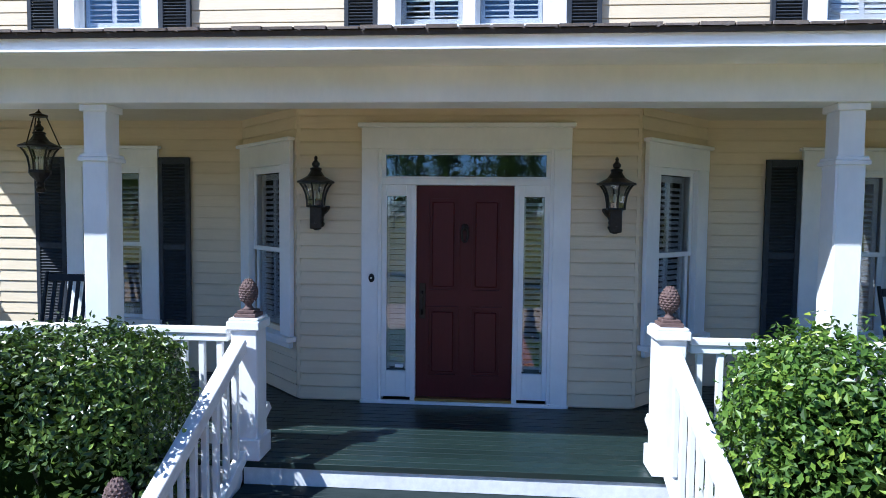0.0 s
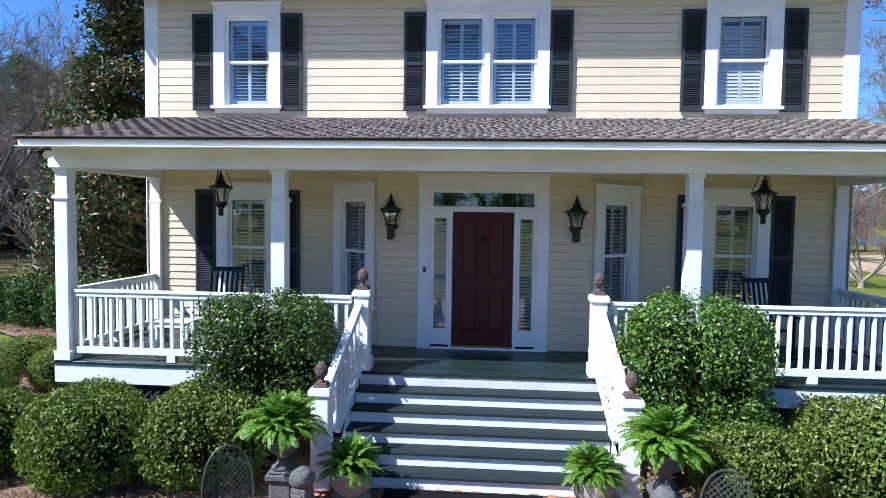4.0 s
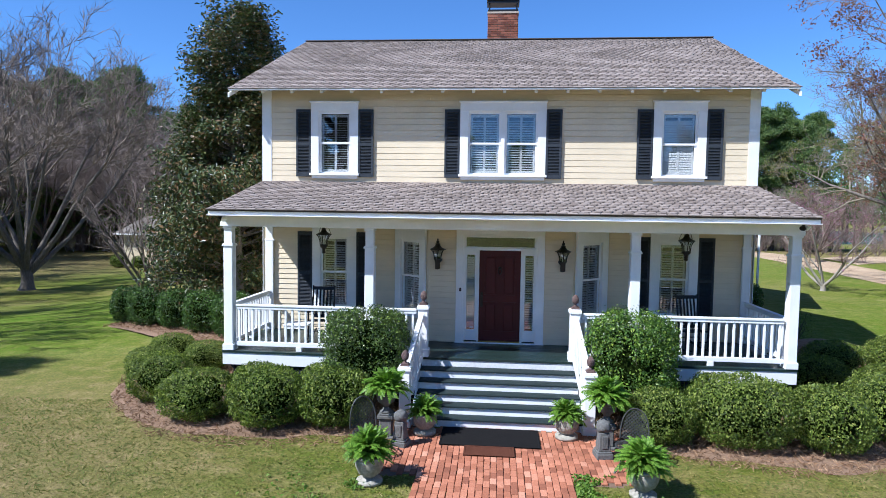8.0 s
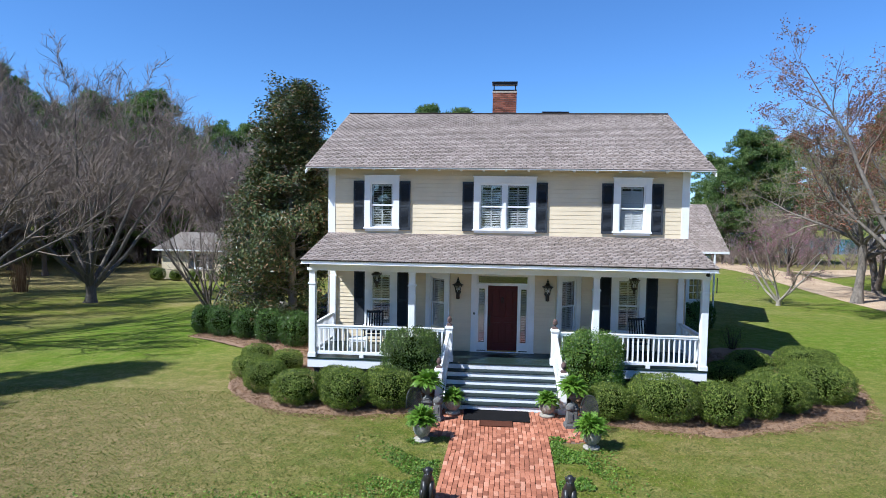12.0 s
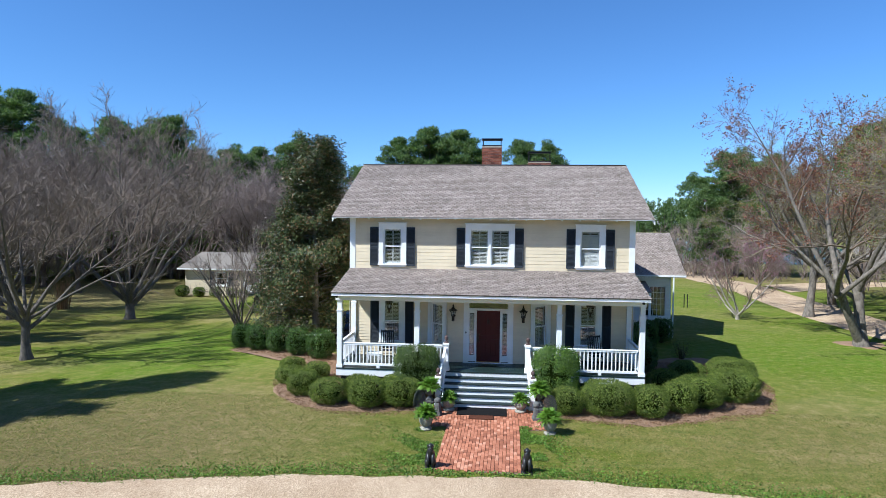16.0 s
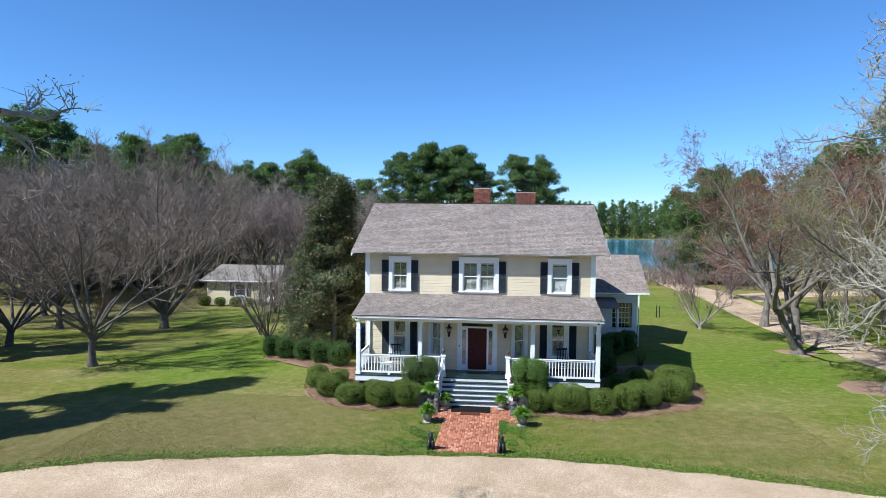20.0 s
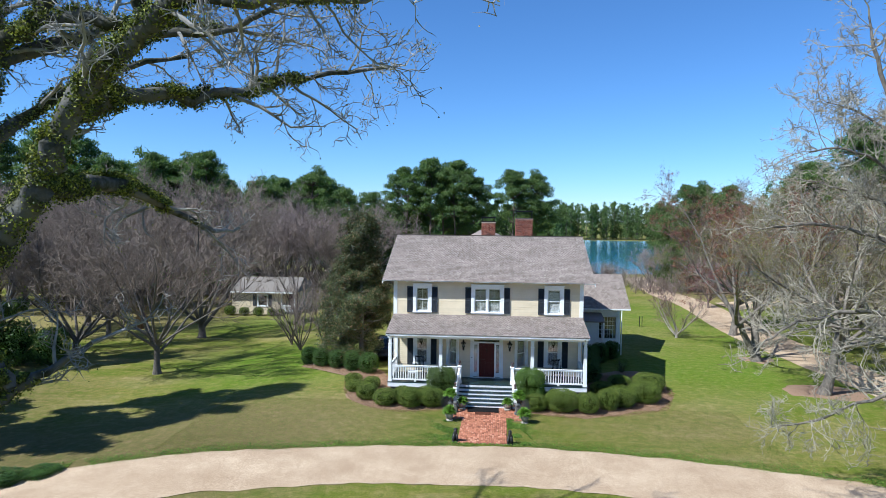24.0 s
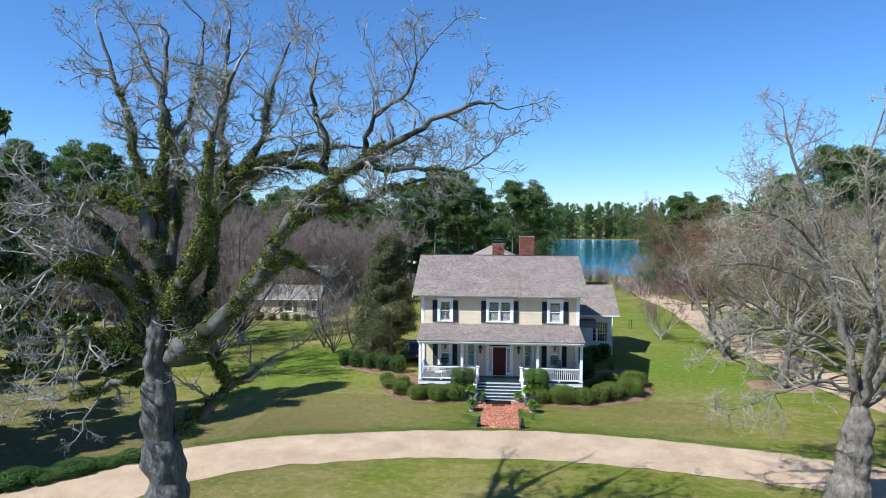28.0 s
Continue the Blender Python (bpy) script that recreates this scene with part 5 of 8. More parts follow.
def tree_meshes(seed, height, bole, limbs, lean, spread, number, shrink, rise, r0, bark, twig, bud=None, buds=0, thin=0.008, top=3, per=14, twig_len=0.8, bent=False, tilt=(0.0, 0.0), budsize=0.1, start=0.3, twin=None):
    """A leafless tree: a short bole, limbs rising from its head, and a dome of twigs."""
    rng = np.random.default_rng(seed)
    thick, fine, tips = Cloud(), Cloud(), []
    b = sprig(rng, (0, 0, -0.1), (tilt[0] + rng.normal() * 0.06, tilt[1] + rng.normal() * 0.06, 1), bole, 5, 0.04, 0.1)
    rod(thick, b, np.linspace(r0 * 1.25, r0 * 0.95, len(b)) * np.array([1.5, 1.08, 0.95, 0.95, 1.0, 1.02]), 12)
    heads = [b]
    if twin:
        b2 = sprig(rng, (0.1, 0, -0.1), (twin[0], twin[1], 1), bole * 1.3, 5, 0.07, 0.12)
        rod(thick, b2, np.linspace(r0, r0 * 0.7, len(b2)), 12)
        heads.append(b2)
    for i in range(limbs):
        b = heads[i % len(heads)]
        a = 2 * math.pi * (i + rng.uniform(-0.3, 0.3)) / limbs
        tilt = lean * rng.uniform(0.45, 1.25)
        way = (math.cos(a) * math.sin(tilt), math.sin(a) * math.sin(tilt), math.cos(tilt))
        pts = sprig(rng, b[-1] - np.array([0, 0, rng.uniform(0.0, 0.35 * bole)]), way, (height - bole) * rng.uniform(0.7, 1.0), 8, 0.10, 0.05)
        branch_out(rng, (thick, fine), pts, r0 * rng.uniform(0.45, 0.7), 0.015, 1, top, spread, number, shrink, rise, tips, 0.2, thin, start)
    t = spikes(fine, rng, tips, per, twig_len, thin * 0.8, 0.75, 0.22, bent)
    out = [("trunk", thick.mesh("trunk", bark, True)), ("twig_crown", fine.mesh("twig_crown", twig))]
    if bud and buds:
        t = t[rng.integers(0, len(t), buds // 6)]
        t = np.repeat(t, 6, 0) + rng.normal(size=(len(t) * 6, 3)) * 0.10
        c = Cloud()
        leaves(c, rng, t, np.tile([0, 0, 1.0], (len(t), 1)), budsize, budsize * 0.6, 1.5)
        out.append(("blossom", c.mesh("blossom", bud)))
    return out


def plant(name, meshes, m, label, category, group="", first=None):
    t = empty(name, m, label=label, category=category, group=group)
    for n, me in meshes:
        ob = link(n, me, None, t)
        if n in ("blossom", "leaf_crown", "foliage", "needle_crown", "twig_crown"):
            ob["kind"] = "stuff"
    return t


def at(x, y, turn=0, size=1.0, dz=0.0, tall=1.0):
    return pose(x, y, ground_z(x, y) + dz, 0, 0, turn) @ Matrix.Diagonal((size, size, size * tall, 1))


# clipped shrubs: an uneven shell of leaves over stems and a heart painted as inner shade
STEM = surface("shrub_stem", (0.035, 0.026, 0.02), (0.10, 0.075, 0.055), 0.95, 20, 2, 0.4)


def shrub_meshes(seed, rx, ry, height, count, leaf, material, foot=0.0, square=2.6, shaggy=0.05, flop=0.75):
    rng = np.random.default_rng(seed)
    lo = foot
    d = unit(rng.normal(size=(count, 3)))
    p = np.abs(d) ** (2 / square) * np.sign(d)
    p = p / (np.abs(p) ** square).sum(1, keepdims=True) ** (1 / square)
    lump = np.array([noise.noise(q * 2.3 + seed * 1.7) for q in d]) * 0.11 + np.array([noise.noise(q * 6 + seed * 0.7) for q in d]) * 0.05
    depth = 1 - rng.exponential(0.06, count) + lump + shaggy * rng.normal(size=count)
    q = p * depth[:, None]
    h = (height - lo) / 2
    pos = q * np.array([rx, ry, h]) + np.array([0, 0, lo + h])
    pos[:, 2] = np.maximum(pos[:, 2], 0.03)
    c = Cloud()
    leaves(c, rng, pos, d * np.array([1, 1, 1.2]), leaf, leaf * 0.6, flop)
    core = Cloud()
    for i in range(26):
        a = rng.uniform(0, 2 * math.pi)
        e = np.array([math.cos(a) * rx * rng.uniform(0.3, 0.9), math.sin(a) * ry * rng.uniform(0.3, 0.9), lo + (height - lo) * rng.uniform(0.45, 0.92)])
        s = np.array([math.cos(a) * rx * 0.12, math.sin(a) * ry * 0.12, -0.05])
        rod(core, np.array([s, s * 0.5 + e * 0.5 + rng.normal(size=3) * 0.05, e]), [0.016, 0.011, 0.004], 4)
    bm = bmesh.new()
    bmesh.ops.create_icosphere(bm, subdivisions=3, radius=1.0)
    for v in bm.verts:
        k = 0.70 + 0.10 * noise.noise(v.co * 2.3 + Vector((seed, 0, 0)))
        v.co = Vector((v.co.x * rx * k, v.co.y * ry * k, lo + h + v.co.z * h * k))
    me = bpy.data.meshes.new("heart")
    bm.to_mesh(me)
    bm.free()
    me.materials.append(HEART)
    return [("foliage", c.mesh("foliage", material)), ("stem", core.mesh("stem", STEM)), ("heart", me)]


# near-black blob colour: the darkness behind the outer leaves is painted in
HEART = surface("painted_inner_shade", (0.008, 0.013, 0.003), (0.020, 0.032, 0.006), 1.0, 14, 3, 0.8, spec=0.0, distance=0.05)

# two upright evergreens at the stairs
plant("evergreen_shrub", shrub_meshes(3, 0.80, 0.60, 2.05, 19000, 0.05, LEAF_DARK, 0.45, 3.0, 0.05), at(-2.55, -3.08, 10), "tall rounded dark green evergreen shrub beside the stairs", "shrub", "stair shrubs")
plant("evergreen_shrub", shrub_meshes(7, 0.80, 0.62, 2.1, 19500, 0.056, LEAF_BRIGHT, 0.35, 3.0, 0.06), at(2.48, -3.08, -20), "tall rounded glossy green shrub with yellowish new growth", "shrub", "stair shrubs")

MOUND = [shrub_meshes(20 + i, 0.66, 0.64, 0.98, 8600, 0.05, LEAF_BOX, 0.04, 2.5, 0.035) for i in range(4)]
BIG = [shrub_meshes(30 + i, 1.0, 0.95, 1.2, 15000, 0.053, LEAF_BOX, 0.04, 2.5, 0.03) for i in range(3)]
for i, (x, y, s, t) in enumerate(((-6.87, -2.85, 0.9, 1.1), (-5.62, -3.8, 1.0, 0.95), (-4.2, -4.05, 1.0, 1.12), (-3.0, -3.8, 1.03, 1.05), (-4.75, -3.15, 0.75, 1.25), (-3.35, -3.05, 0.8, 1.2), (-8.4, 0.5, 0.8, 0.85), (-7.05, -0.4, 0.8, 0.9), (-7.9, -1.3, 0.85, 0.9))):
    plant("clipped_shrub", MOUND[i % 4], at(x, y, i * 67, s, 0, t), "clipped rounded green shrub in pine straw by the porch", "shrub", "mounded shrubs west of the stairs")
for i, (x, y, s, t) in enumerate(((2.77, -4.05, 0.85, 1.15), (5.55, -4.05, 0.95, 1.2), (6.75, -3.35, 0.9, 1.3), (6.85, -0.8, 1.0, 0.95), (8.25, 1.1, 1.05, 0.85))):
    plant("clipped_shrub", MOUND[(i + 1) % 4], at(x, y, i * 71 + 20, s, 0, t), "clipped rounded green shrub in pine straw by the porch", "shrub", "mounded shrubs east of the stairs")
for i, (x, y, s, t) in enumerate(((4.17, -3.85, 0.9, 1.1), (7.6, -2.6, 0.86, 1.1), (9.15, -1.6, 0.92, 1.08), (10.0, 1.0, 1.0, 0.88))):
    plant("clipped_shrub", BIG[i % 3], at(x, y, i * 83, s, 0, t), "broad clipped green shrub mound at the edge of the bed", "shrub", "mounded shrubs east of the stairs")
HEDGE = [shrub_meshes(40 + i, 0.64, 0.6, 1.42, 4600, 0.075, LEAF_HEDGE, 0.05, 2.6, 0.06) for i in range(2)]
for i, (x, y, s) in enumerate(((-11.7, 4.95, 0.92), (-10.5, 4.6, 0.9), (-9.3, 4.0, 0.94), (-8.0, 3.3, 0.98), (-12.8, 5.7, 0.88))):
    plant("hedge_shrub", HEDGE[i % 2], at(x, y, i * 50, s), "dense fresh-green hedge shrub beside the house", "shrub", "side hedge")
for i, (x, y, s) in enumerate(((6.75, 2.6, 0.95), (6.85, 4.1, 1.05), (7.0, 5.7, 1.0), (7.3, 7.3, 1.05), (8.3, 8.6, 1.0), (9.4, 9.9, 0.95))):
    plant("hedge_shrub", HEDGE[i % 2], at(x, y, i * 64 + 15, s), "dense dark hedge shrub in the shade along the house", "shrub", "shaded hedge")
for i, (x, y, s, t) in enumerate(((-24.6, -18.9, 1.6, 0.28), (-23.4, -18.0, 1.5, 0.36), (-22.3, -17.4, 1.3, 0.26), (-21.4, -16.6, 1.5, 0.32), (-20.3, -15.7, 1.2, 0.25), (-19.3, -15.0, 1.3, 0.3), (-18.2, -14.2, 1.1, 0.24))):
    plant("low_shrub", HEDGE[i % 2], at(x, y, i * 73, s, -0.05, t), "low spreading green shrub along the edge of the drive", "shrub", "shrubs along the drive")
for i, (x, y, s) in enumerate(((-34.5, 4.6, 2.3), (-32.2, 5.2, 1.9))):
    plant("evergreen_shrub", HEDGE[i], at(x, y, i * 90, s), "tall dark evergreen shrub at the far edge of the lawn", "shrub", "evergreens by the woods")
plant("bare_shrub", shrub_meshes(50, 0.5, 0.5, 1.0, 900, 0.05, LEAF_BOX, 0.1, 2.2, 0.12)[:2], at(9.3, 5.6), "thin half-bare shrub in the shade of the house", "shrub")

# leafless lawn trees
VASE = [tree_meshes(60 + i, 10.8, (2.1, 1.05, 1.3)[i], 11, (0.85, 0.78, 0.88)[i], 0.72, (0, 14, 11), 0.42, 0.09, (0.16, 0.21, 0.19)[i], BARK_LAWN, TWIG_LAWN, None, 0, 0.011, 3, 5, 0.7, True, (0, 0), 0.1, (0.38, 0.5, 0.4)[i]) for i in range(3)]
for i, (x, y, s, tall) in enumerate(((-22.9, 3.3, 1.2, 0.9), (-27.2, 19.0, 1.45, 0.95), (-33.0, 9.0, 1.2, 0.95), (-35.5, 17.5, 1.25, 0.95), (-41.5, 23.5, 1.3, 1.0), (-44, 15, 1.25, 1.0), (-19.5, 45, 1.1, 1.0))):
    plant("lawn_tree", VASE[i % 3], at(x, y, i * 77, s, 0, tall), "leafless vase-shaped tree with a dome of fine twigs on the lawn", "tree", "bare lawn trees")
WOOD = [tree_meshes(70 + i, 12.0, 2.0, 9, 0.75, 0.75, (0, 9, 6), 0.44, 0.06, 0.17, BARK_BROWN, TWIG, None, 0, 0.019, 3, 4, 1.2, False, (0, 0), 0.1, 0.4) for i in range(2)]
rnd = random.Random(8)
for i in range(66):
    if i < 26:
        x, y, s = -47 - rnd.uniform(0, 28), 27 + rnd.uniform(0, 18), rnd.uniform(1.1, 1.35)
    elif i < 48:
        x, y, s = -15 - rnd.uniform(0, 36), 47 + rnd.uniform(0, 12), rnd.uniform(1.0, 1.25)
    else:
        x, y, s = -36 - rnd.uniform(0, 44), 47 + rnd.uniform(0, 16), rnd.uniform(1.25, 1.5)
    plant("woodland_tree", WOOD[i % 2], at(x, y, rnd.uniform(0, 360), s, 0, 0.95), "leafless brown woodland tree behind the lawn", "tree", "bare woodland")
for i, (x, y, s) in enumerate(((33, 15, 1.2), (38, 21, 1.3), (36.5, 8, 1.15), (42, 14, 1.3), (34, 25, 1.2), (40, 30, 1.25), (46, 22, 1.3), (33, 34, 1.1))):
    plant("woodland_tree", WOOD[i % 2], at(x, y, i * 47, s, 0, 1.0), "leafless grey-brown tree beyond the lane", "tree", "bare woodland")
for i, (x, y, s) in enumerate(((-41.5, 33.5, 1.2), (-33.8, 43, 1.22), (-27.5, 43.5, 1.15), (-22.0, 44, 1.0), (-42, 40, 1.25), (-30.5, 47, 1.25))):
    plant("woodland_tree", WOOD[i % 2], at(x, y, i * 83, s, 0, 1.0), "leafless grey-brown tree beside the cottage", "tree", "bare woodland")
STEMMY = tree_meshes(66, 6.2, 0.3, 7, 0.62, 0.75, (0, 7, 6), 0.42, 0.06, 0.12, BARK_BROWN, TWIG, None, 0, 0.008, 3, 4, 0.5, True)
for x, y, s in ((-15.2, 11.2, 1.0), (-13.6, 12.6, 0.9), (-16.8, 14.0, 0.95), (-20.6, 27.5, 1.3)):
    plant("small_tree", STEMMY, at(x, y, x * 40, s, -0.1), "small many-stemmed bare tree beside the magnolia", "tree")

def thicket(seed, count, x0, x1, y0, y1, label):
    """Leafless underbrush of thin upright stems."""
    rng = np.random.default_rng(seed)
    c = Cloud()
    for _ in range(count):
        x, y = rng.uniform(x0, x1), rng.uniform(y0, y1)
        base = np.array([x, y, ground_z(x, y) - 0.05])
        h = rng.uniform(1.5, 4.6)
        for _ in range(4):
            p = sprig(rng, base, (rng.normal() * 0.35, rng.normal() * 0.35, 1), h * rng.uniform(0.6, 1), 3, 0.16, 0.1)
            rod(c, p, [0.03, 0.024, 0.018, 0.008], 3)
            for _ in range(4):
                rod(c, sprig(rng, p[rng.integers(1, 3)], (rng.normal(), rng.normal(), 0.9), h * 0.4, 2, 0.2, 0.1), [0.018, 0.014, 0.006], 3)
    tagged(link("underbrush", c.mesh("underbrush", TWIG), None), label, "brush", kind="stuff")


def tan_clump(x, y, seed):
    """A clump of dry upright canes."""
    rng = np.random.default_rng(seed)
    c = Cloud()
    for _ in range(170):
        a, r = rng.uniform(0, 2 * math.pi), rng.uniform(0, 0.5)
        p = sprig(rng, (r * math.cos(a), r * math.sin(a), -0.05), (math.cos(a) * 0.3 * r, math.sin(a) * 0.3 * r, 1), rng.uniform(1.2, 2.7), 3, 0.06, 0.0)
        rod(c, p, [0.014, 0.011, 0.009, 0.005], 3)
    t = empty("dry_grass_clump", at(x, y), label="clump of tall dry tan canes on the lawn", category="shrub")
    link("cane_tuft", c.mesh("cane_tuft", STRAW), None, t)["kind"] = "stuff"


tan_clump(-35.4, 23.0, 5)
thicket(77, 900, -95, -13, 47, 78, "brown leafless underbrush under the bare woods")
thicket(78, 260, -20, 26, 84, 96, "brown leafless brush between the house and the lake")
thicket(79, 260, 33, 75, 24, 70, "brown leafless underbrush beyond the lane")
thicket(80, 130, 21, 35, 52, 72, "brown leafless brush on the near bank of the lake")
for i, (x, y, s) in enumerate(((24, 58, 0.62), (28, 64, 0.7), (32, 57, 0.66), (36, 68, 0.72), (30, 50, 0.55), (40, 60, 0.7))):
    plant("woodland_tree", WOOD[i % 2], at(x, y, i * 61, s), "leafless brown tree between the lane and the lake", "tree", "bare trees by the lake")

# evergreen magnolia beside the house
def magnolia_meshes(seed, height, radius, count, leaf, material, low=0.6, waist=False, gaps=0.0):
    rng = np.random.default_rng(seed)
    thick, fine, tips = Cloud(), Cloud(), []
    b = sprig(rng, (0, 0, -0.1), (0, 0, 1), height * 0.95, 10, 0.03, 0.1)
    rod(thick, b, np.linspace(0.22, 0.03, 11), 10)
    spots = []
    for i in range(150):
        f = rng.uniform(0.06, 0.98)
        z = f * height * 0.95
        a = rng.uniform(0, 2 * math.pi)
        full = float(np.interp(f, (0, 0.1, 0.35, 0.56, 0.66, 0.8, 0.93, 1), (0.6, 0.9, 1.0, 0.78, 0.5, 0.62, 0.55, 0.2))) if waist else math.sin(math.pi * min(1, 0.30 + 0.70 * f)) ** 0.75
        if noise.noise((math.cos(a) * 1.6 + seed, math.sin(a) * 1.6, f * height * 0.75)) < gaps - 0.55:
            continue
        r = radius * full * rng.uniform(0.6, 1.15)
        e = np.array([math.cos(a) * r, math.sin(a) * r, max(low, z + rng.uniform(-0.1, 0.9))])
        s = np.array([0, 0, max(0.3, z - 0.3)])
        rod(fine, np.array([s, (s + e) / 2 + rng.normal(size=3) * 0.1, e]), [0.04, 0.025, 0.01], 4)
        for g in range(5):
            spots.append(e * rng.uniform([0.5, 0.5, 0.96], [1.0, 1.0, 1.03]) + rng.normal(size=3) * 0.2)
    spots = np.array(spots)
    c = Cloud()
    k = count // len(spots)
    pos = (spots[:, None] + rng.normal(size=(len(spots), k, 3)).clip(-1.7, 1.7) * np.array([0.24, 0.24, 0.17])).reshape(-1, 3)
    pos[:, 2] = np.maximum(pos[:, 2], 0.2)
    out = unit(pos - np.array([0, 0, height * 0.45]))
    leaves(c, rng, pos, out + np.array([0, 0, 0.5]), leaf, leaf * 0.42, 0.7)
    return [("trunk", thick.mesh("trunk", BARK_GREY, True)), ("branch", fine.mesh("branch", BARK_GREY)), ("leaf_crown", c.mesh("leaf_crown", material))]


MAG = magnolia_meshes(80, 10.7, 2.55, 56000, 0.18, LEAF_MAGNOLIA, 0.6, True, 0.2)
plant("magnolia_tree", MAG, at(-9.1, 6.2), "tall dark glossy evergreen magnolia beside the house", "tree")
plant("magnolia_tree", magnolia_meshes(81, 7.4, 2.1, 15000, 0.165, LEAF_MAGNOLIA, 0.4, False, 0.2), at(-10.6, 6.6, 40), "lower spreading part-bare magnolia with bronze leaves", "tree")
OAK = magnolia_meshes(82, 12.5, 5.0, 47000, 0.36, LEAF_DARK, 2.5, False, 0.78)
for x, y, s, tall in ((-31.2, -13.7, 1.2, 1.75), (-33.0, -17.6, 1.15, 1.6), (-38.5, 1.5, 1.0, 1.35), (-46, 2, 1.1, 1.0), (-48, -9, 1.05, 1.2)):
    plant("evergreen_tree", OAK, at(x, y, x * 9, s, 0, tall), "broad dark evergreen tree at the edge of the lawn", "tree", "evergreens by the drive")

# pines
def pine_meshes(seed, height, clear, radius, tufts, needles, size):
    rng = np.random.default_rng(seed)
    wood, crown = Cloud(), Cloud()
    b = sprig(rng, (0, 0, -0.1), (0, 0, 1), height, 9, 0.02, 0.1)
    rod(wood, b, np.linspace(0.26, 0.05, 10), 7)
    pos = []
    for i in range(tufts):
        f = rng.uniform(0, 1) ** 0.85
        z = height * (clear + (1 - clear) * f)
        r = radius * math.sin(math.pi * (0.25 + 0.70 * f)) ** 0.8 * rng.uniform(0.35, 1.1)
        a = rng.uniform(0, 2 * math.pi)
        e = np.array([math.cos(a) * r, math.sin(a) * r, z + rng.uniform(0, 0.6)])
        j = min(8, int(z / height * 9))
        rod(wood, np.array([b[j], (b[j] + e) / 2 - np.array([0, 0, 0.15]), e]), [0.06, 0.04, 0.02], 3)
        pos.append(e + unit(rng.normal(size=(needles, 3))) * rng.uniform(0.2, 1.0, (needles, 1)) ** 0.5 * np.array([1.0, 1.0, 0.5]))
    p = np.concatenate(pos)
    d = unit(rng.normal(size=p.shape) + np.array([0, 0, 0.55]))
    s = unit(np.cross(d, rng.normal(size=p.shape)))
    L, W = size * rng.uniform(0.6, 1.2, (len(p), 1)), size * 0.11
    v = np.stack([p + s * W, p - s * W, p + d * L], 1).reshape(-1, 3)
    crown.add(v, np.arange(len(p) * 3).reshape(-1, 3))
    return [("trunk", wood.mesh("trunk", BARK_BROWN, True)), ("needle_crown", crown.mesh("needle_crown", NEEDLE))]


PINE = [pine_meshes(90, 20, 0.52, 3.9, 78, 210, 0.5), pine_meshes(91, 19, 0.46, 4.2, 88, 200, 0.5), pine_meshes(92, 14, 0.15, 4.2, 120, 150, 0.45)]
NORTH = [(-15.7, 74, 0.98, 0), (-11.1, 72.5, 1.04, 0), (-8.6, 76, 1.07, 1), (-6.0, 73, 1.03, 0), (-3.4, 75, 0.98, 1), (3.8, 73, 0.95, 0), (7.2, 75, 1.0, 1), (-29.3, 63.2, 1.0, 1), (-42, 100, 1.05, 1), (-26.3, 73, 1.15, 2), (-21.6, 73, 1.1, 2), (-17.5, 78, 0.95, 2), (-13, 77, 0.85, 2), (-7, 80, 0.8, 2), (-1, 80, 0.75, 2), (5, 82, 0.72, 2), (10, 84, 0.68, 2)]
WEST = [(-72.5, 60, 1.32, 1), (-68.5, 60, 1.24, 0), (-62.5, 61, 1.08, 1), (-54.3, 60, 1.04, 0), (-51, 62, 1.1, 1), (-46.2, 60, 1.05, 0), (-36.6, 60, 0.9, 1), (-34, 62, 0.86, 0), (-80, 56, 1.25, 0), (-90, 50, 1.25, 1), (-57, 78, 1.05, 0)]
EAST = [(27.5, 60, 0.78, 2), (30.5, 61, 0.9, 2), (33.5, 60, 1.0, 2), (27.5, 64, 0.7, 1), (30, 60, 0.78, 0), (32, 62, 0.85, 1), (38, 66, 0.8, 0), (43, 52, 0.9, 1), (47, 60, 0.95, 0), (52, 44, 1.05, 1), (57, 54, 1.05, 0), (48, 40, 1.05, 0), (54, 28, 1.0, 1), (52, 34, 1.05, 0), (60, 36, 1.1, 1), (40, 78, 0.9, 2), (66, 62, 1.0, 1), (45, 37, 0.95, 2), (38.5, 30, 1.0, 0), (33.8, 31, 0.85, 1), (-60, 50, 0.75, 2), (-55, 53, 0.7, 2), (-50, 49, 0.72, 2), (-45, 51, 0.7, 2), (-40, 50, 0.62, 2), (-35.5, 49, 0.55, 2), (-47.5, 47, 0.6, 2), (-57, 46, 0.7, 2)]
for i, (x, y, s, k) in enumerate(NORTH + WEST + EAST):
    plant("pine_tree", PINE[k], at(x, y, i * 53, s), "tall green pine with a bare lower trunk", "tree", "pines beyond the house")


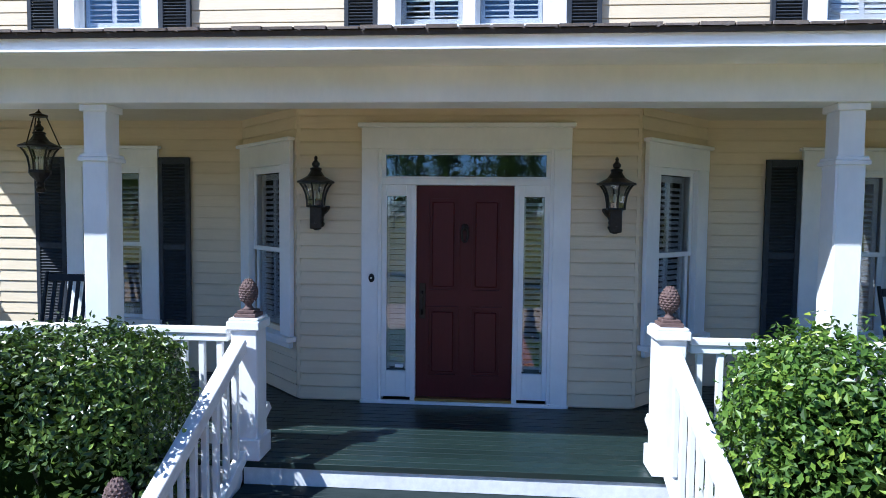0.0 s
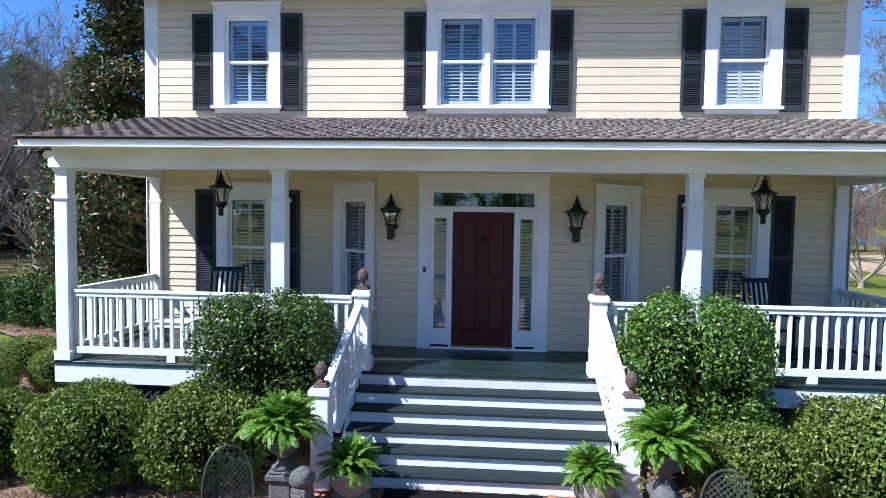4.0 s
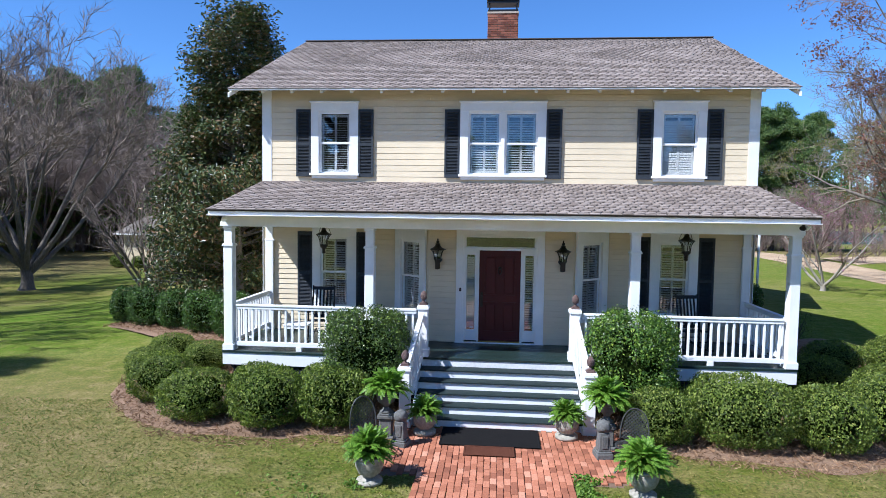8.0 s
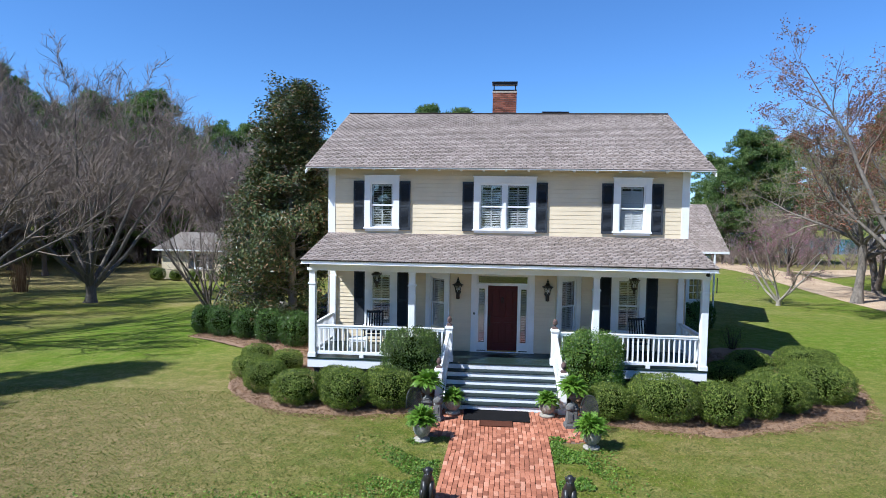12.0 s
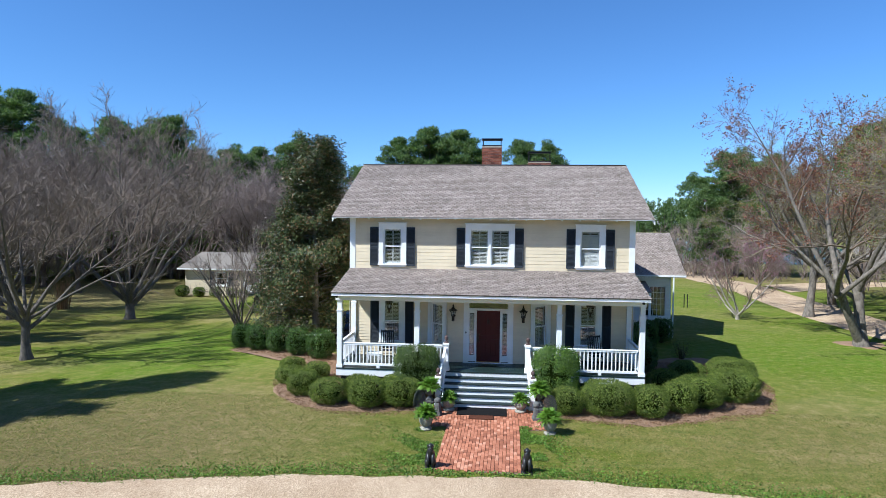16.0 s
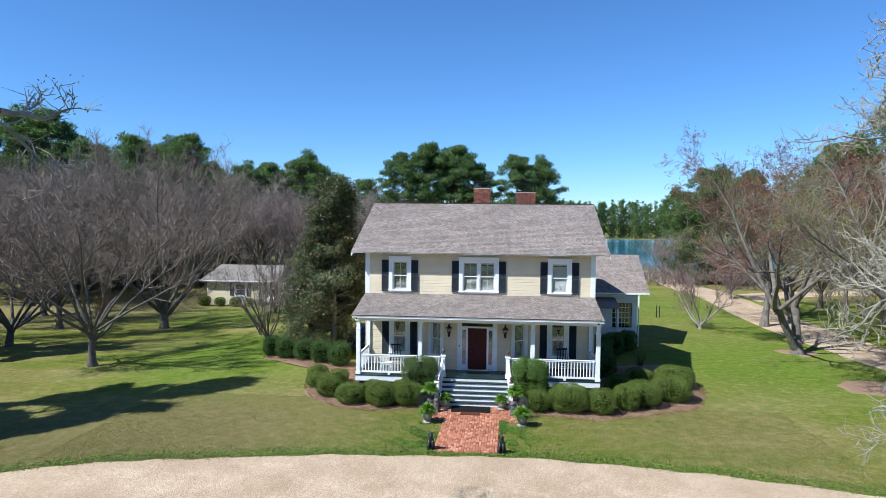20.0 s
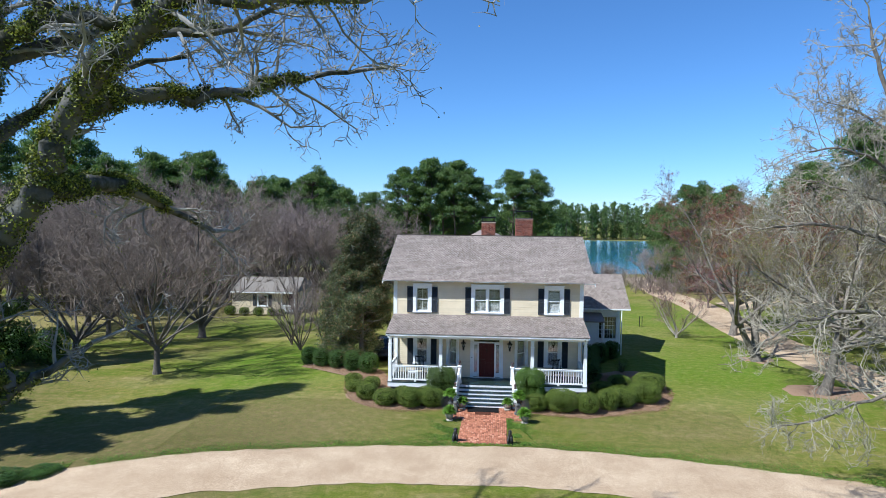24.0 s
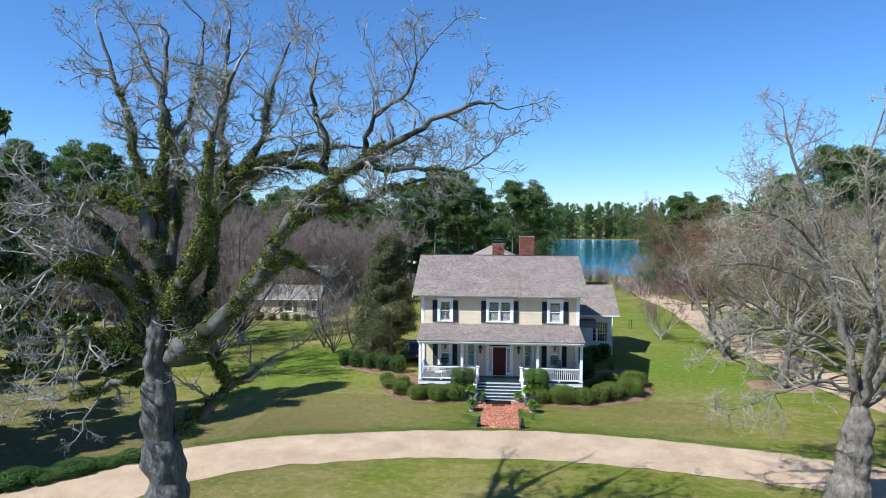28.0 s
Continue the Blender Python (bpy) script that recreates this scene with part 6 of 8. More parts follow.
def forest(name, spots, label, seed, clear=0.22, fine=1.0):
    """A far belt of pines in one object."""
    rng = np.random.default_rng(seed)
    wood, crown = Cloud(), Cloud()
    for x, y, h in spots:
        z0 = ground_z(x, y)
        rod(wood, np.array([(x, y, z0 - 0.3), (x, y, z0 + h * 0.9)]), [0.2, 0.08], 3)
        k = int(34 * fine)
        f = rng.uniform(0, 1, k) ** 0.8
        r = 2.7 * np.sin(np.pi * (0.2 + 0.76 * f)) * rng.uniform(0.3, 1.1, k)
        a = rng.uniform(0, 2 * np.pi, k)
        pos = np.stack([x + r * np.cos(a), y + r * np.sin(a), z0 + h * (clear + (1 - clear) * f)], 1)
        p = np.repeat(pos, 9, 0) + rng.normal(size=(k * 9, 3)) * 0.38
        d = unit(rng.normal(size=p.shape) + np.array([0, 0, 0.4]))
        s = unit(np.cross(d, rng.normal(size=p.shape)))
        crown.add(np.stack([p + s * 0.3 / fine, p - s * 0.3 / fine, p + d * 1.5 / fine], 1).reshape(-1, 3), np.arange(len(p) * 3).reshape(-1, 3))
    t = empty(name, label=label, category="woods")
    link("trunk", wood.mesh("trunk", BARK_BROWN), None, t)["kind"] = "stuff"
    link("needle_crown", crown.mesh("needle_crown", NEEDLE), None, t)["kind"] = "stuff"
    t["kind"] = "stuff"


rnd = random.Random(21)
forest("pine_woods", [(rnd.uniform(-330, 300), 356 + rnd.uniform(0, 40) ** 1.0, rnd.uniform(17, 24)) for _ in range(900)], "dark green pine woods along the far shore of the lake", 5, 0.04, 1.25)
forest("pine_woods", [(-60 - rnd.uniform(0, 110), 74 + rnd.uniform(0, 60), rnd.uniform(17, 25)) for _ in range(190)], "dark green pine woods behind the left lawn", 6, 0.22, 2.2)
forest("pine_woods", [(62 + rnd.uniform(0, 90), 18 + rnd.uniform(0, 110), rnd.uniform(14, 22)) for _ in range(190)], "green pine woods beyond the lane", 7, 0.22, 2.2)
forest("pine_woods", [(-46 + rnd.uniform(0, 62), 112 + rnd.uniform(0, 8), rnd.uniform(9, 15)) for _ in range(60)], "lower pines on the near shore of the lake", 8, 0.25, 2.2)

forest("pine_woods", [(rnd.uniform(-130, 130), -108 - rnd.uniform(0, 26), rnd.uniform(14, 21)) for _ in range(190)], "green pine woods across the road that faces the house", 9, 0.12, 1.6)

for i in range(18):
    plant("pine_tree", PINE[i % 3], at(-80 + i * 2.9 + rnd.uniform(-1, 1), 80 + rnd.uniform(0, 14), i * 47, rnd.uniform(0.85, 1.08) * (1.25 if i % 3 == 2 else 1)), "green pine rising behind the bare woods", "tree", "pines behind the bare woods")

# right-hand trees by the lane
RED = tree_meshes(100, 13.8, 3.2, 9, 0.85, 0.8, (0, 11, 9), 0.40, 0.04, 0.24, BARK_LANE, TWIG_WARM, BUD_RED, 22000, 0.010, 3, 4, 0.55, True, (0.10, 0.1), 0.105, 0.42, (-0.62, 0.05))
GREY = tree_meshes(101, 14.6, 4.4, 11, 0.98, 0.85, (0, 12, 9), 0.44, 0.02, 0.24, BARK_LANE, TWIG_GREY, LEAF_BUD, 16000, 0.0105, 3, 5, 0.7, True, (-0.22, -0.05), 0.085)
for m_, x, y, t_, s, lab in ((RED, 20.3, 10.6, 30, 1.08, "tall bare tree with reddish-brown buds by the lane"), (GREY, 20.6, 1.4, 120, 1.0, "tall grey-barked bare tree with few yellowish leaves"), (GREY, 22.6, 21.5, 200, 0.95, "tall grey-barked bare tree by the lane"), (RED, 27.5, 28, 75, 0.95, "bare tree with reddish-brown buds across the lane"), (GREY, 33.5, 8, 10, 1.1, "tall grey-barked bare tree beyond the lane"), (RED, 36, 22, 250, 1.0, "bare tree with reddish-brown buds beyond the lane"), (GREY, 30, -6, 300, 1.05, "tall grey-barked bare tree beyond the lane"), (GREY, 29.3, 15.5, 40, 1.08, "tall grey-barked bare tree across the lane")):
    plant("lane_tree", m_, at(x, y, t_, s), lab, "tree", "trees along the lane")
SMALL = tree_meshes(103, 5.4, 0.4, 6, 0.75, 0.8, (0, 9, 7), 0.42, 0.03, 0.13, BARK_PALE, TWIG_WARM, BUD_PINK, 1500, 0.007, 3, 5, 0.45, True, (0, 0), 0.07)
plant("small_tree", SMALL, at(16.9, 19.4, 0, 1.0), "small pale many-stemmed bare tree on the side lawn", "tree")
PINKY = tree_meshes(104, 5.5, 1.0, 7, 0.85, 0.8, (0, 9, 6), 0.42, 0.03, 0.12, BARK_BROWN, TWIG, BUD_PINK, 5400, 0.009, 3, 5, 0.5, True, (0, 0), 0.08)
plant("redbud_tree", PINKY, at(26.5, 40, 0, 1.1), "small redbud tree covered in pink blossom", "tree")
plant("redbud_tree", PINKY, at(33, 66, 80, 1.0), "small redbud tree covered in pink blossom", "tree")


# the two great trees by the drive
def gnarled(cloud, line, rad, burls, seed):
    """A trunk with ridges, swellings and burls."""
    k, sides = 90, 48
    u = np.linspace(0, len(line) - 1, k)
    pts = np.stack([np.interp(u, np.arange(len(line)), line[:, c]) for c in range(3)], 1)
    r = np.interp(u, np.arange(len(line)), rad)
    a = np.arange(sides) * 2 * np.pi / sides
    rings = []
    for p, q in zip(pts, r):
        flare = 1 + 0.55 * math.exp(-max(0.0, p[2]) / 0.6)
        ring = []
        for w_ in a:
            o = Vector((math.cos(w_), math.sin(w_), 0))
            g = o * 1.6 + Vector((0, 0, p[2] * 0.55))
            d = q * flare * (1 + 0.16 * noise.noise(g + Vector((seed, 0, 0))) + 0.10 * noise.noise(g * 2.7) + 0.05 * noise.noise(Vector((o.x * 7, o.y * 7, p[2] * 1.6))))
            v = Vector(p) + o * d
            for bx_, by_, bz, br in burls:
                e = (v - Vector((bx_, by_, bz))).length
                if e < br * 1.6:
                    v += o * br * 0.75 * (1 - e / (br * 1.6)) ** 1.2
            ring.append(tuple(v))
        rings.append(ring)
    v = np.array(rings).reshape(-1, 3)
    j, i = np.meshgrid(np.arange(k - 1), np.arange(sides), indexing="ij")
    p, q = j * sides + i, j * sides + (i + 1) % sides
    cloud.add(v, np.stack([p, q, q + sides, p + sides], -1).reshape(-1, 4))


def great_tree(name, seed, limbs, label, twigs, bark, ivy, buds, burls, dense=1.05, reach=2.3, slim=0.97):
    rng = np.random.default_rng(seed)
    t = empty(name, label=label, category="tree")
    thick, fine, tips, moss = Cloud(), Cloud(), [], Cloud()
    trunk = Cloud()
    for i, (pts, r0, r1, number, green) in enumerate(limbs):
        p = [Vector(q) for q in pts]
        p = [2 * p[0] - p[1]] + p + [2 * p[-1] - p[-2]]
        line = []
        for j in range(1, len(p) - 2):
            for s in range(4):
                u = s / 4
                q = 0.5 * (2 * p[j] + (p[j + 1] - p[j - 1]) * u + (2 * p[j - 1] - 5 * p[j] + 4 * p[j + 1] - p[j + 2]) * u * u + (3 * p[j] - p[j - 1] - 3 * p[j + 1] + p[j + 2]) * u ** 3)
                line.append(q)
        line.append(p[-2])
        line = np.array([tuple(q) for q in line])
        if i:
            bump = rng.normal(size=(len(line) - 1, 3)) * np.linspace(min(0.07, r0 * 0.4), 0.02, len(line) - 1)[:, None]
            line[1:] += bump
            r0, r1 = r0 * slim, r1
        k = len(line)
        rad = np.linspace(r0, r1, k)
        rad = rad * (1 + 0.10 * rng.normal(size=k).clip(-1.5, 1.5))
        if i and r0 > 0.1:
            rad = rad * (1 + 0.35 * np.exp(-np.arange(k) / 2.5))
            rad[0] *= 0.55
        if i == 0:
            rad[-2:] *= (0.7, 0.08)
            gnarled(trunk, line, rad, burls, seed)
        else:
            rod(thick, line, rad, 14 if r0 > 0.12 else 8)
        if number:
            c = (fine, fine)
            total = np.linalg.norm(np.diff(line, axis=0), axis=1).sum()
            low_end = 0.42 if r0 > 0.13 else 0.25
            for m in range(int(number * dense)):
                f = low_end + (1 - low_end) * (m + rng.uniform(0.1, 0.9)) / (number * dense)
                j = min(int(f * (k - 1)), k - 2)
                d = unit(line[j + 1] - line[j])
                side = unit(np.cross(d, rng.normal(size=3)))
                way = unit(d * 0.6 + side * 0.9 + np.array([0, 0, 0.25]))
                rr = max(0.018, min(0.055, rad[j] * 0.5))
                branch_out(rng, c, sprig(rng, line[j], way, rng.uniform(0.4 * reach, reach), 6, 0.3, 0.02), rr, 0.008, 2, 4, 0.8, twigs, 0.46, 0.02, tips, 0.42, 0.0105)
            branch_out(rng, c, sprig(rng, line[-1], unit(line[-1] - line[-3]), 1.6, 6, 0.3, 0.02), max(0.016, r1), 0.008, 2, 4, 0.8, twigs, 0.5, 0.02, tips, 0.42, 0.0105)
        if green and ivy:
            n_ = int(green * ivy)
            f = rng.uniform(0.04, 0.72, n_) * (k - 1)
            j = np.minimum(f.astype(int), k - 2)
            base = line[j] + (line[j + 1] - line[j]) * (f - j)[:, None]
            d = unit(line[j + 1] - line[j])
            o = rng.normal(size=base.shape) + np.array([0, 0, 0.7])
            o = unit(o - (o * d).sum(1, keepdims=True) * d)
            keep = np.array([noise.noise(Vector(q) * 1.1 + Vector(w_) * 0.55) > -0.08 + 0.12 * rng.normal() for q, w_ in zip(base, o)])
            base, o, j = base[keep], o[keep], j[keep]
            pos = base + o * (rad[j][:, None] + np.abs(rng.normal(size=(len(base), 1))) * 0.06)
            leaves(moss, rng, pos, o, 0.06, 0.04, 0.9)
    link("trunk", trunk.mesh("trunk", bark, True), None, t)
    link("limb", thick.mesh("limb", BARK_MOSSY if ivy > 2000 else bark, True), None, t)["kind"] = "stuff"
    ends = spikes(fine, rng, tips, 1, 0.36, 0.0075, 0.9, 0.15, True)
    link("twig_crown", fine.mesh("twig_crown", TWIG_OLD if ivy > 2000 else TWIG_PALE), None, t)["kind"] = "stuff"
    if moss.n:
        link("moss", moss.mesh("moss", LEAF_IVY), None, t, "green moss and creeper on the limbs")["kind"] = "stuff"
    if buds:
        tp = ends[rng.integers(0, len(ends), buds)] + rng.normal(size=(buds, 3)) * 0.06
        c = Cloud()
        leaves(c, rng, tp, np.tile([0, 0, 1.0], (buds, 1)), 0.055, 0.034, 1.5)
        link("blossom", c.mesh("blossom", LEAF_BUD), None, t)["kind"] = "stuff"
    return t


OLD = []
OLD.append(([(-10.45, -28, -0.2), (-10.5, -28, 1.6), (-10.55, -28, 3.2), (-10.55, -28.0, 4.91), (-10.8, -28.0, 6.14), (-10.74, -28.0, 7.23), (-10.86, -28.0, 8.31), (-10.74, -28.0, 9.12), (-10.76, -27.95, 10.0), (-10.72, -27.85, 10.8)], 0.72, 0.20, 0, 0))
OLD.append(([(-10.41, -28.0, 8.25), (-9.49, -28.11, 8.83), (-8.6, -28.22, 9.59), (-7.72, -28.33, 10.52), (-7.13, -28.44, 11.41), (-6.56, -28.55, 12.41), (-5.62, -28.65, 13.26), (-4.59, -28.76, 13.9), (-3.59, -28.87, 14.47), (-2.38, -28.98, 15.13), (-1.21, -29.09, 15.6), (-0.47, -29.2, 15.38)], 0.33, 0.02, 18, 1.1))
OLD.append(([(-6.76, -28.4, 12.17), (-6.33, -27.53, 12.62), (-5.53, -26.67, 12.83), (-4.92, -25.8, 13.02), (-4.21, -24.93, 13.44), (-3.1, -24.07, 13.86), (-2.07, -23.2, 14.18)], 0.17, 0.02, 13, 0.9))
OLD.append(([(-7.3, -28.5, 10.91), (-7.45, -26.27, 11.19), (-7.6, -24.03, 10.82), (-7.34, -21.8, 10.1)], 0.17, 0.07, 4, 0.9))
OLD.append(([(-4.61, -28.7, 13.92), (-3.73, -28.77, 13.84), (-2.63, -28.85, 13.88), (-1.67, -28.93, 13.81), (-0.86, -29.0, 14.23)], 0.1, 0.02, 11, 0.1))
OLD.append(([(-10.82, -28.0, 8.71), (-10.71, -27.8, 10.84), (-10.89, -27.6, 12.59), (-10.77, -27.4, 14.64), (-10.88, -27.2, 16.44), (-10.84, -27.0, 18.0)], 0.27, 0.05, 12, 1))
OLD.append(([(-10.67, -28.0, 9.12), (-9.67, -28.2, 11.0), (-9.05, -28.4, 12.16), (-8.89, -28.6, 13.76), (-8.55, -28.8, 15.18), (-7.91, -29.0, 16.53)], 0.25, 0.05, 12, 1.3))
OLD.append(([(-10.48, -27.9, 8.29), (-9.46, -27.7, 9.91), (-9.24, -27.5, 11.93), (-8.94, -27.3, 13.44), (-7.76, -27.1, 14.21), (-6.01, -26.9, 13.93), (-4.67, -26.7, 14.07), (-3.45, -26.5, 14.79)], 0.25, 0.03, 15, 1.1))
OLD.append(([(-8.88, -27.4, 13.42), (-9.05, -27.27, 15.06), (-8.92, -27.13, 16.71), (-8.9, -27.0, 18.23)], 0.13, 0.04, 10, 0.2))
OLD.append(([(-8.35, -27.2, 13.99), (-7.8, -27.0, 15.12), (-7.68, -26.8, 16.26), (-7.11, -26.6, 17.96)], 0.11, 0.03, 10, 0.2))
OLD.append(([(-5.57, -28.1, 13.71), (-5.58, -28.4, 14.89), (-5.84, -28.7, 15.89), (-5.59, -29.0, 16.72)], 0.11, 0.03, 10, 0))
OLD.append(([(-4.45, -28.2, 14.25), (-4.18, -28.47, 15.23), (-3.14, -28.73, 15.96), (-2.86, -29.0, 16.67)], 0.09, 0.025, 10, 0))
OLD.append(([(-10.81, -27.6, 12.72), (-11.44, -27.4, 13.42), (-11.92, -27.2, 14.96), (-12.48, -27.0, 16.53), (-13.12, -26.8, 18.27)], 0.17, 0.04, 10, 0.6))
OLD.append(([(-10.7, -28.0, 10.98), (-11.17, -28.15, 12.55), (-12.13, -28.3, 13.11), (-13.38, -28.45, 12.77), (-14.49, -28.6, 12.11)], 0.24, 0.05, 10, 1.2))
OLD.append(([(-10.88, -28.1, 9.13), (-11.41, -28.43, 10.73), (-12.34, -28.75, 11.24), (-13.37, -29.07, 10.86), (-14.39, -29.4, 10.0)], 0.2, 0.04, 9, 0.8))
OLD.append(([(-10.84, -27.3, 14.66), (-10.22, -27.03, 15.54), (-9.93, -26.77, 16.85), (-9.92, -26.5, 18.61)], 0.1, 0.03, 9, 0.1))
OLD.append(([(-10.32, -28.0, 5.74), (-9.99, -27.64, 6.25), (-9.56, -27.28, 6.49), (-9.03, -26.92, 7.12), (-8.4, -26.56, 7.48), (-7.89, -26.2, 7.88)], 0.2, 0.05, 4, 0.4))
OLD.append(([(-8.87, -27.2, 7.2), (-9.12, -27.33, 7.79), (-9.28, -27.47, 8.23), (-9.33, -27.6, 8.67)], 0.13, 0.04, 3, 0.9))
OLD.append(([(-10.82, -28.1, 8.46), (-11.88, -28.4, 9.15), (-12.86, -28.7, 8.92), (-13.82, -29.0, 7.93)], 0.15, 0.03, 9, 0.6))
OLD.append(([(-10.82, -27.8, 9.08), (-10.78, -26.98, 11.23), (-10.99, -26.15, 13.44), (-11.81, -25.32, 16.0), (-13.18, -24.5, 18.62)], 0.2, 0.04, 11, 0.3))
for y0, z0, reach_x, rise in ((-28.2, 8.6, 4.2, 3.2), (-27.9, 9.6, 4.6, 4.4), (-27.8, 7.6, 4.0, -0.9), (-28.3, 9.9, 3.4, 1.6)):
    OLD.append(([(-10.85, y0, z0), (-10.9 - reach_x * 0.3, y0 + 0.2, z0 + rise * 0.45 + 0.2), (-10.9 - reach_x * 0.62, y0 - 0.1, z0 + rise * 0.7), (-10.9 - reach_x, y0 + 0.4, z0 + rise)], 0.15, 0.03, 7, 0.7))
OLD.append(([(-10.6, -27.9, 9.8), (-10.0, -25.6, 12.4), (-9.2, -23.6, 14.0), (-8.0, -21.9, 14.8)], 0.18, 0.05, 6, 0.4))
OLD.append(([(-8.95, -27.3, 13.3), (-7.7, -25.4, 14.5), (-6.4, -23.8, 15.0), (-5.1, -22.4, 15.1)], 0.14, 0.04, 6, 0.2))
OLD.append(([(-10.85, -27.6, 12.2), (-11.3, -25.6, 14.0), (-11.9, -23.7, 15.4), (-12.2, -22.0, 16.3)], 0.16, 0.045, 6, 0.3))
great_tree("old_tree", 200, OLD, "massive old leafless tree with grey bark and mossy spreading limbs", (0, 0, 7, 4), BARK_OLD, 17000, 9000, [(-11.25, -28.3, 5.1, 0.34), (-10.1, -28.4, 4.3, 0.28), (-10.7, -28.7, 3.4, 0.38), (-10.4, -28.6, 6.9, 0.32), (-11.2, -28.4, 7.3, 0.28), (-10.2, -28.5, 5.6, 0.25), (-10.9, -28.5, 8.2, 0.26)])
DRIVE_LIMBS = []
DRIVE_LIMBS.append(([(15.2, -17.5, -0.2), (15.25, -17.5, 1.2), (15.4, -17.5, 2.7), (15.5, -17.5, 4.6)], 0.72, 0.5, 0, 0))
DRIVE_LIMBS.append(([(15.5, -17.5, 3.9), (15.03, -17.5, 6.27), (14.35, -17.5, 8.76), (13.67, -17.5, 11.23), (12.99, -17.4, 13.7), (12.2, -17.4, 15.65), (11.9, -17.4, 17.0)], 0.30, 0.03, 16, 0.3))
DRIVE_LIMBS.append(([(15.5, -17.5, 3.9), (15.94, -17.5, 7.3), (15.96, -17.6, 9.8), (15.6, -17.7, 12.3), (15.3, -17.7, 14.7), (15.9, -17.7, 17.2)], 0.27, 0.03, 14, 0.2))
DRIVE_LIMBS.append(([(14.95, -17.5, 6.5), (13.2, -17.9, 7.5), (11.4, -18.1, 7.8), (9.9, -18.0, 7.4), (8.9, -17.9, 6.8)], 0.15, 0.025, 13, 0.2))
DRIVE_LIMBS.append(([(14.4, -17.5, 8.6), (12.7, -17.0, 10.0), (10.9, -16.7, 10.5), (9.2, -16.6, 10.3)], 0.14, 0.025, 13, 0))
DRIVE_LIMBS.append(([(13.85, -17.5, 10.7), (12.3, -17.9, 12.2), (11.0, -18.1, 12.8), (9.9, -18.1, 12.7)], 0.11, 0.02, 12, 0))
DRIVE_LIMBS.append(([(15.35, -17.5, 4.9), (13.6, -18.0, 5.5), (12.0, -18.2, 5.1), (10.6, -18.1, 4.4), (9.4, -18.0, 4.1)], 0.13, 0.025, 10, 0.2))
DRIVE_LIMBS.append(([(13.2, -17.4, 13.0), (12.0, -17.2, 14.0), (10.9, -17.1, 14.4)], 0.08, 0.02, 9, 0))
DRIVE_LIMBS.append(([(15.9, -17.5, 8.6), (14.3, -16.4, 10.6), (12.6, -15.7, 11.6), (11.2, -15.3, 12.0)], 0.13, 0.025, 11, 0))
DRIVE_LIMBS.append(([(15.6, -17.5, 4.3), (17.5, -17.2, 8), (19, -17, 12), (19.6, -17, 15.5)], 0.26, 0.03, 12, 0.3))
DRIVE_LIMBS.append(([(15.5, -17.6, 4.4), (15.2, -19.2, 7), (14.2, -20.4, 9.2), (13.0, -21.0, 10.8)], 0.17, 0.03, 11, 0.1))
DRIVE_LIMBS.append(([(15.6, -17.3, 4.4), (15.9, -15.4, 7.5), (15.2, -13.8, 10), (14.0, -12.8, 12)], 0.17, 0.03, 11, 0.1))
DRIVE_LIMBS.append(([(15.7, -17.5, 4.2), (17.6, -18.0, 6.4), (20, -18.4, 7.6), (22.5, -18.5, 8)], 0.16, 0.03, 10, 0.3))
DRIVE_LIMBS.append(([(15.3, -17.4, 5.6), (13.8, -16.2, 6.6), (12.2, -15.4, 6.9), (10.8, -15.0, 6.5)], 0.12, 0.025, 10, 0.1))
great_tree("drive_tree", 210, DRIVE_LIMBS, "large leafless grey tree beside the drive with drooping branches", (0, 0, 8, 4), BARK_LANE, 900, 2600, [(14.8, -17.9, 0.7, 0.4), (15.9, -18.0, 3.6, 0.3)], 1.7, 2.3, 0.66)


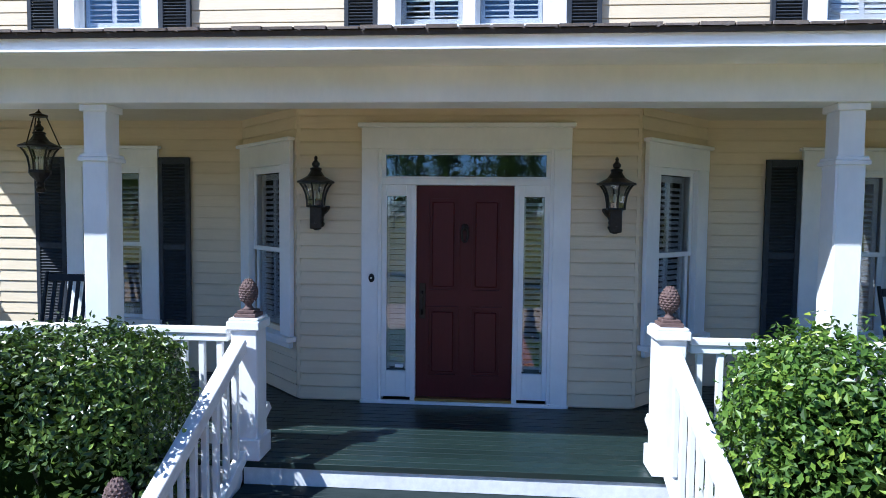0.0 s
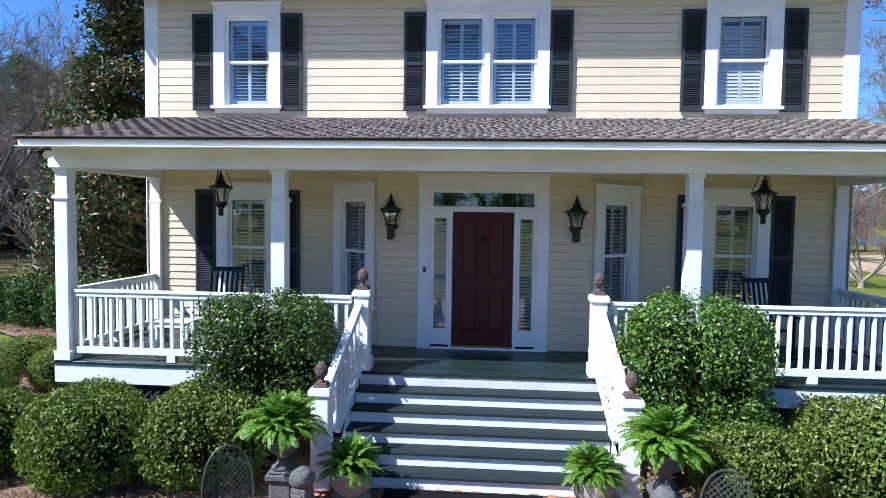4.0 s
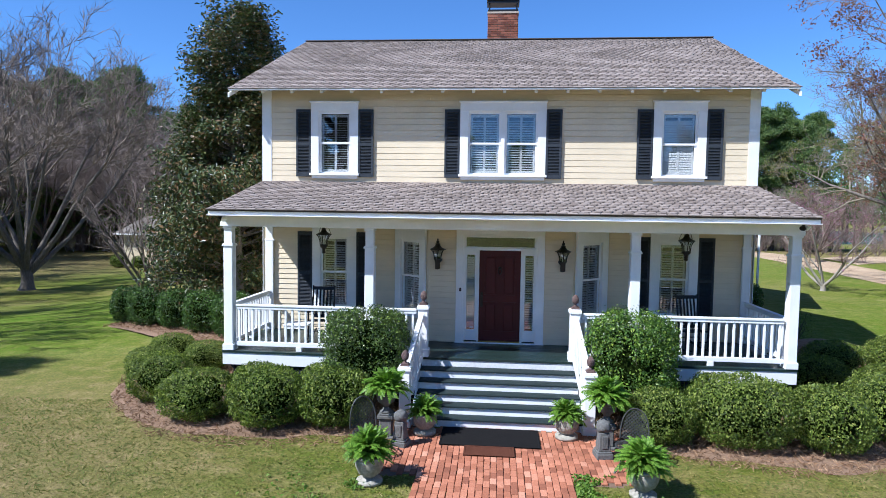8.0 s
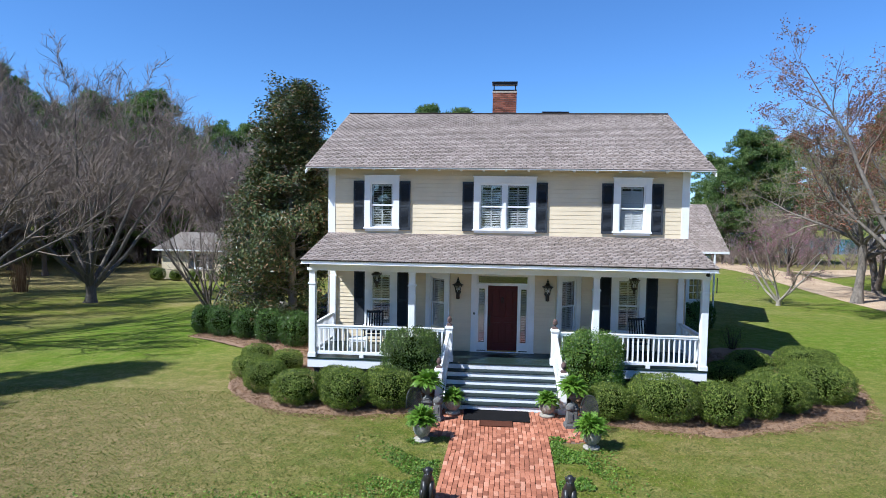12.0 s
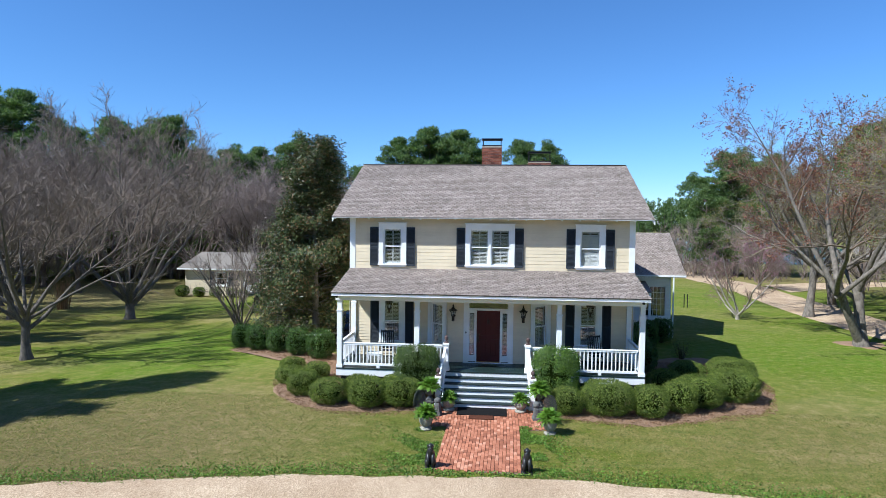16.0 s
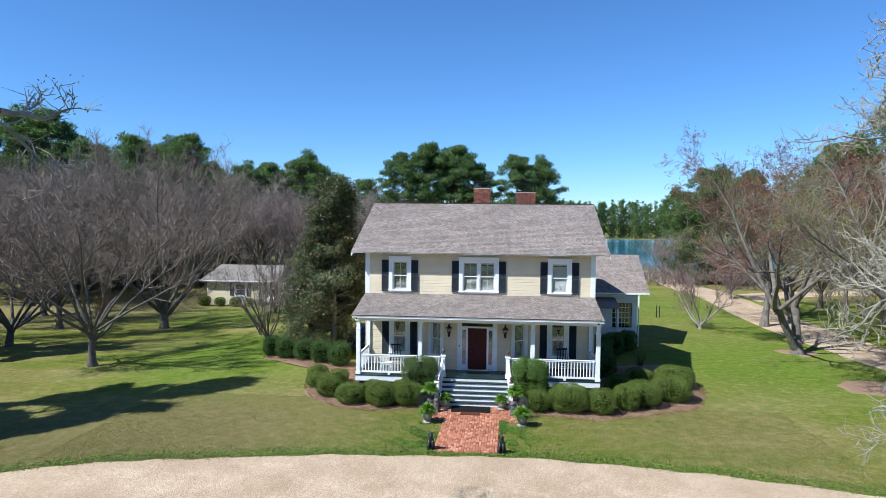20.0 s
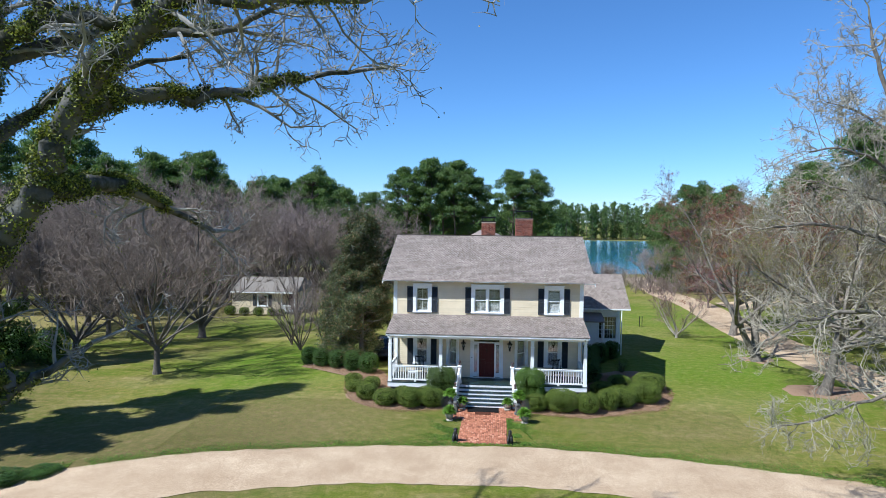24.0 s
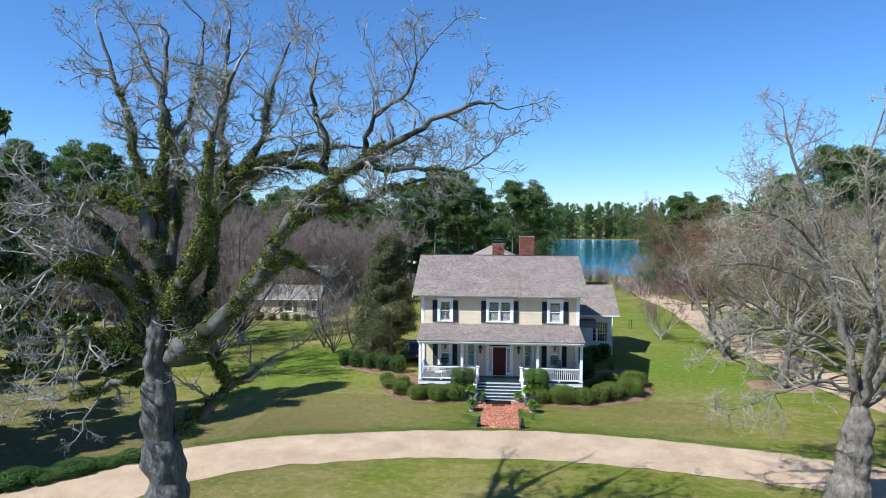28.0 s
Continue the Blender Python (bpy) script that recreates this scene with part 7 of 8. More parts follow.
# ---- brick walk ----
def brick_walk():
    walk_way = tagged(raw("pavement", [(x, y, 0.052) for x, y in ((-1.24, -9.4), (1.07, -9.4), (1.07, -5.9), (2.27, -5.9), (2.27, -3.7), (-2.07, -3.7), (-2.07, -5.9), (-1.24, -5.9))], [tuple(range(8))], JOINT), "red brick garden walk widening before the stairs", "walk", kind="structure")
    rnd = random.Random(17)
    me = [bpy.data.meshes.new("brick") for _ in range(6)]
    for m in me:
        bm = bmesh.new()
        box(bm, -0.047, 0.047, -0.097, 0.097, -0.03, 0.0, 0.006)
        for v in bm.verts:
            v.co += Vector((rnd.uniform(-0.002, 0.002), rnd.uniform(-0.003, 0.003), rnd.uniform(-0.002, 0.001)))
        bm.to_mesh(m)
        bm.free()
        m.materials.append(BRICK_ONE)
    src = [(np.array([v.co[:] for v in m.vertices]), [tuple(p.vertices) for p in m.polygons]) for m in me]
    vs, fs, n_, loose = [], [], 0, 0
    col = 0
    x = -2.0
    while x < 2.22:
        y = -9.3 - 0.1 * (col % 2) - rnd.uniform(0, 0.02)
        while y < -3.8:
            narrow = -1.2 < x < 1.05
            edge = 0.18 * noise.noise((x * 3, y * 3, 0))
            if (narrow and y > -9.32) or y > -5.8 + edge:
                p = (x + rnd.uniform(-0.004, 0.004) + 0.03 * math.sin(y * 0.8), y, 0.085 + 0.012 * noise.noise((x * 1.3, y * 1.3, 4)) + rnd.uniform(-0.003, 0.003))
                t = (rnd.uniform(-1.2, 1.2), rnd.uniform(-1.2, 1.2), rnd.uniform(-1.5, 1.5))
                k = rnd.randrange(6)
                if -6.75 < y and narrow and loose < 300:
                    ob = link("brick", me[k], None, walk_way)
                    ob.matrix_basis = pose(*p, *t)
                    loose += 1
                else:
                    m = np.array(pose(*p, *t))
                    v = src[k][0] @ m[:3, :3].T + m[:3, 3]
                    vs += v.tolist()
                    fs += [tuple(i + n_ for i in f) for f in src[k][1]]
                    n_ += len(v)
            y += 0.203
        x += 0.101
        col += 1
    tagged(raw("brick_rest", vs, fs, BRICK, walk_way), kind="stuff")


brick_walk()


def mat_thing(name, x0, x1, y0, y1, z, material, label):
    bm = bmesh.new()
    nx, ny = 24, 12
    g = [[bm.verts.new((x0 + (x1 - x0) * i / nx, y0 + (y1 - y0) * j / ny, z + 0.016 + 0.004 * noise.noise((i * 0.4, j * 0.4, x0)))) for i in range(nx + 1)] for j in range(ny + 1)]
    for j in range(ny):
        for i in range(nx):
            bm.faces.new((g[j][i], g[j][i + 1], g[j + 1][i + 1], g[j + 1][i]))
    r = bmesh.ops.extrude_face_region(bm, geom=list(bm.faces))
    bmesh.ops.translate(bm, vec=(0, 0, -0.014), verts=[v for v in r["geom"] if isinstance(v, bmesh.types.BMVert)])
    bmesh.ops.recalc_face_normals(bm, faces=bm.faces)
    t = empty(name, label=label, category="doormat")
    part("mat", bm, material, t)
    part("border", boxes([(x0, x1, y0, y0 + 0.03, z + 0.003, z + 0.024), (x0, x1, y1 - 0.03, y1, z + 0.003, z + 0.024), (x0, x0 + 0.03, y0 + 0.03, y1 - 0.03, z + 0.003, z + 0.024), (x1 - 0.03, x1, y0 + 0.03, y1 - 0.03, z + 0.003, z + 0.024)], 0.004), material, t)


mat_thing("doormat", -0.98, 0.72, -4.66, -3.82, 0.09, RUBBER, "wide black rubber mat on the bricks before the stairs")
mat_thing("doormat", -0.55, 0.28, -5.08, -4.68, 0.09, COIR, "small brown coir mat before the black mat")


# ---- ferns in urns ----
def frond_mesh(seed, length):
    rng = np.random.default_rng(seed)
    c = Cloud()
    k = 14
    s = np.linspace(0, 1, k)
    sag = rng.uniform(0.4, 0.72)
    line = np.stack([length * 0.8 * s ** 0.9, 0.03 * np.sin(3 * s) * rng.normal(), length * (0.75 * s - sag * 1.15 * s ** 2.2)], 1)
    rod(c, line, np.linspace(0.004, 0.001, k), 3)
    m = 36
    f = np.linspace(0.12, 0.99, m)
    base = np.stack([np.interp(f, s, line[:, i]) for i in range(3)], 1)
    d = unit(np.gradient(base, axis=0))
    up = unit(np.cross(np.cross(d, [0, 0, 1.0]), d) + 1e-6)
    side = np.cross(d, up)
    w = 0.062 * np.sin(np.pi * (0.12 + 0.85 * f)) ** 0.8
    for sg in (1, -1):
        tip = base + sg * side * w[:, None] + d * w[:, None] * 0.35 - up * w[:, None] * 0.25 + rng.normal(size=base.shape) * 0.004
        a = base + d * 0.008
        b = base - d * 0.008
        v = np.stack([b, a, tip], 1).reshape(-1, 3)
        mid = (base + tip) / 2
        v = np.stack([base, mid + d * 0.010, tip, mid - d * 0.0095], 1).reshape(-1, 3)
        i = np.arange(m)[:, None] * 4
        c.add(v, np.concatenate([i + [0, 1, 2], i + [0, 2, 3]], 1).reshape(-1, 3))
    return c.mesh("frond", LEAF_FERN)


FRONDS = [frond_mesh(300 + i, 0.5) for i in range(6)]


def fern(x, y, z, size, count, seed, label):
    rnd = random.Random(seed)
    t = empty("fern", pose(x, y, z), label=label, category="fern", group="potted ferns")
    for i in range(count):
        a = 360 * i * 0.381966 + rnd.uniform(-12, 12)
        lift = 84 - 98 * (i / count) ** 0.85 + rnd.uniform(-9, 9)
        ob = link("frond", FRONDS[rnd.randrange(6)], None, t)
        s = size * rnd.uniform(0.75, 1.15)
        ob.matrix_basis = pose(0.03 * math.cos(math.radians(a)), 0.03 * math.sin(math.radians(a)), 0, 0, 0, a) @ pose(0, 0, 0, rnd.uniform(-25, 25), -lift, 0) @ Matrix.Diagonal((s, s, s, 1))
    return t


def urn(x, y, z, profile, material, label, flute=0.0, name="urn"):
    u = empty(name, pose(x, y, z), label=label, category="urn", group="garden urns")
    split = min(range(len(profile)), key=lambda i: profile[i][0] if 0 < i < len(profile) - 2 else 9)
    bm = bmesh.new()
    lathe(bm, profile[:split + 1], 32)
    part("foot", bm, material, u, "", True)
    bm = bmesh.new()
    lathe(bm, profile[split:], 32, None, flute, 16)
    part("bowl", bm, material, u, "", True)
    r, top = profile[-1]
    bm = bmesh.new()
    lathe(bm, [(r * 0.86, top - 0.02), (r * 0.7, top + 0.015)], 20)
    part("soil", bm, JOINT, u, "dark potting soil")
    bm = bmesh.new()
    lathe(bm, [(r, top - 0.03), (r * 1.1, top - 0.018), (r * 1.1, top + 0.004), (r * 0.98, top + 0.008)], 32)
    part("rim", bm, material, u, "", True)
    return u


LOWURN = [(0.20, 0), (0.20, 0.05), (0.17, 0.065), (0.115, 0.085), (0.12, 0.10), (0.18, 0.15), (0.21, 0.23), (0.205, 0.31), (0.19, 0.35)]
BIGURN = [(0.19, 0), (0.19, 0.045), (0.13, 0.06), (0.085, 0.09), (0.10, 0.115), (0.165, 0.16), (0.205, 0.25), (0.22, 0.34), (0.21, 0.40)]
CUP = [(0.11, 0), (0.11, 0.03), (0.06, 0.06), (0.05, 0.10), (0.07, 0.14), (0.14, 0.19), (0.165, 0.27), (0.185, 0.35)]
for x, y, k in ((-1.28, -4.12, 1), (1.2, -4.05, 2)):
    urn(x, y, 0.088, LOWURN, CONCRETE, "pale weathered cast-stone urn at the foot of the stairs", 0.02)
    fern(x, y, 0.43, 0.80, 150, 400 + k, "bright green fern in a low stone urn by the stairs")
for x, y, k in ((-1.85, -6.15, 3), (2.04, -6.15, 4)):
    urn(x, y, 0.06, BIGURN, CONCRETE, "large pale cast-stone urn beside the brick walk", 0.0)
    fern(x, y, 0.46, 0.98, 180, 400 + k, "large bright green fern in a stone urn by the walk")
for x, y, k in ((-1.93, -4.35, 5), (1.82, -4.38, 6)):
    ped = empty("pedestal", pose(x, y, 0.06), label="square grey cast-stone pedestal with a moulded cap", category="pedestal", group="urn pedestals")
    part("base", boxes([(-0.15, 0.15, -0.15, 0.15, 0, 0.06)], 0.01), GREYSTONE, ped)
    part("shaft", boxes([(-0.11, 0.11, -0.11, 0.11, 0.06, 0.36)], 0.012), GREYSTONE, ped)
    part("cap", boxes([(-0.14, 0.14, -0.14, 0.14, 0.36, 0.42), (-0.12, 0.12, -0.12, 0.12, 0.42, 0.45)], 0.01), GREYSTONE, ped)
    urn(x, y, 0.51, CUP, GREYSTONE, "grey fluted cup urn standing on a pedestal", 0.03)
    fern(x, y, 0.86, 1.0, 180, 400 + k, "full bright green fern in a raised urn")


def stone_post(x, y, turn):
    """A squat square post: plinth, tapering shaft with a sunk panel, and a worn rounded head."""
    t = empty("stone_post", pose(x, y, 0.075, 0, 0, turn), label="worn grey cast-stone post with a rounded head beside the urn", category="post", group="carved posts")
    part("plinth", boxes([(-0.135, 0.135, -0.135, 0.135, 0, 0.09), (-0.12, 0.12, -0.12, 0.12, 0.09, 0.12)], 0.01), GREYSTONE, t)
    bm = bmesh.new()
    box(bm, -0.10, 0.10, -0.10, 0.10, 0.12, 0.42, 0.01)
    for v in bm.verts:
        k_ = 1 - 0.22 * (v.co.z - 0.12) / 0.3
        v.co.x, v.co.y = v.co.x * k_, v.co.y * k_
    part("shaft", bm, GREYSTONE, t)
    part("panel", boxes([(-0.05, 0.05, -0.107, -0.08, 0.17, 0.37)], 0.006), GREYSTONE, t)
    bm = bmesh.new()
    bmesh.ops.create_icosphere(bm, subdivisions=3, radius=1.0)
    for v in bm.verts:
        v.co *= 1 + 0.22 * noise.noise(v.co * 2.1 + Vector((x, 0, 0)))
        v.co = Vector((v.co.x * 0.12, v.co.y * 0.11, 0.50 + v.co.z * 0.105))
    part("head", bm, GREYSTONE, t, "weathered rounded head", True)


stone_post(1.7, -4.82, 8)
stone_post(-1.62, -4.72, -14)


# ---- seated dog statues, plain black shapes ----
def statue(x, y, turn):
    bm = bmesh.new()

    def blob(c, r, m=None):
        g = bmesh.ops.create_icosphere(bm, subdivisions=2, radius=1.0)["verts"]
        for v in g:
            v.co = Vector((v.co.x * r[0], v.co.y * r[1], v.co.z * r[2]))
        bmesh.ops.transform(bm, matrix=Matrix.Translation(c) @ (m or I4), verts=g)
    tube(bm, [(0, 0.13, 0.10), (0, 0.10, 0.25), (0, 0.02, 0.40), (0, -0.03, 0.50), (0, -0.05, 0.58)], [0.13, 0.14, 0.115, 0.08, 0.07], 14)
    blob((0, -0.08, 0.62), (0.075, 0.085, 0.075))
    blob((0, -0.17, 0.595), (0.038, 0.07, 0.036))
    for s in (-1, 1):
        tube(bm, [(s * 0.06, -0.02, 0.40), (s * 0.065, -0.07, 0.22), (s * 0.065, -0.08, 0.05)], [0.055, 0.04, 0.032], 10)
        blob((s * 0.065, -0.11, 0.03), (0.036, 0.06, 0.03))
        blob((s * 0.10, 0.10, 0.13), (0.06, 0.13, 0.11))
        blob((s * 0.11, -0.02, 0.03), (0.04, 0.09, 0.03))
        blob((s * 0.075, -0.06, 0.61), (0.016, 0.04, 0.06), pose(0, 0, 0, 10, s * 15, 0))
    tube(bm, [(0, 0.22, 0.06), (0.05, 0.32, 0.03), (0.12, 0.36, 0.025)], [0.035, 0.028, 0.012], 8)
    box(bm, -0.15, 0.15, -0.18, 0.26, 0.0, 0.02, 0.004)
    me = bpy.data.meshes.new("dog_statue")
    bm.to_mesh(me)
    bm.free()
    me.polygons.foreach_set("use_smooth", [True] * len(me.polygons))
    ob = tagged(link("dog_statue", me, STONE_DOG), "black seated dog statue guarding the brick walk", "statue", "dog statues")
    ob.matrix_world = pose(x, y, ground_z(x, y) + 0.005, 0, 0, turn)


statue(-1.36, -9.25, 6)
statue(1.2, -9.3, -4)


# ---- lanterns ----
def lantern_body(t, z, s=1.0):
    """A tapering six-sided lantern cage with glass, roof and finial; its bottom is at z."""
    k = 6

    def ring(r, h):
        return [(r * math.cos(2 * math.pi * (i + 0.5) / k) * s, r * math.sin(2 * math.pi * (i + 0.5) / k) * s, z + h * s) for i in range(k)]
    levels = [ring(r, h) for r, h in ((0.078, 0.0), (0.081, 0.05), (0.092, 0.11), (0.115, 0.165), (0.15, 0.21))]
    for i in range(k):
        bm = bmesh.new()
        tube(bm, [lv[i] for lv in levels], 0.0085 * s, 5)
        part("cage_rib", bm, IRON, t)
    for r_ in (levels[0], levels[-1]):
        bm = bmesh.new()
        tube(bm, r_ + [r_[0]], 0.011 * s, 5)
        part("cage_ring", bm, IRON, t)
    bm = bmesh.new()
    v = [[bm.verts.new((p[0] * 0.95, p[1] * 0.95, p[2])) for p in r_] for r_ in levels]
    for a, b in zip(v, v[1:]):
        for i in range(k):
            bm.faces.new((a[i], a[(i + 1) % k], b[(i + 1) % k], b[i]))
    g = part("glass", bm, GLASS, t)
    g.visible_shadow = False
    bm = bmesh.new()
    lathe(bm, [(r * s, z + h * s) for r, h in ((0.145, 0.20), (0.168, 0.205), (0.168, 0.217), (0.125, 0.236), (0.078, 0.262), (0.055, 0.295), (0.044, 0.318), (0.055, 0.324), (0.05, 0.335), (0.022, 0.345))], 12)
    roof = part("roof", bm, IRON, t)
    bm = bmesh.new()
    lathe(bm, [(r * s, z + h * s) for r, h in ((0.02, 0.343), (0.034, 0.36), (0.036, 0.378), (0.018, 0.398), (0.012, 0.41), (0.017, 0.425), (0.004, 0.445))], 12)
    part("finial", bm, IRON, roof)
    bm = bmesh.new()
    lathe(bm, [(r * s, z + h * s) for r, h in ((0.088, 0.004), (0.09, -0.018), (0.074, -0.045), (0.042, -0.078), (0.03, -0.10), (0.037, -0.12), (0.028, -0.14), (0.042, -0.158), (0.03, -0.185), (0.004, -0.195))], 12)
    part("base", bm, BRONZE, t)
    bm = bmesh.new()
    for i in range(3):
        a = 2 * math.pi * i / 3
        lathe(bm, [(0.010 * s, z), (0.010 * s, z + 0.07 * s), (0.012 * s, z + 0.09 * s), (0.003 * s, z + 0.13 * s)], 8, Matrix.Translation((0.025 * math.cos(a), 0.025 * math.sin(a), 0)))
    part("candle", bm, BULB, t)


for x in (-1.385, 1.365):
    t = empty("wall_lantern", pose(x, BY - 0.025, 2.66), label="dark bronze wall lantern with curved glass sides beside the door", category="lantern", group="porch lanterns")
    part("wall_plate", boxes([(-0.055, 0.055, -0.02, 0.0, 0.05, 0.33)], 0.008), BRONZE, t)
    bm = bmesh.new()
    tube(bm, [(0, -0.01, 0.22), (0, -0.05, 0.12), (0, -0.10, 0.06), (0, -0.145, 0.06), (0, -0.155, 0.11)], [0.018, 0.022, 0.028, 0.03, 0.026], 8)
    part("arm", bm, BRONZE, t)
    n0 = len(t.children)
    lantern_body(t, 0.265, 1.05)
    for c in t.children[n0:]:
        c.location.y -= 0.155
for x in (-3.9, 3.9):
    t = empty("hanging_lantern", pose(x, -1.32, CEIL - 0.72), label="dark bronze lantern hanging by rods from the porch ceiling", category="lantern", group="porch lanterns")
    lantern_body(t, 0.07, 1.05)
    bm = bmesh.new()
    tube(bm, [(0, 0, 0.53), (0, 0, 0.715)], 0.007, 6)
    for i in range(3):
        a = 2 * math.pi * i / 3 + 0.5
        tube(bm, [(0.165 * math.cos(a), 0.165 * math.sin(a), 0.29), (0.15 * math.cos(a), 0.15 * math.sin(a), 0.33), (0.06 * math.cos(a), 0.06 * math.sin(a), 0.565)], 0.006, 5)
    part("rods", bm, BRONZE, t)
    bm = bmesh.new()
    lathe(bm, [(0.03, 0.555), (0.075, 0.565), (0.075, 0.58), (0.03, 0.595), (0.012, 0.615)], 14)
    part("canopy", bm, BRONZE, t)
    bm = bmesh.new()
    lathe(bm, [(0.05, 0.70), (0.055, 0.718)], 14)
    part("ceiling_plate", bm, BRONZE, t)
for x, s in ((-5.58, -1), (5.6, 1)):
    t = empty("floodlight", pose(x, -2.72, 3.86), label="small grey twin floodlight under the porch eave", category="light", group="eave floodlights")
    bm = bmesh.new()
    lathe(bm, [(0.05, -0.025), (0.05, 0.012)], 14)
    part("mount", bm, GREYSTONE, t)
    for k in (-1, 1):
        bm = bmesh.new()
        lathe(bm, [(0.02, 0), (0.03, 0.03), (0.055, 0.10), (0.05, 0.105)], 14, Matrix.Translation((0, 0, -0.03)) @ pose(0, 0, 0, 125, 0, k * 40))
        part("lamp_head", bm, WHITE if k > 0 else IRON, t)


# ---- porch furniture ----
def rocking_chair(x, y, turn):
    t = empty("rocking_chair", pose(x, y, FLOOR - 0.003, 0, 0, turn), label="black wooden rocking chair with a slatted back on the porch", category="chair", group="porch rockers")
    for s in (-1, 1):
        bm = bmesh.new()
        tube(bm, [(s * 0.24, 0.10, 0.40), (s * 0.245, 0.18, 0.75), (s * 0.25, 0.28, 1.18)], [0.022, 0.021, 0.017], 8)
        part("back_post", bm, BLACK, t)
        bm = bmesh.new()
        tube(bm, [(s * 0.25, -0.24, 0.06), (s * 0.25, -0.24, 0.62)], 0.021, 8)
        part("front_leg", bm, BLACK, t)
        bm = bmesh.new()
        tube(bm, [(s * 0.24, 0.12, 0.03), (s * 0.24, 0.11, 0.44)], 0.021, 8)
        part("rear_leg", bm, BLACK, t)
        bm = bmesh.new()
        pts = [(s * 0.25, -0.46 + 0.105 * i, 0.02 + 0.00255 * (i - 4.2) ** 2) for i in range(11)]
        tube(bm, pts, 0.02, 6)
        part("rocker", bm, BLACK, t)
        part("arm", boxes([(s * 0.26 - 0.045, s * 0.26 + 0.045, -0.30, 0.20, 0.62, 0.645)], 0.008), BLACK, t)
    for i in range(6):
        piece("seat_slat", (0.5, 0.065, 0.018), BLACK, t, (0, -0.22 + i * 0.075, 0.43 - 0.006 * i), (0, 0, 0), 0.004)
    for i in range(5):
        bx_ = -0.16 + i * 0.08
        b = piece("back_slat", (0.04, 0.014, 0.62), BLACK, t, (bx_, 0.195, 0.80), (-13.5, 0, 0), 0.003)
    for z, y_ in ((0.49, 0.125), (1.12, 0.265)):
        piece("back_rail", (0.46, 0.025, 0.075), BLACK, t, (0, y_, z), (-13.5, 0, 0), 0.005)
    for z, y_ in ((0.2, -0.24), (0.25, 0.115)):
        bm = bmesh.new()
        tube(bm, [(-0.24, y_, z), (0.24, y_, z)], 0.012, 6)
        part("stretcher", bm, BLACK, t)


rocking_chair(-4.05, -0.95, 4)
rocking_chair(4.2, -0.9, 12)
t = empty("side_table", pose(-4.35, -1.75, FLOOR - 0.003), label="low white slatted side table between the rockers", category="table")
for i in range(5):
    piece("top_slat", (0.52, 0.08, 0.02), WHITE, t, (0, -0.19 + i * 0.095, 0.47), (0, 0, 0), 0.004)
for sy in (-0.2, 0.2):
    piece("apron", (0.48, 0.02, 0.07), WHITE, t, (0, sy, 0.425), (0, 0, 0), 0.003)
for sx in (-1, 1):
    for sy in (-1, 1):
        piece("leg", (0.035, 0.035, 0.46), WHITE, t, (sx * 0.22, sy * 0.19, 0.23), (0, 0, 0), 0.003)


# ---- iron garden chairs ----
def iron_chair(x, y, turn):
    t = empty("garden_chair", pose(x, y, ground_z(x, y) + 0.035, 0, 0, turn) @ Matrix.Diagonal((1.15, 1.15, 0.9, 1)), label="black cast-iron garden chair with a lattice back", category="chair", group="iron garden chairs")
    bm = bmesh.new()
    ring = [(0.2 * math.cos(a), 0.2 * math.sin(a), 0.44) for a in [2 * math.pi * i / 20 for i in range(21)]]
    tube(bm, ring, 0.012, 6)
    part("seat_ring", bm, OLD_IRON, t)
    bm = bmesh.new()
    for i in range(-4, 5):
        h = math.sqrt(max(0.0, 0.2 ** 2 - (i * 0.045) ** 2))
        tube(bm, [(i * 0.045, -h, 0.442), (i * 0.045, h, 0.442)], 0.005, 4)
        tube(bm, [(-h, i * 0.045, 0.447), (h, i * 0.045, 0.447)], 0.005, 4)
    part("seat_lattice", bm, OLD_IRON, t)
    arch = [(0.19 * math.cos(a), 0.19 + 0.06 * math.sin(a), 0.46 + 0.54 * math.sin(a) ** 0.7 if math.sin(a) > 0 else 0.46) for a in [math.pi * i / 18 for i in range(19)]]
    bm = bmesh.new()
    tube(bm, arch, 0.011, 6)
    part("back_frame", bm, OLD_IRON, t)
    bm = bmesh.new()
    for i in range(-9, 10):
        for sg in (-1, 1):
            pts = []
            for j in range(14):
                px = i * 0.045 + sg * j * 0.03
                pz = 0.46 + j * 0.04
                if abs(px) < 0.185 and (pz - 0.46) < 0.53 * (1 - (px / 0.19) ** 2) ** 0.4:
                    pts.append((px, 0.2 + 0.05 * (pz - 0.46) / 0.45, pz))
            if len(pts) > 1:
                tube(bm, pts, 0.006, 4)
    part("back_lattice", bm, OLD_IRON, t)
    for a in (45, 135, 225, 315):
        c, s = math.cos(math.radians(a)), math.sin(math.radians(a))
        bm = bmesh.new()
        tube(bm, [(0.17 * c, 0.17 * s, 0.44), (0.13 * c, 0.13 * s, 0.28), (0.17 * c, 0.17 * s, 0.12), (0.24 * c, 0.24 * s, 0.0)], [0.012, 0.011, 0.010, 0.014], 6)
        part("leg", bm, OLD_IRON, t)


iron_chair(2.02, -5.38, -24)
iron_chair(-2.06, -5.3, 30)


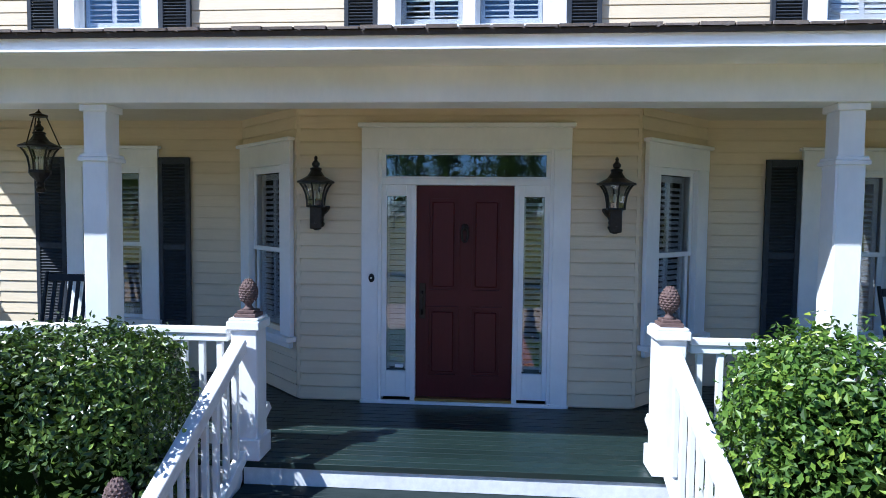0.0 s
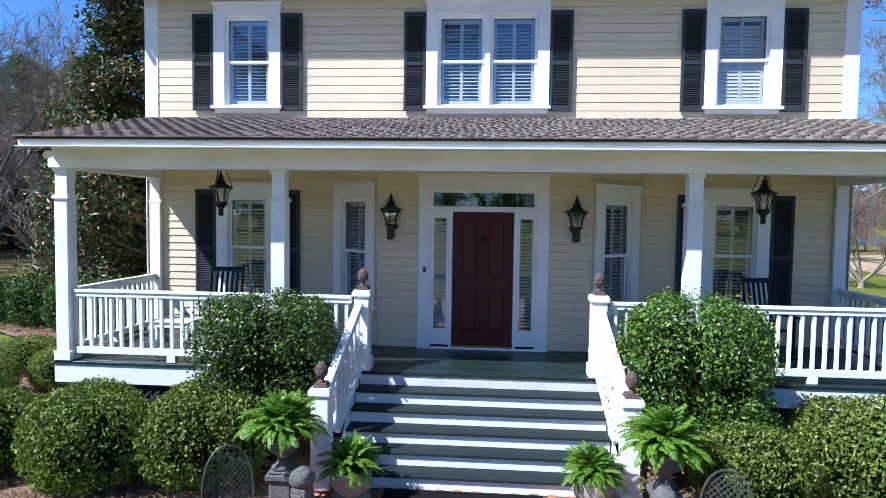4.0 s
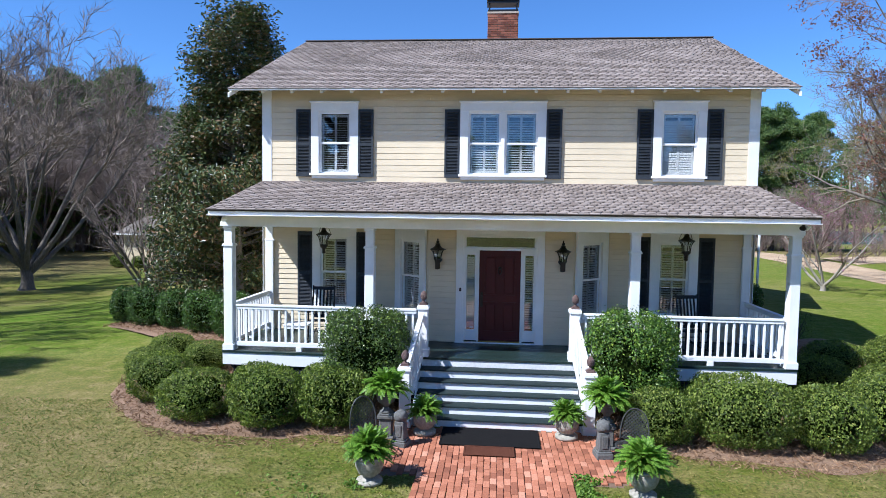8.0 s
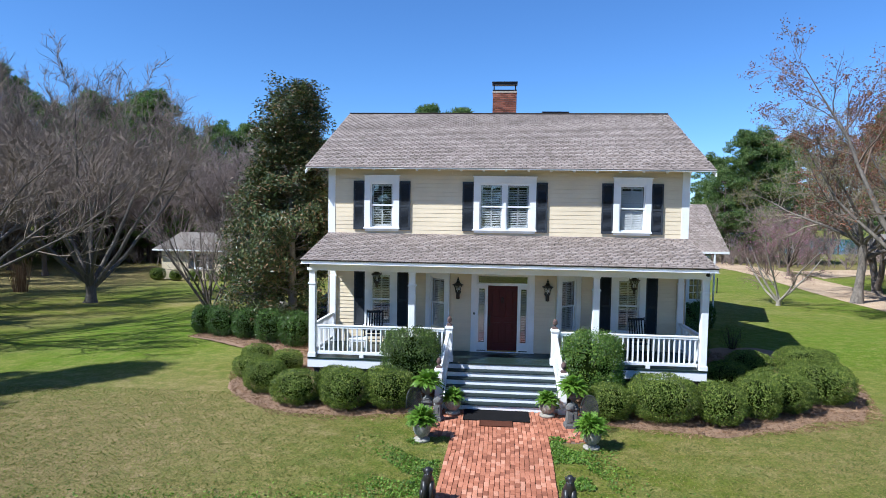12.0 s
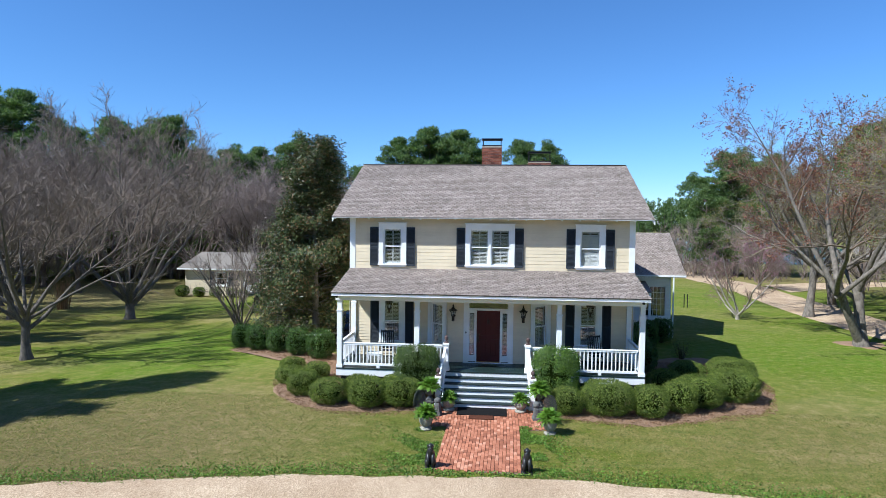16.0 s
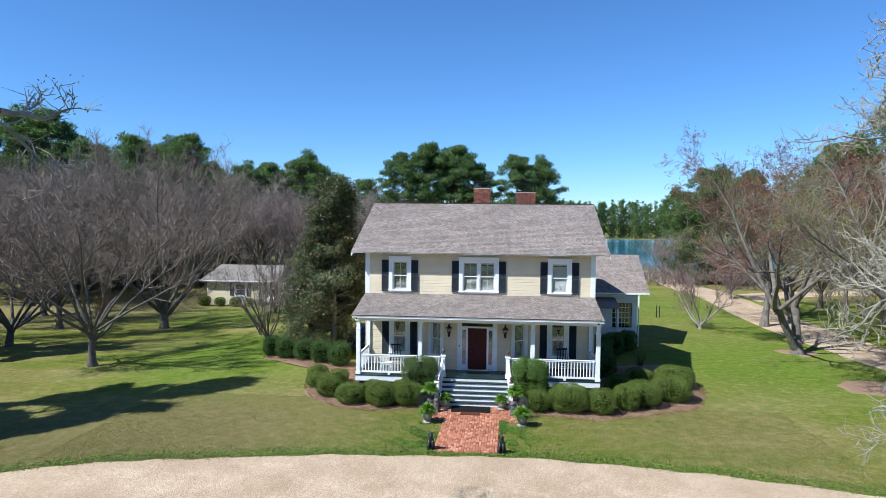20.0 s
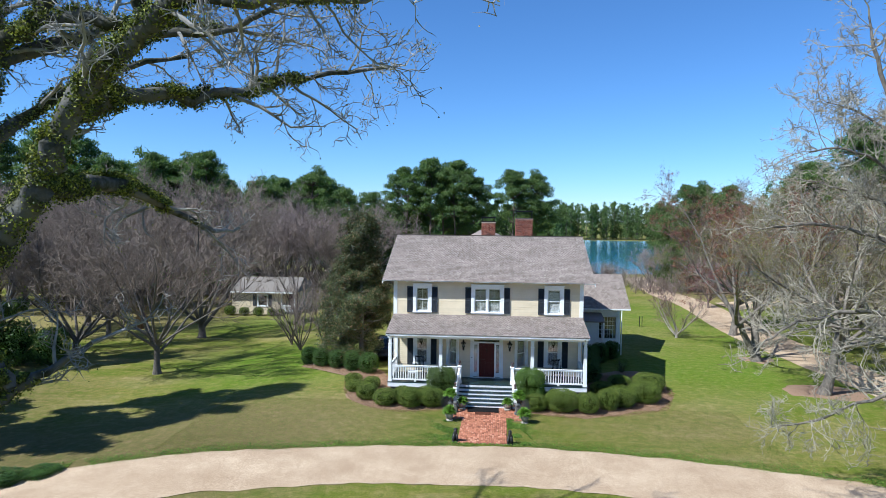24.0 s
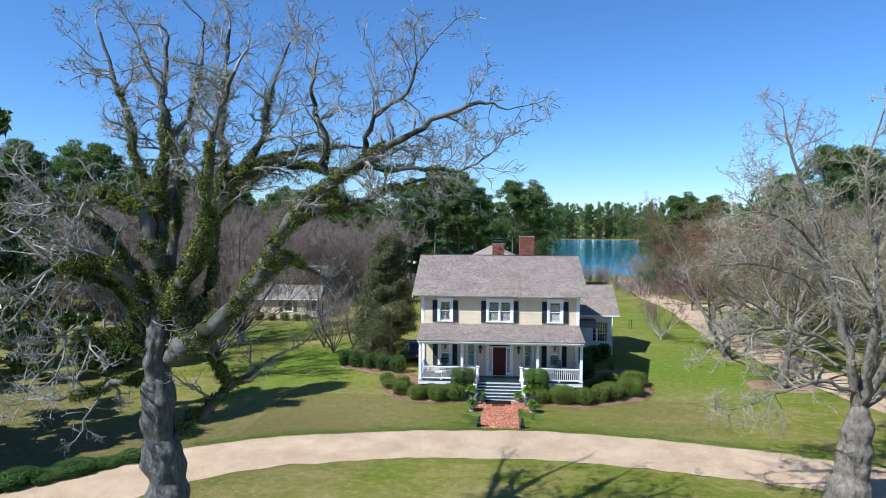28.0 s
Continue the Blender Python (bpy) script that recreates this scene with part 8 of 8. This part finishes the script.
# ---- small buildings ----
def cottage():
    t = empty("cottage", pose(-27.6, 34.0, -0.98), label="low cream cottage with a grey roof behind the lawn trees", category="house")
    bm = bmesh.new()
    pierced(bm, -3.0, 2.9, 0.0, 2.75, 0.0, 0.2, [(0.22, 1.28, 1.12, 2.28)])
    part("wall", bm, CREAM, t)
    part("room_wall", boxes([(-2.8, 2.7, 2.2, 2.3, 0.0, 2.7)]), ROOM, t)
    for row in ((-3.0, -2.8, 0.2, 7.0), (-3.0, 4.6, 7.0, 7.2), (4.4, 4.6, 2.2, 7.0), (2.9, 4.6, 2.0, 2.2), (2.7, 2.9, 0.2, 2.0)):
        part("side_wall", boxes([(*row, 0.0, 2.75)]), CREAM, t)
    for i in range(17):
        z = 0.1 + i * 0.155
        for a, b in cut(-2.98, 2.88, [(0.08, 1.42)] if 0.95 < z < 2.3 else []):
            part("clapboard", boxes([(a, b, -0.025, 0.0, z, z + 0.15)], 0.004), CREAM, t)
    w = part("window", boxes([(0.10, 0.24, -0.06, 0.05, 1.0, 2.4), (1.26, 1.40, -0.06, 0.05, 1.0, 2.4), (0.24, 1.26, -0.06, 0.05, 2.26, 2.4), (0.05, 1.45, -0.1, 0.05, 0.95, 1.0), (0.24, 1.26, -0.05, 0.05, 1.0, 1.12), (0.24, 1.26, 0.0, 0.05, 1.68, 1.74)]), WHITE, t)
    p = part("pane", boxes([(0.24, 1.26, 0.07, 0.075, 1.12, 2.28)]), GLASS, w)
    p.visible_shadow = False
    for x in (-0.42, 1.47):
        part("shutter", boxes([(x, x + 0.45, -0.07, -0.025, 1.0, 2.4)], 0.01), SLATE, t)
    part("door", boxes([(3.3, 4.15, 1.95, 2.0, 0.3, 2.3)], 0.01), MAROON, t)
    part("porch_floor", boxes([(2.9, 4.7, 0.0, 2.0, 0.0, 0.3)]), DECK, t)
    for x in (2.92, 4.5):
        part("porch_post", boxes([(x, x + 0.16, 0.05, 0.21, 0.3, 2.65)], 0.01), WHITE, t)
    r = part("porch_rail", boxes([(2.9, 4.6, 0.1, 0.17, 1.02, 1.1), (2.9, 4.6, 0.1, 0.17, 0.42, 0.5)]), WHITE, t)
    for i in range(11):
        piece("baluster", (0.05, 0.04, 0.54), WHITE, r, (3.1 + i * 0.14, 0.135, 0.76), (0, 0, 0), 0.0)
    bm = bmesh.new()
    v = [bm.verts.new(q) for q in ((-3.6, -0.5, 2.72), (5.1, -0.5, 2.72), (5.1, 7.7, 2.72), (-3.6, 7.7, 2.72), (-3.0, 3.6, 4.15), (4.7, 3.6, 4.15))]
    for q in ((0, 1, 5, 4), (1, 2, 5), (2, 3, 4, 5), (3, 0, 4), (3, 2, 1, 0)):
        bm.faces.new([v[i] for i in q])
    part("roof", bm, TAN_ROOF, t, "pale grey-brown low roof")
    part("fascia", boxes([(-3.6, 5.1, -0.54, -0.5, 2.6, 2.73)]), WHITE, t)


TAN_ROOF = surface("weathered_grey_roof", (0.13, 0.115, 0.10), (0.26, 0.23, 0.20), 0.95, 6, 0.8, 0.5, (1, 0.3, 4), distance=0.02)
cottage()
for i, (x, s_) in enumerate(((-30.4, 0.95), (-28.7, 0.85), (-27.0, 0.88), (-25.4, 0.8), (-24.3, 0.7))):
    plant("cottage_shrub", MOUND[i % 4], at(x, 33.0, i * 40, s_, 0, 1.15), "small rounded shrub along the cottage wall", "shrub", "cottage shrubs")


def shed(name, x, y, w_, d, h, roof, wall, roof_mat, label):
    t = empty(name, pose(x, y, ground_z(x, y) - 0.1), label=label, category="shed")
    part("wall", boxes([(-w_ / 2, w_ / 2, 0, 0.15, 0, h), (-w_ / 2, w_ / 2, d - 0.15, d, 0, h), (-w_ / 2, -w_ / 2 + 0.15, 0.15, d - 0.15, 0, h), (w_ / 2 - 0.15, w_ / 2, 0.15, d - 0.15, 0, h)]), wall, t)
    part("door", boxes([(-0.8, 0.8, -0.03, 0.0, 0, min(2.2, h - 0.2))], 0.01), BLACK, t)
    bm = bmesh.new()
    v = [bm.verts.new(q) for q in ((-w_ / 2 - 0.4, -0.4, h), (w_ / 2 + 0.4, -0.4, h), (w_ / 2 + 0.4, d / 2, h + roof), (-w_ / 2 - 0.4, d / 2, h + roof), (w_ / 2 + 0.4, d + 0.4, h), (-w_ / 2 - 0.4, d + 0.4, h))]
    for q in ((0, 1, 2, 3), (3, 2, 4, 5), (0, 3, 5), (1, 4, 2), (5, 4, 1, 0)):
        bm.faces.new([v[i] for i in q])
    part("roof", bm, roof_mat, t)


shed("barn", -22, 92, 9, 6, 2.6, 1.6, WHITE, WHITE, "far white barn with a pale metal roof behind the trees")
shed("lane_shed", 58, 72, 9, 6, 2.6, 1.4, BARK_BROWN, TAN_ROOF, "low brown shed under the pines beyond the lane")
for x in (14.9, 15.15):
    piece("garden_stake", (0.06, 0.06, 1.1), BLACK, None, (x, 25.0, ground_z(x, 25) + 0.5), (0, 0, 0), 0.008)
for o in bpy.data.objects:
    if o.name.startswith("garden_stake"):
        tagged(o, "short dark wooden stake standing on the side lawn", "stake", "lawn stakes")

# ---- ground cover, straw and grass ----
def scatter(name, region, count, seed, length, width, material, label, category, lift, upright, keep=None):
    rng = np.random.default_rng(seed)
    xy = region(rng, count)
    if keep is not None:
        xy = xy[np.array([keep(a, b) for a, b in xy])]
    z = np.array([ground_z(a, b) for a, b in xy]) + lift * rng.uniform(0.2, 1.0, len(xy))
    c = Cloud()
    leaves(c, rng, np.column_stack([xy, z]), np.tile([0, 0, upright], (len(xy), 1)), length, width, 1.0)
    tagged(link(name, c.mesh(name, material), None), label, category, kind="stuff")


def band(rng, k):
    i = rng.integers(0, len(far_edge) - 1, k)
    e = np.array(far_edge)[i]
    return e + np.column_stack([rng.normal(size=k) * 0.4, np.abs(rng.normal(size=k)) * 0.45 + rng.uniform(-0.1, 0.1, k)])


scatter("ground_cover", band, 30000, 31, 0.06, 0.045, CLOVER, "low bright green clover along the edge of the drive", "ground cover", 0.07, 1.2, lambda a, b: -24 < a < 22 and not (-1.25 < a < 1.1 and b > -9.4) and noise.noise((a * 0.5, b * 0.6, 2)) > -0.25 - 0.25 * (abs(a) < 7))


def sides_of_walk(rng, k):
    s = rng.integers(0, 2, k)
    return np.column_stack([np.where(s, 1.12 + np.abs(rng.normal(size=k)) * 0.6, -1.3 - np.abs(rng.normal(size=k)) * 0.7), rng.uniform(-9.5, -5.6, k)])


scatter("ground_cover", sides_of_walk, 9000, 32, 0.06, 0.045, CLOVER, "low bright green clover beside the brick walk", "ground cover", 0.06, 1.2, lambda a, b: noise.noise((a * 1.1, b * 1.1, 5)) > 0.0)


def bed_floor(rng, k):
    s = rng.integers(0, 2, k)
    return np.column_stack([np.where(s, rng.uniform(1.8, 11.5, k), rng.uniform(-13.2, -1.8, k)), rng.uniform(-5.4, 5.2, k)])


EAST_BED = [(1.9, -4.6), (3.0, -4.9), (4.6, -5.3), (6.2, -4.9), (8.3, -4.2), (10.1, -3.2), (11.4, 0.3), (11.4, 4.2), (7.2, 4.6), (6.2, 1.0), (1.8, -2.0)]
WEST_BED = [(-1.6, -4.4), (-3.2, -5.05), (-4.6, -5.2), (-6.0, -4.85), (-7.6, -3.5), (-8.6, -1.4), (-9.1, 0.9), (-9.2, 2.3), (-10.7, 3.6), (-13.1, 4.7), (-12.8, 6.2), (-9.0, 5.6), (-6.0, 2.0), (-1.6, -2.0)]
scatter("pine_straw", bed_floor, 60000, 33, 0.16, 0.012, STRAW, "loose rust-brown pine straw in the shrub beds", "mulch", 0.10, 1.6, lambda a, b: inside(a, b, EAST_BED if a > 0 else WEST_BED))


def front_lawn(rng, k):
    return np.column_stack([rng.uniform(-15, 13.5, k), rng.uniform(-11.5, -3.0, k) ])


def edge_y(x):
    return np.interp(x, [p[0] for p in far_edge], [p[1] for p in far_edge])


def on_lawn(a, b):
    return b > edge_y(a) + 0.05 and not (-1.25 < a < 1.1) and not (-2.1 < a < 2.3 and b > -5.9) and not inside(a, b, EAST_BED if a > 0 else WEST_BED)


scatter("lawn_blades", front_lawn, 90000, 34, 0.075, 0.012, BLADE, "short green and straw-coloured grass blades of the front lawn", "grass", 0.03, 1.1, on_lawn)

# ---- parked car and boulder beside the house ----
CAR_PAINT = surface("dark_grey_car_paint", (0.035, 0.037, 0.042), (0.05, 0.053, 0.06), 0.25, 30, 2, 0.0, metal=0.5)
TYRE = surface("tyre_rubber", (0.010, 0.010, 0.010), (0.02, 0.02, 0.02), 0.85, 40, 5, 0.2)
CHROME = surface("wheel_metal", (0.45, 0.45, 0.46), (0.6, 0.6, 0.62), 0.3, 30, 5, 0.05, metal=1.0)


def parked_car(x, y, turn):
    t = empty("car", pose(x, y, ground_z(x, y), 0, 0, turn), label="dark grey car parked beside the house behind the hedge", category="car")
    prof = [(-2.15, 0.42), (-2.18, 0.62), (-2.0, 0.82), (-1.0, 0.98), (-0.25, 1.40), (1.0, 1.42), (1.75, 1.02), (2.1, 0.95), (2.15, 0.55), (2.05, 0.36), (-1.9, 0.32)]
    bm = bmesh.new()
    sides = []
    for s, k in ((-1, 1.0), (-0.8, 1.0), (0.8, 1.0), (1, 1.0)):
        sides.append([bm.verts.new((s * 0.9 * (0.86 if z > 1.1 else 1.0) * (0.985 if abs(s) == 1 else 1.0), yy, z - (0.05 if abs(s) == 1 and z > 0.9 else 0))) for yy, z in prof])
    for a, b in zip(sides, sides[1:]):
        for i in range(len(prof)):
            j = (i + 1) % len(prof)
            bm.faces.new((a[i], a[j], b[j], b[i]))
    bm.faces.new(sides[0][::-1])
    bm.faces.new(sides[-1])
    bmesh.ops.recalc_face_normals(bm, faces=bm.faces)
    bmesh.ops.bevel(bm, geom=list(bm.edges), offset=0.03, segments=2, affect="EDGES")
    part("body", bm, CAR_PAINT, t, "", True)
    for name, q in (("windscreen", [(-0.68, -0.93, 1.03), (0.68, -0.93, 1.03), (0.62, -0.30, 1.395), (-0.62, -0.30, 1.395)]), ("rear_window", [(0.62, 1.08, 1.40), (-0.62, 1.08, 1.40), (-0.68, 1.66, 1.08), (0.68, 1.66, 1.08)])):
        bm = bmesh.new()
        n_ = Vector((0, -0.012 if name == "windscreen" else 0.012, 0.016))
        a, b = [bm.verts.new(Vector(p) + n_) for p in q], [bm.verts.new(Vector(p) + n_ * 0.4) for p in q]
        bm.faces.new(a), bm.faces.new(b[::-1])
        for i in range(4):
            bm.faces.new((a[i], b[i], b[(i + 1) % 4], a[(i + 1) % 4]))
        part(name, bm, CAR_GLASS, t)
    for s in (-1, 1):
        part("side_window", boxes([(s * 0.80 - 0.012, s * 0.80 + 0.012, -0.35, 0.95, 1.06, 1.32)], 0.01), CAR_GLASS, t)
        part("headlight", boxes([(s * 0.66 - 0.14, s * 0.66 + 0.14, -2.2, -2.1, 0.62, 0.74)], 0.02), CHROME, t)
        part("mirror", boxes([(s * 0.98 - 0.08, s * 0.98 + 0.08, -0.72, -0.62, 0.98, 1.1)], 0.02), CAR_PAINT, t)
        for yy in (-1.35, 1.35):
            bm = bmesh.new()
            lathe(bm, [(0.18, -0.1), (0.31, -0.1), (0.33, -0.06), (0.33, 0.06), (0.31, 0.1), (0.18, 0.1)], 24, pose(s * 0.82, yy, 0.33, 0, 90, 0))
            wheel = part("wheel", bm, TYRE, t)
            bm = bmesh.new()
            lathe(bm, [(0.19, -0.08), (0.19, 0.105), (0.05, 0.115)], 16, pose(s * 0.82, yy, 0.33, 0, 90 * s, 0))
            part("rim", bm, CHROME, wheel)


CAR_GLASS, _n, _l, _b = shade("car_window", 0.05, 0.0, 0.6)
_b.inputs["Base Color"].default_value = (0.01, 0.012, 0.014, 1)
parked_car(-7.6, 8.6, 4)
bm = bmesh.new()
bmesh.ops.create_icosphere(bm, subdivisions=3, radius=1.0)
for v in bm.verts:
    v.co *= 1 + 0.22 * noise.noise(v.co * 1.7)
    v.co = Vector((v.co.x * 0.5, v.co.y * 0.38, v.co.z * 0.36))
me = bpy.data.meshes.new("boulder")
bm.to_mesh(me)
bm.free()
me.polygons.foreach_set("use_smooth", [True] * len(me.polygons))
boulder = tagged(link("boulder", me, CONCRETE), "pale rounded boulder under the magnolia", "rock")
boulder.location = (-11.6, 11.6, ground_z(-11.6, 11.6) + 0.3)
